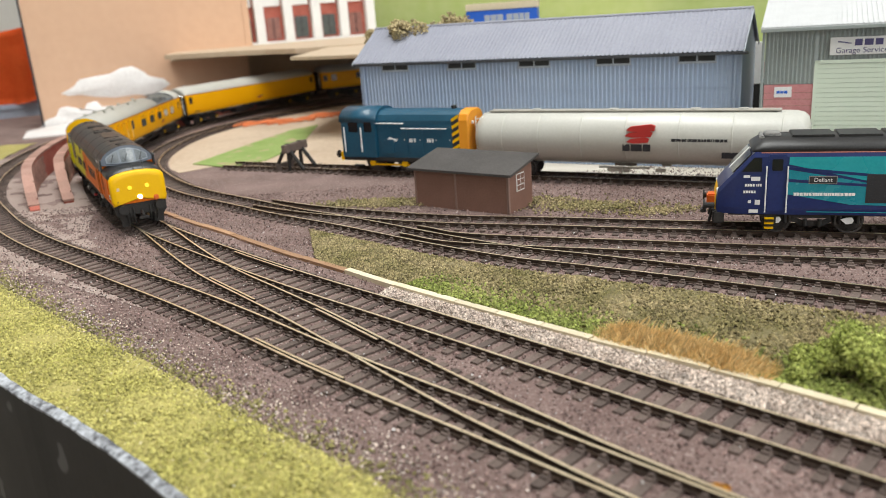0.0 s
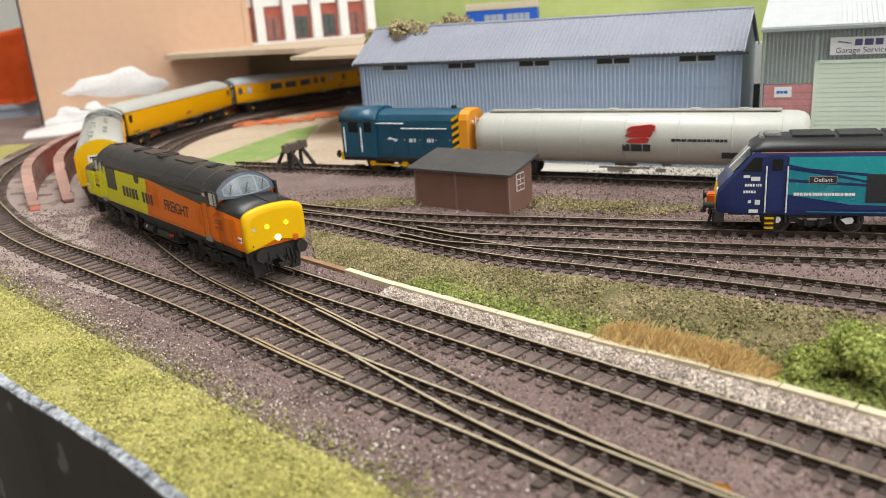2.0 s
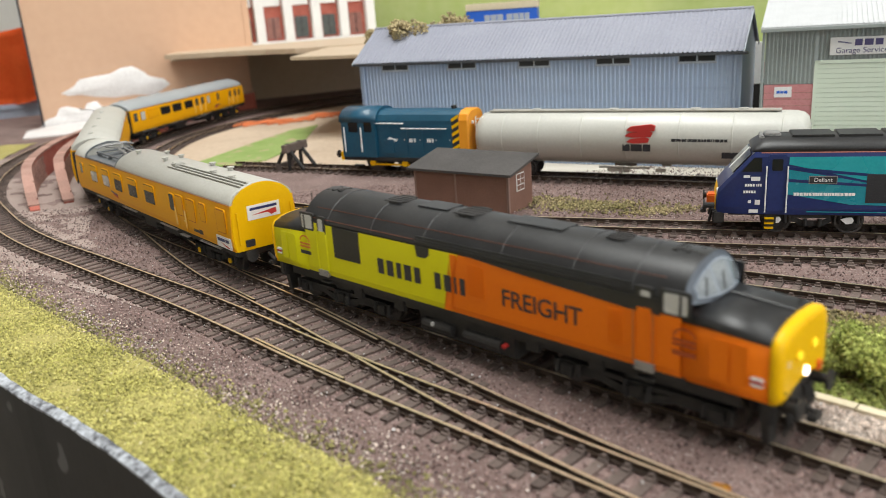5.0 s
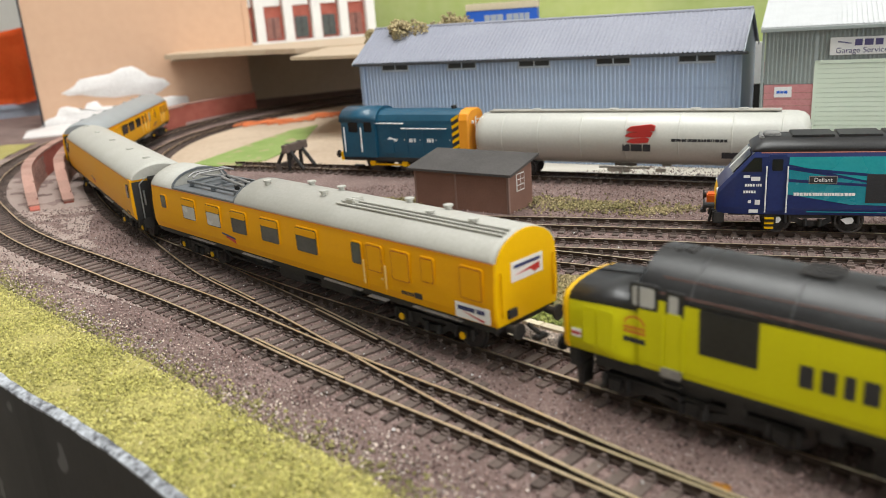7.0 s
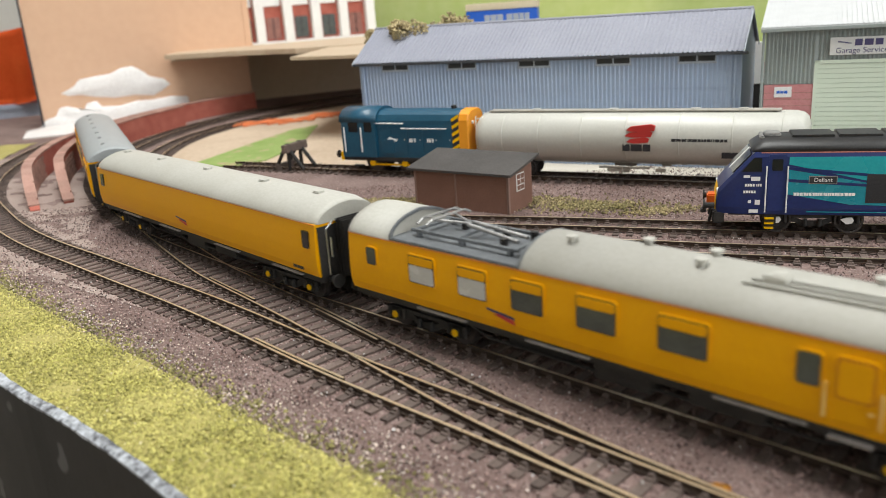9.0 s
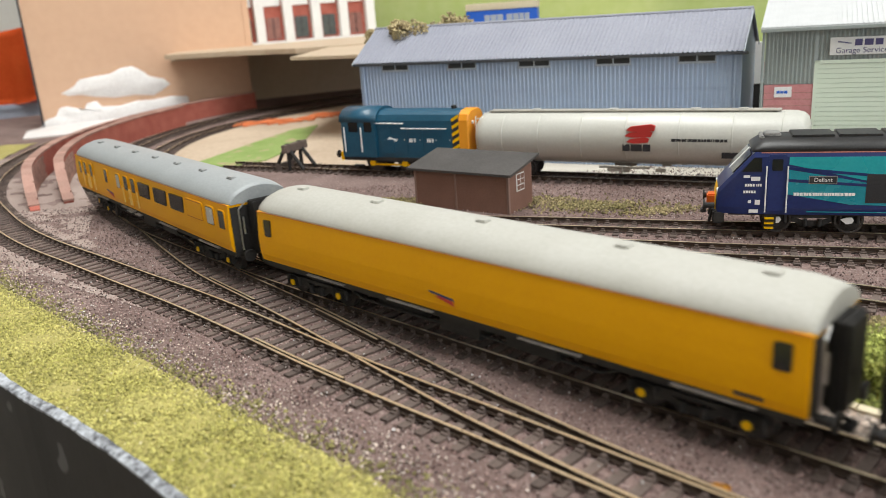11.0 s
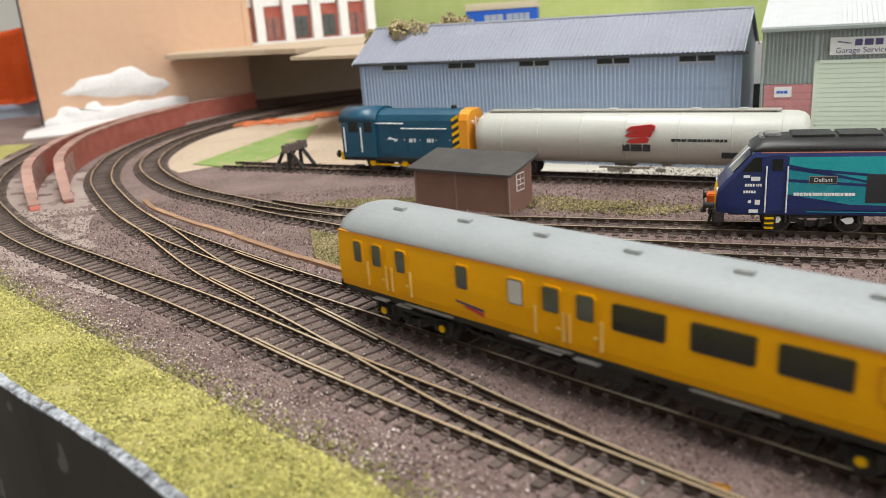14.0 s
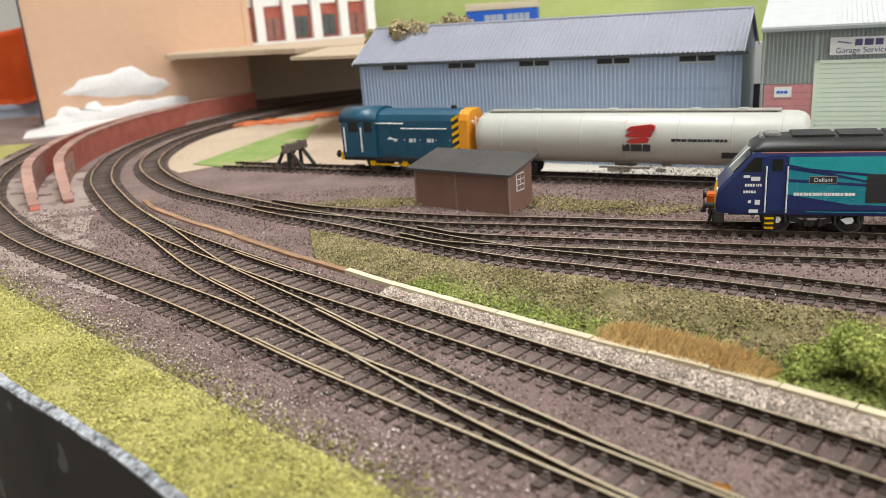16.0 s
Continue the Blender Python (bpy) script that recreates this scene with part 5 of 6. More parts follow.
def class68(m):
    """x points to the cab end in view."""
    c = thing("diesel_locomotive", "dark blue and teal modern diesel locomotive", "locomotive", m, "locomotives")
    body = [(0, 10.5), (17.0, 10.5), (17.6, 14), (17.6, 41.0), (16.8, 43.5)]
    ring = body + [(-y, z) for y, z in reversed(body[1:])]
    part("body", loft([(-134, ring), (112, ring)], smooth=False), M_NAVY, c, "glossy dark blue body")
    # cab: slanting nose
    def cut(k, low=10.5):
        return [(y * (1 - 0.10 * k), z) for y, z in ring]
    cabring = lambda w_, top: [(0, 10.5), (17.0 * w_, 10.5), (17.6 * w_, 14), (17.6 * w_, min(41.0, top - 2.5)), (16.8 * w_, top)] + [(-16.8 * w_, top), (-17.6 * w_, min(41.0, top - 2.5)), (-17.6 * w_, 14), (-17.0 * w_, 10.5)]
    part("cab", loft([(111.9, cabring(1.0, 43.5)), (116, cabring(0.99, 43.5)), (125, cabring(0.955, 33.5)), (130, cabring(0.90, 28.0)), (133.5, cabring(0.84, 23.5)), (134.4, cabring(0.76, 18.5))], smooth=False), M_NAVY, c, "slanted cab front")
    part("front_panel", loft([(131.2, cabring(0.72, 26.0)), (134.0, cabring(0.70, 22.4)), (134.9, cabring(0.62, 18.6))], smooth=False), M_YELLOW, c, "yellow front panel")
    roof = [(16.9, 43.5), (16.0, 46.0), (13.8, 48.2), (9.0, 49.6), (5, 50.1), (0, 50.2)]
    rr = mirror(roof)
    def rk(k):
        return [(y * (1 - 0.08 * k), 43.5 + (z - 43.5) * (1 - 0.9 * k)) for y, z in rr]
    part("roof", loft([(-134, rk(0)), (108, rk(0)), (112, rk(0.1)), (115.5, rk(0.5)), (117.5, rk(0.85))]), M_LOCOBLACK, c, "satin black roof")
    part("red_line", B(-134, -17.05, 43.0, 113, 17.05, 43.5), M_ORANGELINE2, c)
    for d in (-1, 1):
        ws = PR([(d * 1.0, 32.5), (d * 15.0, 32.5), (d * 14.6, 42.0), (d * 1.0, 42.6)], "x", 0, 0.8)
        for v in ws.verts:
            v.co.x = v.co.x + 126.6 - (v.co.z - 32.5) * 0.90 - 0.6 * abs(v.co.y) / 14
        part("windscreen", ws, M_DARKGLASS, c)
    part("windscreen_pillar", R((127.6, 0, 32), (117.6, 0, 43), 0.7, 8), M_WHITE, c)
    for s in (-1, 1):
        y = s * 17.6
        part("cab_side_window", PR([(112.5, 33.5), (122.0, 33.5), (116.6, 40.6), (112.5, 40.6)], "y", *sorted((y - s * 0.1, y + s * 0.2))), M_DARKGLASS, c)
        panel(c, "cab_door", 100.8, 12.5, 109.2, 42.3, y - s * 0.1, M_NAVY, 0.35, "", 0.6)
        panel(c, "door_window", 102.4, 34.0, 107.6, 40.0, y, M_DARKGLASS, 0.4, "", 0.6)
        for x in (100.0, 110.2):
            part("handrail", R((x, s * 18.7, 12), (x, s * 18.7, 36.5), 0.4, 6), M_WHITE, c, "white door handrail")
        # teal sweeps over the navy
        part("teal_sweep", PR([(-134, 41.0), (-134, 24.5), (20, 25.0), (62, 28.5), (99.5, 37.2), (99.5, 41.0)], "y", *sorted((y, y + s * 0.1))), M_TEAL, c, "teal livery sweep")
        part("teal_sweep", PR([(-134, 23.6), (-134, 15.2), (40, 15.4), (70, 16.2), (99.5, 21.5), (99.5, 34.5), (80, 31.0), (62, 27.4), (30, 24.0)], "y", *sorted((y, y + s * 0.12))), M_TEAL2, c)
        for z, zz in ((30.4, 36.0), (26.2, 29.6)):
            part("navy_streak", PR([(20, z - 3.4), (99.4, zz - 1.6), (99.4, zz), (20, z - 2.2)], "y", *sorted((y, y + s * 0.16))), M_NAVY, c)
        panel(c, "nameplate", 77, 27.4, 89.5, 30.8, y, M_DARKPRINT, 0.35, "dark nameplate with pale lettering", 0.3)
        part("plate_rim", PR([(76.6, 27.0), (89.9, 27.0), (89.9, 31.2), (76.6, 31.2)], "y", *sorted((y + s * 0.1, y + s * 0.2))), M_STEP, c)
        grille = bmesh.new()
        for k in range(8):
            for q in range(7):
                box(grille, 44 + k * 2.3, min(y, y + s * 0.45), 18 + q * 1.9, 45.6 + k * 2.3, max(y, y + s * 0.45), 19.2 + q * 1.9)
        part("side_grille", grille, M_DARKPRINT, c)
        panel(c, "grille_panel", 42.8, 17.2, 63.2, 32.0, y - s * 0.05, M_DARKPRINT, 0.3, "", 0.4)
        run = (1.4, 1.4, 1.4, 0.4, 1.0, 0.5, 0.8, 1.0, 1.0, 0.7, 0.8, 0.9, 0.4, 0.4, 1.0, 1.0, 0.8, 0.9, 0.4, 1.0, 1.0, 1.0, 0.4, 1.0, 1.1, 1.4)
        lettering(c, run if s < 0 else run, 68.0, 20.8, 1.6, y + s * 0.12, M_WHITE, "white_lettering", 0.22)
        for x0, z0, ws_, h in ((113, 28.6, (4.5,), 2.2), (112.2, 25.6, (0.9, 0.7, 0.5, -0.3, 1, 1, 1, 1), 1.4), (118, 30.2, (3.2,), 1.4), (115, 22.0, (1, 1, 1, 1, 1), 1.4), (112.6, 15.8, (2.6,), 2.6), (117, 16.6, (1.6,), 1.6), (113.4, 11.4, (4.6,), 1.8)):
            lettering(c, ws_, x0, z0, h, y + s * 0.02, M_WHITE, "white_lettering", 0.25)
        part("solebar_line", B(-20, min(y, y + s * 0.1), 12.0, 90, max(y, y + s * 0.1), 12.5), M_TEAL2, c)
        for z in (3, 5.6, 8.2):
            part("cab_step", B(105.5, min(s * 16, s * 18.6), z, 110.0, max(s * 16, s * 18.6), z + 0.5), M_YELLOW, c, "yellow-edged step")
        part("step_plate", B(104.3, min(s * 15.6, s * 16), 2.4, 109.7, max(s * 15.6, s * 16), 10.5), M_UNDER, c)
    for s, turn in ((-1, 0), (1, 180)):
        curve = bpy.data.curves.new("name_text", "FONT")
        curve.body, curve.size, curve.align_x, curve.align_y, curve.extrude = "Defiant", 2.9 * MM, "CENTER", "CENTER", 0.00004
        curve.materials.append(M_WHITE)
        ob = new("name_lettering", curve)
        ob.parent = c
        ob.matrix_local = pose(83.2 * MM, s * 17.99 * MM, 29.1 * MM, 90, 0, turn)
    # roof gear
    for x in range(-120, 100, 22):
        part("roof_panel", B(x, -9.0, 49.2, x + 20, 9.0, 50.8, 0.3), M_LOCOBLACK, c)
    part("antenna_pod", B(103, -6, 49.3, 111, 6, 51.2, 0.6), M_STEP, c)
    part("cab_air_unit", B(111, -8, 48.4, 113.5, 8, 50.2, 0.6), M_STEP, c)
    # front gear
    bm = box(bmesh.new(), 130, -15, 4.5, 136, 15, 11.5, 0.8)
    for y in (-9, -6, 6, 9):
        rod(bm, (136, y, 11), (137.5, y, 4), 0.7, 6)
    part("buffer_beam", bm, M_UNDER, c)
    buffers(c, 135, 1)
    part("coupler", B(134, -4, 12, 139, 4, 18, 0.8), M_REDLAMP, c, "orange coupler head")
    for y in (-12, 12):
        part("headlight", R((132.5, y, 22), (134.2, y, 22), 1.8, 14), M_WHITE, c)
    bm = bmesh.new()
    box(bm, -40, -15.5, 3, 40, 15.5, 11, 0.8)
    box(bm, -130, -15, 9.5, 128, 15, 10.6)
    part("fuel_tank", bm, M_UNDER, c)
    for x in (86.5, -86.5):
        b = bogie(c, x, (-17.3, 17.3), 7.2, None, 13.4, 10.4, False)
        for a in (-17.3, 17.3):
            for s in (-1, 1):
                rim = bmesh.new()
                for k in range(20):
                    t0, t1 = k * math.pi / 10, (k + 1) * math.pi / 10
                    prism(rim, [(a + 6.1 * math.cos(t0), 7.2 + 6.1 * math.sin(t0)), (a + 7.0 * math.cos(t0), 7.2 + 7.0 * math.sin(t0)), (a + 7.0 * math.cos(t1), 7.2 + 7.0 * math.sin(t1)), (a + 6.1 * math.cos(t1), 7.2 + 6.1 * math.sin(t1))], "y", *sorted((s * 13.8, s * 14.4)))
                part("wheel_rim", rim, M_WHEEL, b, "bare metal wheel rim")
                part("axle_cover", PR([(a - 2.2, 7.2), (a - 1.2, 5.6), (a + 1.4, 5.2), (a + 4.2, 7.6), (a + 1.4, 8.6), (a - 1.2, 8.8)], "y", *sorted((s * 14.7, s * 15.4))), M_WHITE, b, "white axle cover")
    return c


M_ORANGEY = mat("orange_yellow_end", (0.80, 0.30, 0.012), (0.83, 0.34, 0.02), 0.45, bump=0.03)
M_CATWALK = mat("weathered_grey_metal", (0.36, 0.34, 0.30), (0.46, 0.43, 0.38), 0.6, 0.2, bump=0.1)
M_ORANGELINE2 = mat("pale_red_line", (0.62, 0.24, 0.18), None, 0.5, bump=0)
M_TEAL2 = mat("deep_teal_paint", (0.012, 0.23, 0.30), (0.018, 0.27, 0.34), 0.25, bump=0.02, coat=0.5)


# ---- buildings ----
def corrugated(x0, z0, x1, z1, y, pitch, depth):
    """A ribbed sheet facing -y."""
    bm = bmesh.new()
    n = int((x1 - x0) / pitch)
    prof = []
    for k in range(n):
        a = x0 + k * pitch
        prof += [(a, y), (a + pitch * 0.5, y), (a + pitch * 0.6, y - depth), (a + pitch * 0.9, y - depth)]
    prof.append((x1, y))
    lo = [bm.verts.new((p[0], p[1], z0)) for p in prof]
    hi = [bm.verts.new((p[0], p[1], z1)) for p in prof]
    for i in range(len(prof) - 1):
        bm.faces.new((lo[i], lo[i + 1], hi[i + 1], hi[i]))
    return bm


def warehouse(m):
    """x runs along the front from its left corner; the front faces -y."""
    c = thing("warehouse", "blue-grey corrugated warehouse with shallow pitched roof", "warehouse", m)
    L, D, H = 322.0, 80.0, 83.5
    bm = box(bmesh.new(), 0, 0.2, -3.4, L, D, H)
    part("wall_core", bm, M_STEELBLUE, c)
    part("front_cladding", corrugated(0, -3.2, L, 56, 0, 3.4, 0.7), M_STEELBLUE, c, "ribbed blue-grey cladding")
    part("front_cladding", corrugated(0, 56.3, L, H, -0.25, 3.4, 0.7), M_STEELBLUE, c, "ribbed blue-grey cladding")
    # gables and roof
    for x in (0.1, L - 1.1):
        part("gable", PR([(0.2, H - 0.1), (D, H - 0.1), (D / 2, H + 24.8)], "x", x, x + 1.0), M_STEELBLUE, c)
    for side_ in (0, 1):
        bm = bmesh.new()
        n = int((L + 8) / 3.4)
        rows = []
        for k in range(n * 4 + 1):
            x = -6 + (k // 4) * 3.4 + (0, 1.7, 2.04, 3.06)[k % 4]
            up = (0, 0, 0.7, 0.7)[k % 4]
            e = (-5.0, H - 1.5 + up) if not side_ else (D + 5.0, H - 1.5 + up)
            rows.append((bm.verts.new((x, e[0], e[1])), bm.verts.new((x, D / 2, H + 26.0 + up))))
        for a, b in zip(rows, rows[1:]):
            bm.faces.new((a[0], b[0], b[1], a[1]))
        part("roof_slope", bm, M_ROOFGREY, c, "ribbed pale grey roof sheet")
    bm = PR([(-5.2, H - 3.4), (-5.2, H - 1.6), (D / 2, H + 25.8), (D + 5.2, H - 1.6), (D + 5.2, H - 3.4), (D / 2, H + 23.3)], "x", -6, -5)
    part("barge_board", bm, M_TRIMGREY, c)
    part("barge_board", PR([(-5.2, H - 3.4), (-5.2, H - 1.6), (D / 2, H + 25.8), (D + 5.2, H - 1.6), (D + 5.2, H - 3.4), (D / 2, H + 23.3)], "x", L + 1.5, L + 2.5), M_TRIMGREY, c)
    part("ridge_cap", R((-6, D / 2, H + 26.2), (L + 2, D / 2, H + 26.2), 1.3, 8), M_ROOFGREY, c)
    part("gutter", B(-5, -5.4, H - 3.8, L + 5, -2.8, H - 1.9, 0.4), M_GUTTER, c, "dark gutter under the eave")
    part("soffit", B(-4, -2.9, H - 2.6, L + 4, 0.2, H - 1.9), M_GUTTER, c)
    for x in (3, L - 3.5):
        part("downpipe", R((x, -1.8, -3), (x, -1.8, H - 3), 0.9, 8), M_STEELBLUE, c)
    part("corner_trim", B(-0.7, -1.3, -3, 0.8, 0.5, H - 2), M_STEELBLUE, c)
    part("corner_trim", B(L - 0.8, -1.3, -3, L + 0.7, 0.5, H - 2), M_STEELBLUE, c)
    for x in WINDOWS:
        w_ = thing_part("window_unit", c)
        w_.location = (x * MM, 0, 0)
        for a in (-12.6, 0.6):
            part("glass", B(a, -1.6, 75.6, a + 12.0, -1.0, 82.0), M_DARKGLASS, w_)
        bm = bmesh.new()
        box(bm, -13.4, -1.5, 74.8, 13.4, -0.7, 75.6)
        box(bm, -13.4, -1.5, 82.0, 13.4, -0.7, 82.6)
        for a in (-13.4, -0.5, 12.5):
            box(bm, a, -1.5, 75.6, a + 0.9, -0.7, 82.0)
        part("frame", bm, M_TRIMGREY, w_, "pale grey window frame")
        part("sill", B(-14, -2.4, 74.0, 14, -0.7, 74.8, 0.1), M_TRIMGREY, w_)
    return c


def thing_part(name, parent):
    bm = B(-12.8, -0.9, 75.6, 12.8, -0.72, 82.0)
    return part(name, bm, M_DARKGLASS, parent)


WINDOWS = (36.4, 101.0, 165.4, 229.6, 291.6)
M_GUTTER = mat("dark_gutter", (0.06, 0.065, 0.075), (0.08, 0.085, 0.095), 0.5, bump=0.05)


def garage(m):
    c = thing("garage_building", "grey clad garage with pale green roller shutter", "garage", m)
    L, D, H = 155.0, 82.0, 99.0
    part("wall_core", B(0, 0.3, -3.3, L, D, H - 1), M_GARAGE, c)
    part("front_cladding", corrugated(0, 60, 32.5, H - 1.0, -0.1, 2.6, 0.6), M_GARAGE, c, "ribbed grey cladding")
    part("front_cladding", corrugated(32.5, 75, L, H - 1.0, -0.1, 2.6, 0.6), M_GARAGE, c, "ribbed grey cladding")
    part("brick_base", B(0.3, -0.4, -3.2, 31.0, 0.4, 59.5), M_PINK, c, "pinkish brick wall base")
    for k in range(13):
        part("mortar_course", B(0.25, -0.5, 1 + k * 4.4, 31.05, -0.35, 1.3 + k * 4.4), M_PINKBRICK, c)
    part("door_frame", B(31.0, -1.0, -3.2, 33.4, 0.4, 75), M_ROLLER, c)
    part("door_frame", B(31.0, -1.0, 72.8, L - 6, 0.4, 75), M_ROLLER, c)
    sh = thing_part2(c)
    for k in range(24):
        part("slat", B(33.4, -0.5, -3.0 + k * 3.15, L - 8, 0.35, 0.05 + k * 3.15, 0.25), M_ROLLER, sh)
    rf = PR([(-6.0, H - 3.0), (-6.0, H - 1.0), (D + 4, H + 22), (D + 4, H + 20)], "x", -3, L + 4)
    part("roof", rf, M_ROOFPALE, c, "pale grey sheet roof")
    for k in range(52):
        x = -2.4 + k * 3.0
        bm = PR([(-6.1, H - 1.0), (-6.1, H - 0.5), (D + 4, H + 22.5), (D + 4, H + 22)], "x", x, x + 0.9)
        part("roof_rib", bm, M_ROOFPALE, c)
    part("gutter", B(-3, -7.2, H - 4.2, L + 4, -5.6, H - 2.0, 0.3), M_GARAGE, c)
    sg = part("sign_board", B(39.5, -2.2, 78.2, 101, -0.9, 89.4, 0.2), M_WHITE, c, "white garage sign with dark lettering")
    curve = bpy.data.curves.new("sign_text", "FONT")
    curve.body, curve.size, curve.align_x, curve.align_y, curve.extrude = "Garage Services", 5.0 * MM, "LEFT", "CENTER", 0.00004
    curve.materials.append(M_SIGNTEXT)
    ob = new("sign_lettering", curve)
    ob.parent = c
    ob.matrix_local = pose(43 * MM, -2.3 * MM, 80.9 * MM, 90, 0, 0)
    lettering(c, (4.4, 5, 4.4), 54, 84.0, 4.0, -2.3, M_SIGNTEXT, "sign_bars", 1.2)
    part("sign_flourish", PR([(44, 87.2), (52, 85.8), (52, 85.2), (44, 86.4)], "y", -2.4, -2.2), M_SIGNTEXT, c)
    part("notice", B(7, -0.9, 51, 18, -0.38, 58), M_WHITE, c, "small blue and white notice")
    lettering(c, (2, 2, 2), 8.5, 53.6, 1.8, -0.95, M_BLUE, "notice_bars", 0.4)
    part("downpipe", R((-1.2, -1.0, -3), (-1.2, -1.0, H - 3), 1.0, 8), M_GARAGE, c)
    return c


def yard_gap():
    c = thing("white_panel", "plain white card panel standing on dark crates", "panel", at(261.0, 665, GROUND, -8))
    part("panel", B(0, 0, 50.2, 13.9, 5, 84.1, 0.4), M_WHITE, c)
    part("prop", B(-6, 1, 0, 26, 40, 49.9, 0.6), M_UNDER, c, "dark prop under the panel")


def thing_part2(c):
    return part("roller_shutter", B(33.3, 0.31, -3.1, 147.2, 0.33, 72.8), M_ROLLER, c)


M_ROOFPALE = mat("pale_roof_sheet", (0.55, 0.56, 0.57), (0.61, 0.62, 0.63), 0.55, bump=0.05)
M_SIGNTEXT = mat("sign_ink", (0.10, 0.09, 0.22), None, 0.5, bump=0)


def hut(m):
    c = thing("lineside_hut", "brown clapboard hut with dark mono-pitch roof", "hut", m)
    L, D = 74.0, 31.0
    core = PR([(0.3, GROUND - 0.5), (D - 0.3, GROUND - 0.5), (D - 0.3, 28.5), (0.3, 22.5)], "x", 0.3, L - 0.3)
    part("wall_core", core, M_HUT, c)
    n = 14
    for k in range(n):
        z = GROUND + k * 1.85
        bm = PR([(0.3, z), (-0.35, z + 0.15), (0.1, z + 1.85), (0.3, z + 1.85)], "x", 1.0, L - 1.0)
        part("board", bm, M_HUT, c)
    for k in range(n + 3):
        z = GROUND + k * 1.85
        lim = min(D, D) if z < 22 else D
        y0 = 1.0 if z < 21.5 else min((z + 1.85 - 22.5) * D / 6 + 1, D - 2)
        bm = PR([(L - 0.3, z), (L + 0.35, z + 0.15), (L - 0.1, z + 1.85), (L - 0.3, z + 1.85)], "y", y0, D - 1.0)
        part("board", bm, M_HUT, c)
    for x in (0.0, 33.0, L - 1.2):
        part("corner_post", B(x, -0.6, GROUND - 0.3, x + 1.3, 0.6, 22.8), M_HUTPOST, c)
    part("corner_post", B(L - 0.6, -0.6, GROUND - 0.3, L + 0.6, 1.0, 22.8), M_HUTPOST, c)
    roof = PR([(-3.5, 21.6), (-3.5, 23.2), (D + 3, 30.4), (D + 3, 28.8)], "x", -4.0, L + 4.0)
    part("roof", roof, M_HUTROOF, c, "dark felt mono-pitch roof")
    w_ = part("window", B(L + 0.3, 9.5, 9.5, L + 0.7, 19.5, 21), M_WHITE, c, "white window frame in the end wall")
    for k in range(2):
        for j in range(3):
            part("pane", B(L + 0.6, 10.2 + k * 4.7, 10.2 + j * 3.6, L + 0.85, 14.2 + k * 4.7, 13.2 + j * 3.6), M_HUT, w_)
    return c


M_HUTPOST = mat("hut_corner_wood", (0.24, 0.15, 0.12), (0.28, 0.18, 0.15), 0.7, bump=0.1)


def buffer_stop(m):
    c = thing("buffer_stop", "dark timber rail-built buffer stop", "buffer stop", m)
    for y in (-8.6, 8.6):
        bm = rod(bmesh.new(), (0, y, -2.5), (0, y, 21), 1.7, 8)
        rod(bm, (-16, y, -2.5), (-1, y, 20), 1.7, 8)
        rod(bm, (15, y, -1.5), (1, y, 16), 1.7, 8)
        part("upright", bm, M_UNDER, c)
    part("beam", B(-1.5, -16, 13.5, 3.5, 16, 20.5, 0.6), M_SLEEPER, c)
    part("beam", B(-13, -13, -3, -9, 13, 3, 0.5), M_SLEEPER, c)
    return c


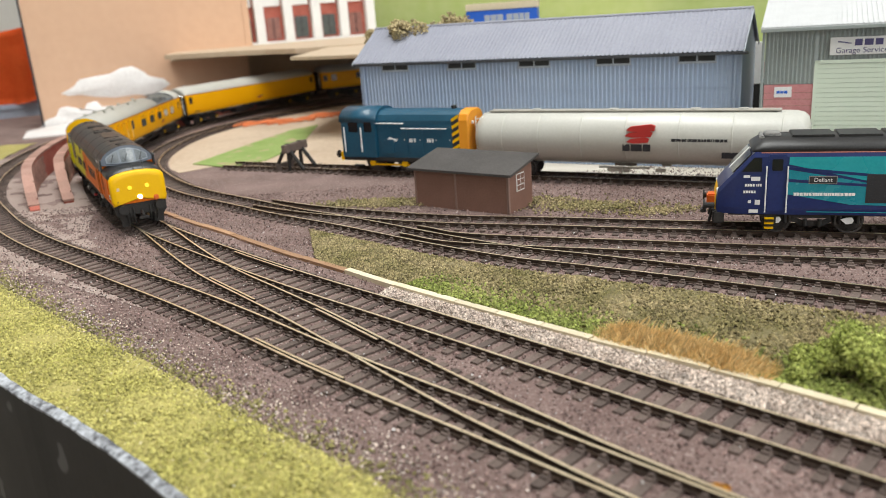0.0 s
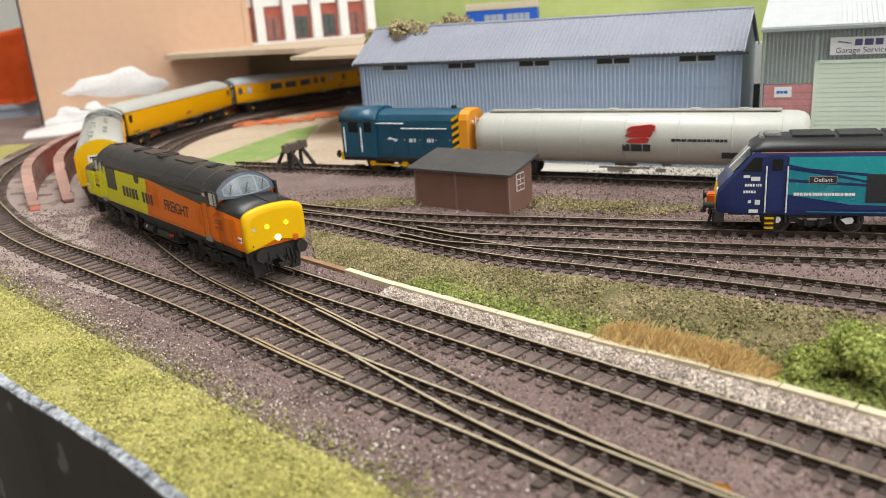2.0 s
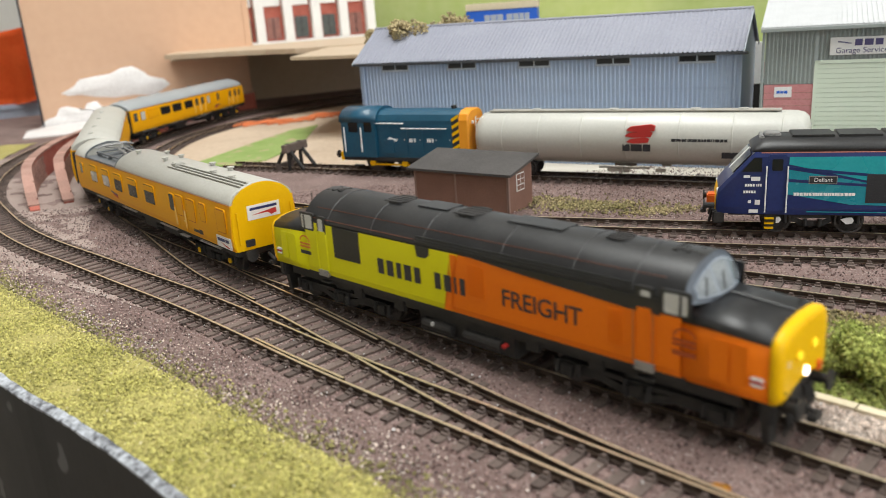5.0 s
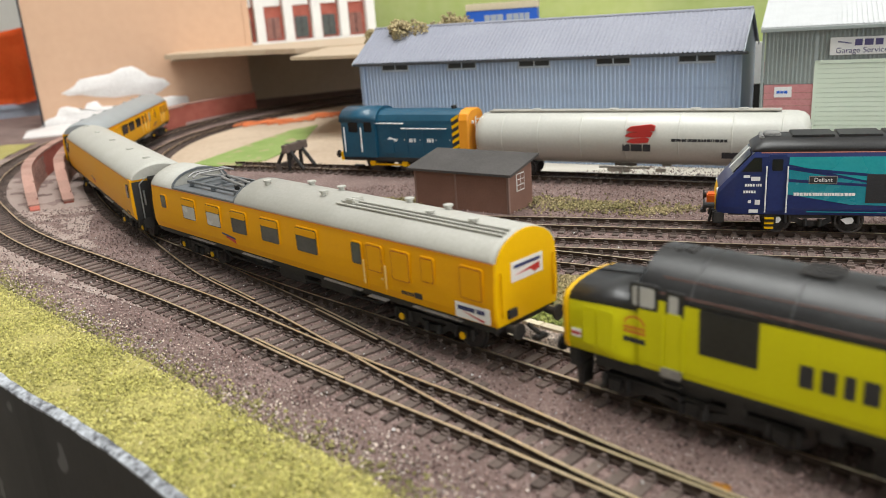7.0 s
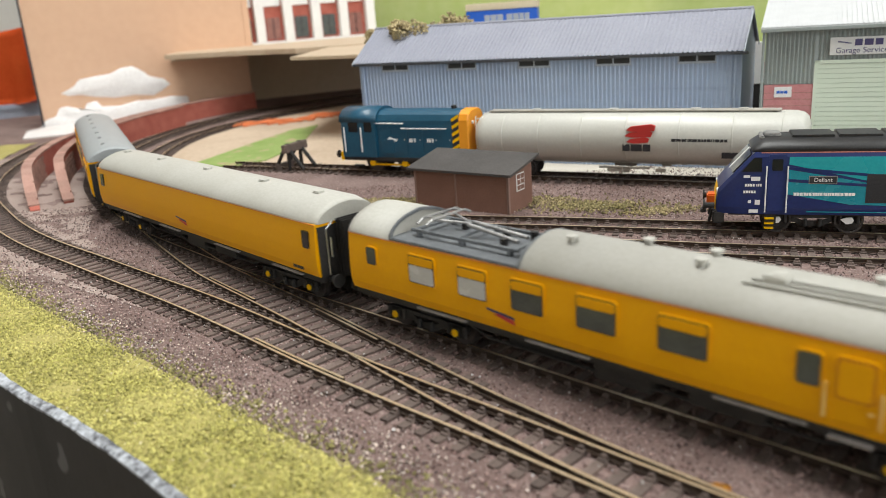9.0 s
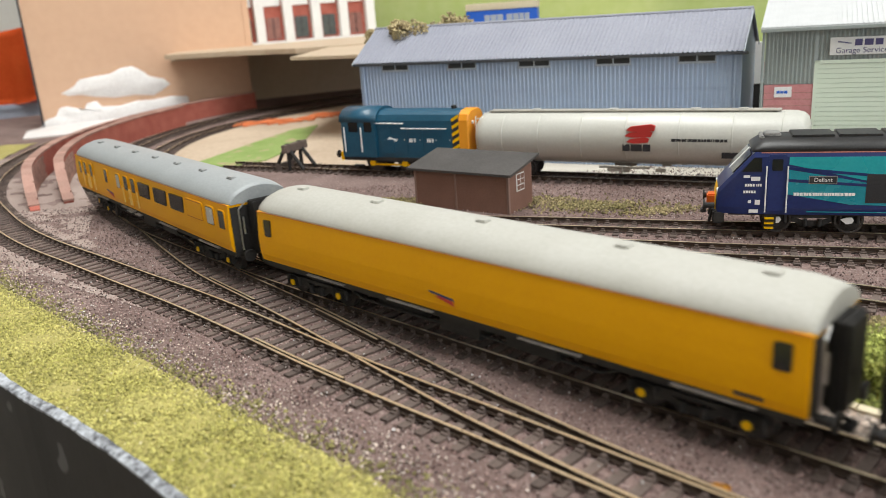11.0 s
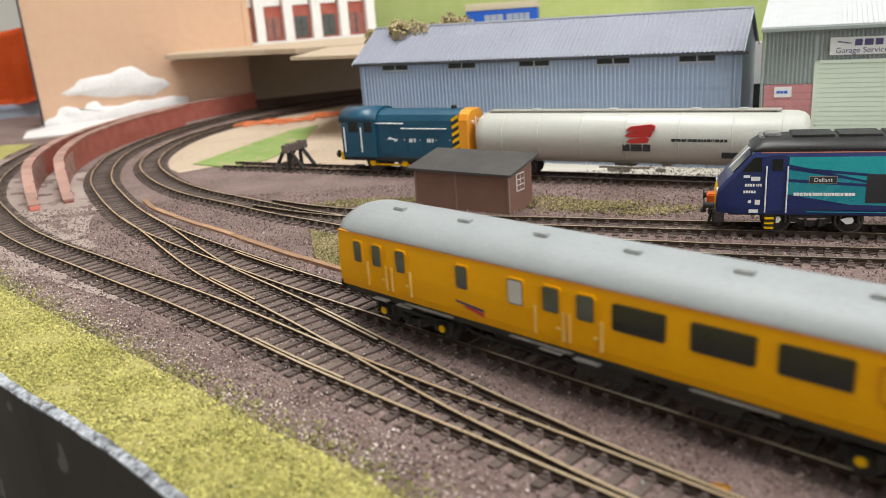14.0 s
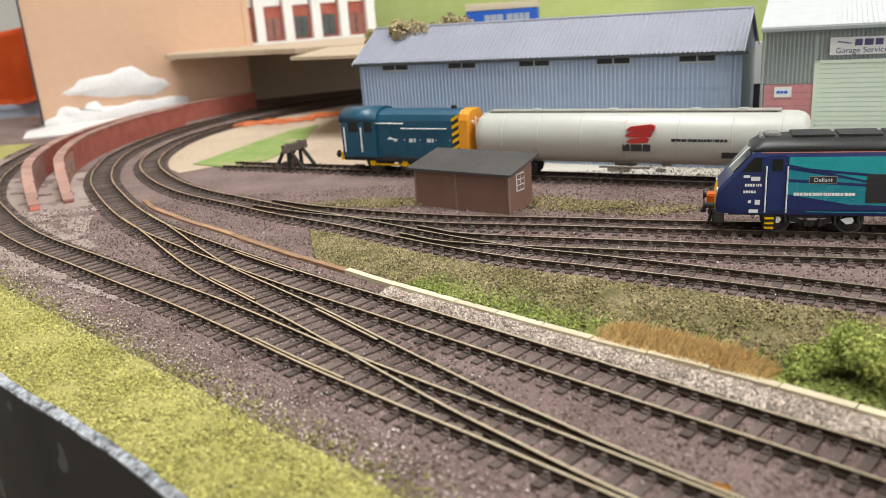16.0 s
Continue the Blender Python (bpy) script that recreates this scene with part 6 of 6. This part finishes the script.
# ---- the unfinished end of the layout ----
def scenery_end():
    # upright plywood end board with a shaded return
    c = thing("end_board", "tall bare plywood board closing the layout end", "plywood board")
    b = at(-565, 1167, 0, 26) @ Matrix.Scale(1.17, 4)
    c.matrix_world = b
    part("panel", B(-2, 0, -16, 262, 9, 330, 0.5), M_PLY, c)
    part("dark_edge", B(-4.5, -1.5, -16, -2.1, 9, 160), M_DARKPRINT, c, "dark board edge")
    bm = B(160, -14, 62.0, 290, 0.0, 66.5, 0.4)
    part("shelf_lip", bm, M_PLYPALE, c)
    # return wall beyond the corner
    part("return_panel", B(262.2, 0, 62, 271, 90, 330, 0.5), M_PLY, c)
    # plaster
    t = thing("plaster_patch", "patches of white plaster smeared on the board foot", "plaster")
    t.matrix_world = b
    rnd = random.Random(6)
    def blob(pts, th):
        bm = bmesh.new()
        n = len(pts)
        cx, cz = sum(p[0] for p in pts) / n, sum(p[1] for p in pts) / n
        mid = bm.verts.new((cx, -th, cz))
        inner = [bm.verts.new((cx + (p[0] - cx) * 0.7, -th * rnd.uniform(0.7, 1.1), cz + (p[1] - cz) * 0.7)) for p in pts]
        outer = [bm.verts.new((p[0], 0.3, p[1])) for p in pts]
        for i in range(n):
            j = (i + 1) % n
            f1, f2 = bm.faces.new((mid, inner[i], inner[j])), bm.faces.new((inner[i], outer[i], outer[j], inner[j]))
            f1.smooth = f2.smooth = True
        part("plaster", bm, M_PLASTER, t)
    blob([(22, 35), (38, 42), (46, 50), (60, 52), (84, 54), (98, 60), (113, 61), (124, 54), (132, 46), (150, 41), (157, 33), (146, 27), (134, 21), (110, 24), (85, 23), (60, 27), (44, 31), (30, 31)], 4)
    blob([(-8, -4), (0, 5), (12, 8), (18, 18), (26, 19), (33, 8), (44, 8), (50, 20), (62, 22), (68, 14), (90, 13), (112, 17), (130, 16), (154, 18), (176, 16), (178, -6), (120, -8), (60, -10), (-14, -12)], 8)
    bm = bmesh.new()
    v, f = [], []
    tagged(part("plaster_ground", PR([(-569, 1116), (-544, 1178), (-392, 1248), (-378, 1211), (-438, 1130), (-486, 1053), (-538, 1040)], "z", GROUND - 0.5, GROUND + 1.2), M_PLASTER), "white plaster spread on the ground", "plaster")
    # shelf over the running lines
    s = thing("upper_shelf", "pale plywood shelf carried over the curved tracks", "shelf")
    part("board", PR([(-377, 1164), (-223, 1111), (-175, 1072), (-38, 1076), (382, 1184), (400, 1480), (-300, 1440), (-392, 1330)], "z", 79, 85.5), M_PLYPALE, s)
    part("front_board", PR([(-150, 877), (-69, 828), (30, 793), (97, 1153), (-124, 1128)], "z", 81.0, 84.4), M_PLYPALE, s)
    part("post", B(-57, 884, GROUND, -37, 904, 81.5, 0.4), M_PLYPALE, s)
    part("post", B(-16, 925, GROUND, 2, 943, 81.5, 0.4), M_PLYPALE, s)
    bk = part("tunnel_back", PR([(-396, 1303), (-391, 1303), (-140, 1412), (426, 1500), (427, 1510), (-142, 1422)], "z", GROUND, 79), M_PLYPALE)
    tagged(bk, "pale plywood panel behind the covered tracks", "panel")
    # brick-card parapets round the curve
    for name, off, a, b_, h, mtl, label in (("brick_parapet", 27, (-272, 625), (-308, 1058), 24, M_PINKBRICK, "dusty red brick-card retaining wall beside the main line"),
                                             ("brick_parapet", 52, (-268, 618), (-226, 1189), 22, M_PINKBRICK, "dusty red brick-card outer wall of the curve")):
        s1, s0 = WAY_A.near(*a)[0], WAY_A.near(*b_)[0]
        w_ = thing(name, label, "brick wall")
        prev = None
        bm = bmesh.new()
        for s_ in np.arange(s0, s1, 7.0):
            k = min((s1 - s_) / 70.0, 1.0)
            top = GROUND + 1 + h * k
            p, q = WAY_A.side(s_, -off), WAY_A.side(s_, -off - 7)
            cur = [bm.verts.new((*p, GROUND - 0.5)), bm.verts.new((*p, top)), bm.verts.new((*q, top)), bm.verts.new((*q, GROUND - 0.5))]
            if prev:
                for i in range(4):
                    bm.faces.new((prev[i], prev[(i + 1) % 4], cur[(i + 1) % 4], cur[i]))
            else:
                bm.faces.new(cur)
            prev = cur
        bm.faces.new(prev[::-1])
        part("wall_body", bm, M_REDBRICK, w_)
        # courses standing proud of the face, and coping stones
        for s_ in np.arange(s0, s1 - 10, 10.05):
            k = min((s1 - s_) / 70.0, 1.0)
            top = GROUND + 1 + h * k
            bm = bmesh.new()
            corner = [WAY_A.side(s_, -off + 0.6), WAY_A.side(s_ + 10, -off + 0.6), WAY_A.side(s_ + 10, -off - 7.6), WAY_A.side(s_, -off - 7.6)]
            t1 = GROUND + 1 + h * min((s1 - s_ - 10) / 70.0, 1.0)
            lo = [bm.verts.new((*q, z_ - 0.4)) for q, z_ in zip(corner, (top, t1, t1, top))]
            hi = [bm.verts.new((*q, z_ + 1.2)) for q, z_ in zip(corner, (top, t1, t1, top))]
            bm.faces.new(lo), bm.faces.new(hi[::-1])
            for i in range(4):
                bm.faces.new((lo[i], lo[(i + 1) % 4], hi[(i + 1) % 4], hi[i]))
            part("coping", bm, mtl, w_)
        for r in range(5):
            for s_ in np.arange(s1 - 150, s1 - 12, 7.0):
                k = min((s1 - s_) / 70.0, 1.0)
                top = GROUND + 1 + h * k
                z = GROUND + 0.4 + r * 4.2
                if z + 3.8 > top:
                    continue
                o = 3.5 if r % 2 else 0
                pts = [WAY_A.side(s_ + o, -off + 0.45), WAY_A.side(s_ + o + 6.4, -off + 0.45), WAY_A.side(s_ + o + 6.4, -off - 0.4), WAY_A.side(s_ + o, -off - 0.4)]
                part("brick", PR(pts, "z", z, z + 3.7), mtl, w_)
    # office block with white columns on the shelf
    o = thing("office_block", "red brick office model with tall white columns", "office building", at(-322, 1312, 85.5, 22))
    part("wall", B(0, 12, 0, 250, 74, 180), M_REDBRICK, o)
    part("plinth", B(-6, -4, 0, 256, 74, 3, 0.3), M_WHITE, o)
    for k in range(6):
        part("column", B(2 + k * 47, -4, 3, 17 + k * 47, 11, 170, 1.0), M_WHITE, o, "white column")
    for k in range(5):
        x = 19 + k * 47
        part("spandrel", B(x, 9, 58, x + 28, 11.9, 72, 0.4), M_WHITE, o, "white panel between the storeys")
        for z, h_, mt in ((6, 34, (M_WINDOW, M_REDLOBBY)[k % 3 == 1]), (78, 40, M_PALEGLASS)):
            win = part("window", B(x + 3, 10.2, z, x + 25, 11.9, z + h_), mt, o)
            part("mullion", B(x + 13.2, 9.6, z, x + 14.8, 10.1, z + h_), M_WHITE if z > 50 else M_UNDER, win)
    # stock and scrub seen over the warehouse
    v = thing("blue_container", "bright blue container with a pale roof", "container", at(39, 809, 85.5, -12) @ Matrix.Scale(1.12, 4))
    part("body", B(0, 0, 0, 62, 25, 30, 0.5), M_BLUE, v)
    part("top", B(-0.5, -0.5, 30, 62.5, 25.5, 36, 0.5), M_KERB, v, "cream roof")
    lettering(v, (5, 5, 5, -2, 5, 5, 4, 4), 16, 20, 6, -0.1, M_TRIMGREY, "lettering", 0.6)


def clump_verts(rnd, n, place, size, flat=1.0):
    """Many small irregular lumps (octahedra)."""
    V, F = [], []
    for _ in range(n):
        x, y, z, k = place(rnd)
        r = size * rnd.uniform(0.6, 1.35) * k
        b = len(V)
        a = rnd.uniform(0, 6.28)
        ca, sa = math.cos(a), math.sin(a)
        rx, ry, rz = r * rnd.uniform(0.6, 1.2), r * rnd.uniform(0.6, 1.2), r * flat * rnd.uniform(0.6, 1.1)
        tx, ty = rnd.uniform(-0.4, 0.4) * r, rnd.uniform(-0.4, 0.4) * r
        V += [(x + rx * ca, y + rx * sa, z + tx), (x - ry * sa, y + ry * ca, z + ty), (x - rx * ca, y - rx * sa, z - tx), (x + ry * sa, y - ry * ca, z - ty), (x + tx, y + ty, z + rz), (x - tx, y - ty, z - rz)]
        F += [(b, b + 1, b + 4), (b + 1, b + 2, b + 4), (b + 2, b + 3, b + 4), (b + 3, b, b + 4), (b + 1, b, b + 5), (b + 2, b + 1, b + 5), (b + 3, b + 2, b + 5), (b, b + 3, b + 5)]
    return V, F


M_STRAY = mat("olive_flock", (0.20, 0.18, 0.07), (0.36, 0.32, 0.13), 1.0, scale=40, fine=900, jitter=0.5)


def scatter():
    rnd = random.Random(11)

    def between(a, b, sa, sb, z, pow_=1.0):
        def f(r):
            t, u = r.random(), r.random() ** pow_
            p, q = a.at(sa[0] + (sa[1] - sa[0]) * t), b.at(sb[0] + (sb[1] - sb[0]) * t)
            x, y = p[0] + (q[0] - p[0]) * u, p[1] + (q[1] - p[1]) * u
            return x, y, z + 1.2 * math.sin(math.pi * u) + r.uniform(-0.4, 0.3), 1.0
        return f
    v, f = clump_verts(rnd, 26000, between(EDGE, TURF, reach(EDGE, (-326, 441), (1, 113)), reach(TURF, (-336, 509), (57, 114)), GROUND + 0.5), 0.75)
    tagged(soup("turf_flock", v, f, M_TUFT), "clumps of yellow-green flock grass", "grass", "", "stuff")
    def stray(r):
        x, y = TURF.side(r.uniform(*reach(TURF, (-418, 648), (29, 141))), r.gauss(0, 5.5))
        return x, y, GROUND + 0.5 + r.uniform(-0.3, 0.4), 1.0
    v, f = clump_verts(rnd, 6000, stray, 0.7)
    tagged(soup("stray_flock", v, f, M_STRAY), "olive flock thinning out into the ballast", "grass", "", "stuff")
    v, f = clump_verts(rnd, 16000, between(KERB, Path([WAY_A.side(s, 11) for s in np.arange(*reach(WAY_A, (-41, 344), (190, 110)), 20.0)]), reach(KERB, (-25, 364), (192, 153)), (0, 320), GROUND + 0.5), 0.62)
    tagged(soup("shoulder_stones", v, f, M_PALESTONE), "loose pale grey stones of the track shoulder", "gravel", "", "stuff")

    def ballast(r):
        while True:
            x, y = r.uniform(-330, 300), 160 + 440 * r.random() ** 1.3
            s, _ = TURF.near(x, y)
            h = TURF.heading(s)
            ex, ey = TURF.at(s)
            inside = (x - ex) * -math.sin(h) + (y - ey) * math.cos(h)
            if inside > -16 * r.random() ** 2:
                return x, y, GROUND + 0.42 + r.uniform(-0.3, 0.3), 1.0
    v, f = clump_verts(rnd, 60000, ballast, 0.5)
    tagged(soup("ballast_stones", v, f, M_STONE), "loose brown ballast stones over the trackbed", "ballast", "", "stuff")

    def edge_stones(r):
        s = r.uniform(*reach(TURF, (-418, 648), (29, 141)))
        x, y = TURF.side(s, r.gauss(5, 9))
        return x, y, GROUND + 0.3 + r.uniform(-0.2, 0.3), 1.0
    v, f = clump_verts(rnd, 6500, edge_stones, 0.5)
    tagged(soup("verge_stones", v, f, M_PALESTONE), "pale stones scattered along the grass edge", "gravel", "", "stuff")
    def flecks(r):
        x, y = r.uniform(-230, 180), 170 + 330 * r.random()
        s, _ = EDGE.near(x, y)
        h = EDGE.heading(s)
        ex, ey = EDGE.at(s)
        return (x, y, GROUND + 0.75 + r.uniform(0, 0.5), r.uniform(0.5, 1.2)) if (x - ex) * -math.sin(h) + (y - ey) * math.cos(h) > 3 else flecks(r)
    v, f = clump_verts(rnd, 1000, flecks, 0.36)
    tagged(soup("pale_flecks", v, f, M_WHITE), "tiny white flecks scattered over the ground", "grit", "", "stuff")
    fb = Path([WAY_B.side(s, -19) for s in np.arange(*reach(WAY_B, (-72, 496), (285, 231)), 20.0)])
    v, f = clump_verts(rnd, 26000, between(KERB, fb, reach(KERB, (-70, 413), (228, 116)), (0, fb.length), GROUND + 0.9), 0.85)
    tagged(soup("scrub", v, f, M_SCRUB), "low olive and brown scrub on the bank", "scrub", "", "stuff")

    def green(r):
        t, u = r.random(), abs(r.gauss(0.0, 0.33))
        p, q = KERB.at(60 + 260 + 210 * t), None
        s = 0
        sk = reach(KERB, (-20, 361), (145, 200))
        p = KERB.at(sk[0] + (sk[1] - sk[0]) * t)
        q = KERB.side(sk[0] + (sk[1] - sk[0]) * t, 30)
        return p[0] + (q[0] - p[0]) * u + 1.5, p[1] + (q[1] - p[1]) * u + 1.5, GROUND + 1.6 + r.uniform(-0.8, 1.2), 1.0
    v, f = clump_verts(rnd, 6000, green, 0.9)
    tagged(soup("green_scrub", v, f, M_SCRUBG), "dark green scrub along the kerb", "scrub", "", "stuff")

    def far_tufts(r):
        x, y = r.choice(((-26, 539), (-42, 546), (62, 519), (87, 500), (103, 491), (134, 474), (-62, 551)))
        return x + r.gauss(0, 14), y + r.gauss(0, 5) - 4, GROUND + 0.6 + r.uniform(-0.3, 1.2), 1.0
    v, f = clump_verts(rnd, 3500, far_tufts, 0.9)
    tagged(soup("yard_weeds", v, f, M_SCRUB), "low dead weeds round the hut", "weeds", "", "stuff")
    # dry grass tuft strip
    V, F = [], []
    s0, s1 = reach(KERB, (55, 285), (105, 239))
    for _ in range(9000):
        t = rnd.random()
        u = max(0.8, rnd.gauss(8.0, 3.8)) * (1 - 0.2 * t)
        x, y = KERB.side(s0 + (s1 - s0) * t, u)
        h = rnd.uniform(3.5, 8.5) * (0.5 + min(1, t * 5) * 0.5) * (0.55 + 0.45 * min(1, (1 - t) * 6))
        a = rnd.uniform(0, 6.28)
        w_ = 0.11
        lx, ly = rnd.gauss(1.0, 1.9), rnd.gauss(-0.6, 1.9)
        b = len(V)
        V += [(x - w_ * math.cos(a), y - w_ * math.sin(a), GROUND), (x + w_ * math.cos(a), y + w_ * math.sin(a), GROUND), (x + lx * 0.4 + w_ * 0.7 * math.cos(a), y + ly * 0.4 + w_ * 0.7 * math.sin(a), GROUND + h * 0.6), (x + lx, y + ly, GROUND + h)]
        F += [(b, b + 1, b + 2), (b, b + 2, b + 3)]
    tagged(soup("dry_grass_strip", V, F, M_STRAW), "strip of golden dry static grass by the kerb", "dry grass", "", "stuff")


def bush(x, y, r, h, seed, label):
    c = thing("bush", label, "bush", at(x, y, GROUND), "foliage bushes")
    rnd = random.Random(seed)
    lobes = [(rnd.uniform(-0.75, 0.75) * r, rnd.uniform(-0.55, 0.6) * r, rnd.uniform(0.1, 0.75) * h, rnd.uniform(0.14, 0.34) * r) for _ in range(22)]

    def place(q):
        lx, ly, lz, lr = q.choice(lobes)
        while True:
            d = Vector((q.gauss(0, 1), q.gauss(0, 1), q.gauss(0, 1))).normalized() * lr * q.uniform(0.3, 1.3)
            if lz + d.z > -0.5:
                return lx + d.x, ly + d.y, lz + d.z * 0.9, 1.0
    v, f = clump_verts(rnd, 11000, place, 0.5)
    soup("foliage", v, f, M_BUSH, c)
    bm = bmesh.new()
    for lx, ly, lz, lr in lobes[:5]:
        rod(bm, (0, 0, -0.5), (lx, ly, lz), 0.5, 6, 0.2)
    part("stem", bm, M_SLEEPER, c)


def dry_tree(x, y, z, r, seed):
    c = thing("dry_tree", "straw-coloured model tree with bare crown", "tree", at(x, y, z), "dry trees")
    rnd = random.Random(seed)
    lobes = [(rnd.uniform(-0.7, 0.7) * r, rnd.uniform(-0.4, 0.4) * r, rnd.uniform(0.5, 1.1) * r, rnd.uniform(0.3, 0.5) * r) for _ in range(8)]

    def place(q):
        lx, ly, lz, lr = q.choice(lobes)
        d = Vector((q.gauss(0, 1), q.gauss(0, 1), q.gauss(0, 1))).normalized() * lr * q.uniform(0.6, 1.1)
        return lx + d.x, ly + d.y, max(lz + d.z, 0), 1.0
    v, f = clump_verts(rnd, 1500, place, 1.4)
    soup("crown", v, f, M_DRYTREE, c)
    bm = rod(bmesh.new(), (0, 0, 0), (0, 0, r * 0.7), 1.6, 8, 0.8)
    for lx, ly, lz, lr in lobes[:5]:
        rod(bm, (0, 0, r * 0.3), (lx, ly, lz), 0.9, 6, 0.3)
    part("trunk", bm, M_SLEEPER, c)


def backscene():
    hill = bmesh.new()
    pts = [(-150 + k * 60, 150 + 26 * math.sin(k * 0.7) + 8 * math.sin(k * 2.1)) for k in range(22)]
    prism(hill, [(-150, -16)] + pts + [(1110, -16)], "y", 0, 3)
    ob = part("backdrop", hill, M_FIELD)
    ob.matrix_world = at(-80, 1560, 0, -14) @ Matrix.Scale(1.3, 4)
    tagged(ob, "printed backscene of green fields", "backscene", "", "structure")
    sky = B(-160, 3.5, -16, 1110, 9, 420)
    ob = part("backdrop_sky", sky, M_SKY)
    ob.matrix_world = at(-80, 1560, 0, -14) @ Matrix.Scale(1.3, 4)
    tagged(ob, "printed pale cloudy sky backscene", "backscene", "", "structure")


def side_clutter():
    c = thing("orange_cloth", "bright orange cloth draped over a grey crate", "cloth")
    c.matrix_world = at(-750, 1308, -23, 26) @ Matrix.Scale(1.17, 4)
    bm = bmesh.new()
    nx, nz = 18, 11
    g = [[bm.verts.new((-60 + i * 12, -14 * noise.noise(Vector((i * 0.4, k * 0.25, 4))) - 4 * math.sin(i * 1.3), 40 + k * 10 + 6 * math.sin(i * 0.5))) for i in range(nx)] for k in range(nz)]
    for k in range(nz - 1):
        for i in range(nx - 1):
            f = bm.faces.new((g[k][i], g[k][i + 1], g[k + 1][i + 1], g[k + 1][i]))
            f.smooth = True
    bmesh.ops.solidify(bm, geom=bm.faces[:], thickness=3)
    part("drape", bm, M_CLOTH, c)
    t = thing("grey_crate", "blue-grey plastic storage crate", "crate", at(-749, 1302, -91, 26) @ Matrix.Scale(1.17, 4))
    part("body", B(-70, 8, 0, 150, 120, 95, 4), M_GREYCLOTH, t)
    part("rim", B(-73, 5, 85, 153, 123, 93, 2), M_GREYCLOTH, t)


def lamps():
    for x, y, sx, sy in ((-300, 300, 1240, 2040), (1600, -600, 640, 2040)):
        c = thing("ceiling_lamp", "white ceiling light panel", "ceiling light", at(x, y, 1990), "ceiling lights")
        part("frame", B(-sx / 2, -sy / 2, 0, sx / 2, sy / 2, 10, 2), M_WHITE, c)


def bits():
    c = thing("fallen_leaf", "small curled orange and yellow leaf between tracks", "leaf", at(69.8, 182, GROUND))
    bm = bmesh.new()
    g = [[bm.verts.new((-3 + i * 1.0, (j - 1.5) * 1.5 * math.sin((i + 0.6) / 7 * 3.0), 0.8 + 0.9 * abs(j - 1.5) + 0.35 * math.sin(i))) for i in range(7)] for j in range(4)]
    for j in range(3):
        for i in range(6):
            bm.faces.new((g[j][i], g[j][i + 1], g[j + 1][i + 1], g[j + 1][i]))
    bmesh.ops.solidify(bm, geom=bm.faces[:], thickness=0.2)
    part("blade", bm, M_LEAF, c)


room()
stand()
ground()
orange_net()
kerb_line()
tracks()
warehouse(at(-62, 724.7, 0, -28.3))
garage(at(228.5, 548.6, 0, -25.7))
yard_gap()
hut(at(-15.9, 529.8, 0, -36.3))
buffer_stop(at(-125, 694, 0, -27.6))
shunter(at(-19.2, 638.8, 0, -27.6))
tank_wagon(at(138.6, 556, 0, -27.6))
class68(at(280, 380.4, 0, 161.5))
class37(111)
coach("yellow test coach with roof well and folded collector", 258 + 131, M_COACHROOF, "pantograph")
coach("plain-sided yellow test coach with pale roof", 540 + 127.5, M_COACHROOF, "blank", 127.5)
coach("yellow brake coach with grey roof and dark windows", 816 + 131, M_MIDROOF, "brake")
scenery_end()
side_clutter()
backscene()
lamps()
bits()
bush(148, 236, 22, 21, 1, "bright green foliage bush beside the kerb")
bush(124, 245, 12, 12, 2, "small bright green foliage bush by the dry grass")
bush(181, 230, 24, 25, 3, "bright green foliage bush beside the kerb")
dry_tree(30 + -42, 744, 85.5, 22, 1)
dry_tree(30 + -7, 759, 85.5, 24, 2)
dry_tree(30 + -78, 785, 85.5, 16, 3)
scatter()
sleepers()
motions()
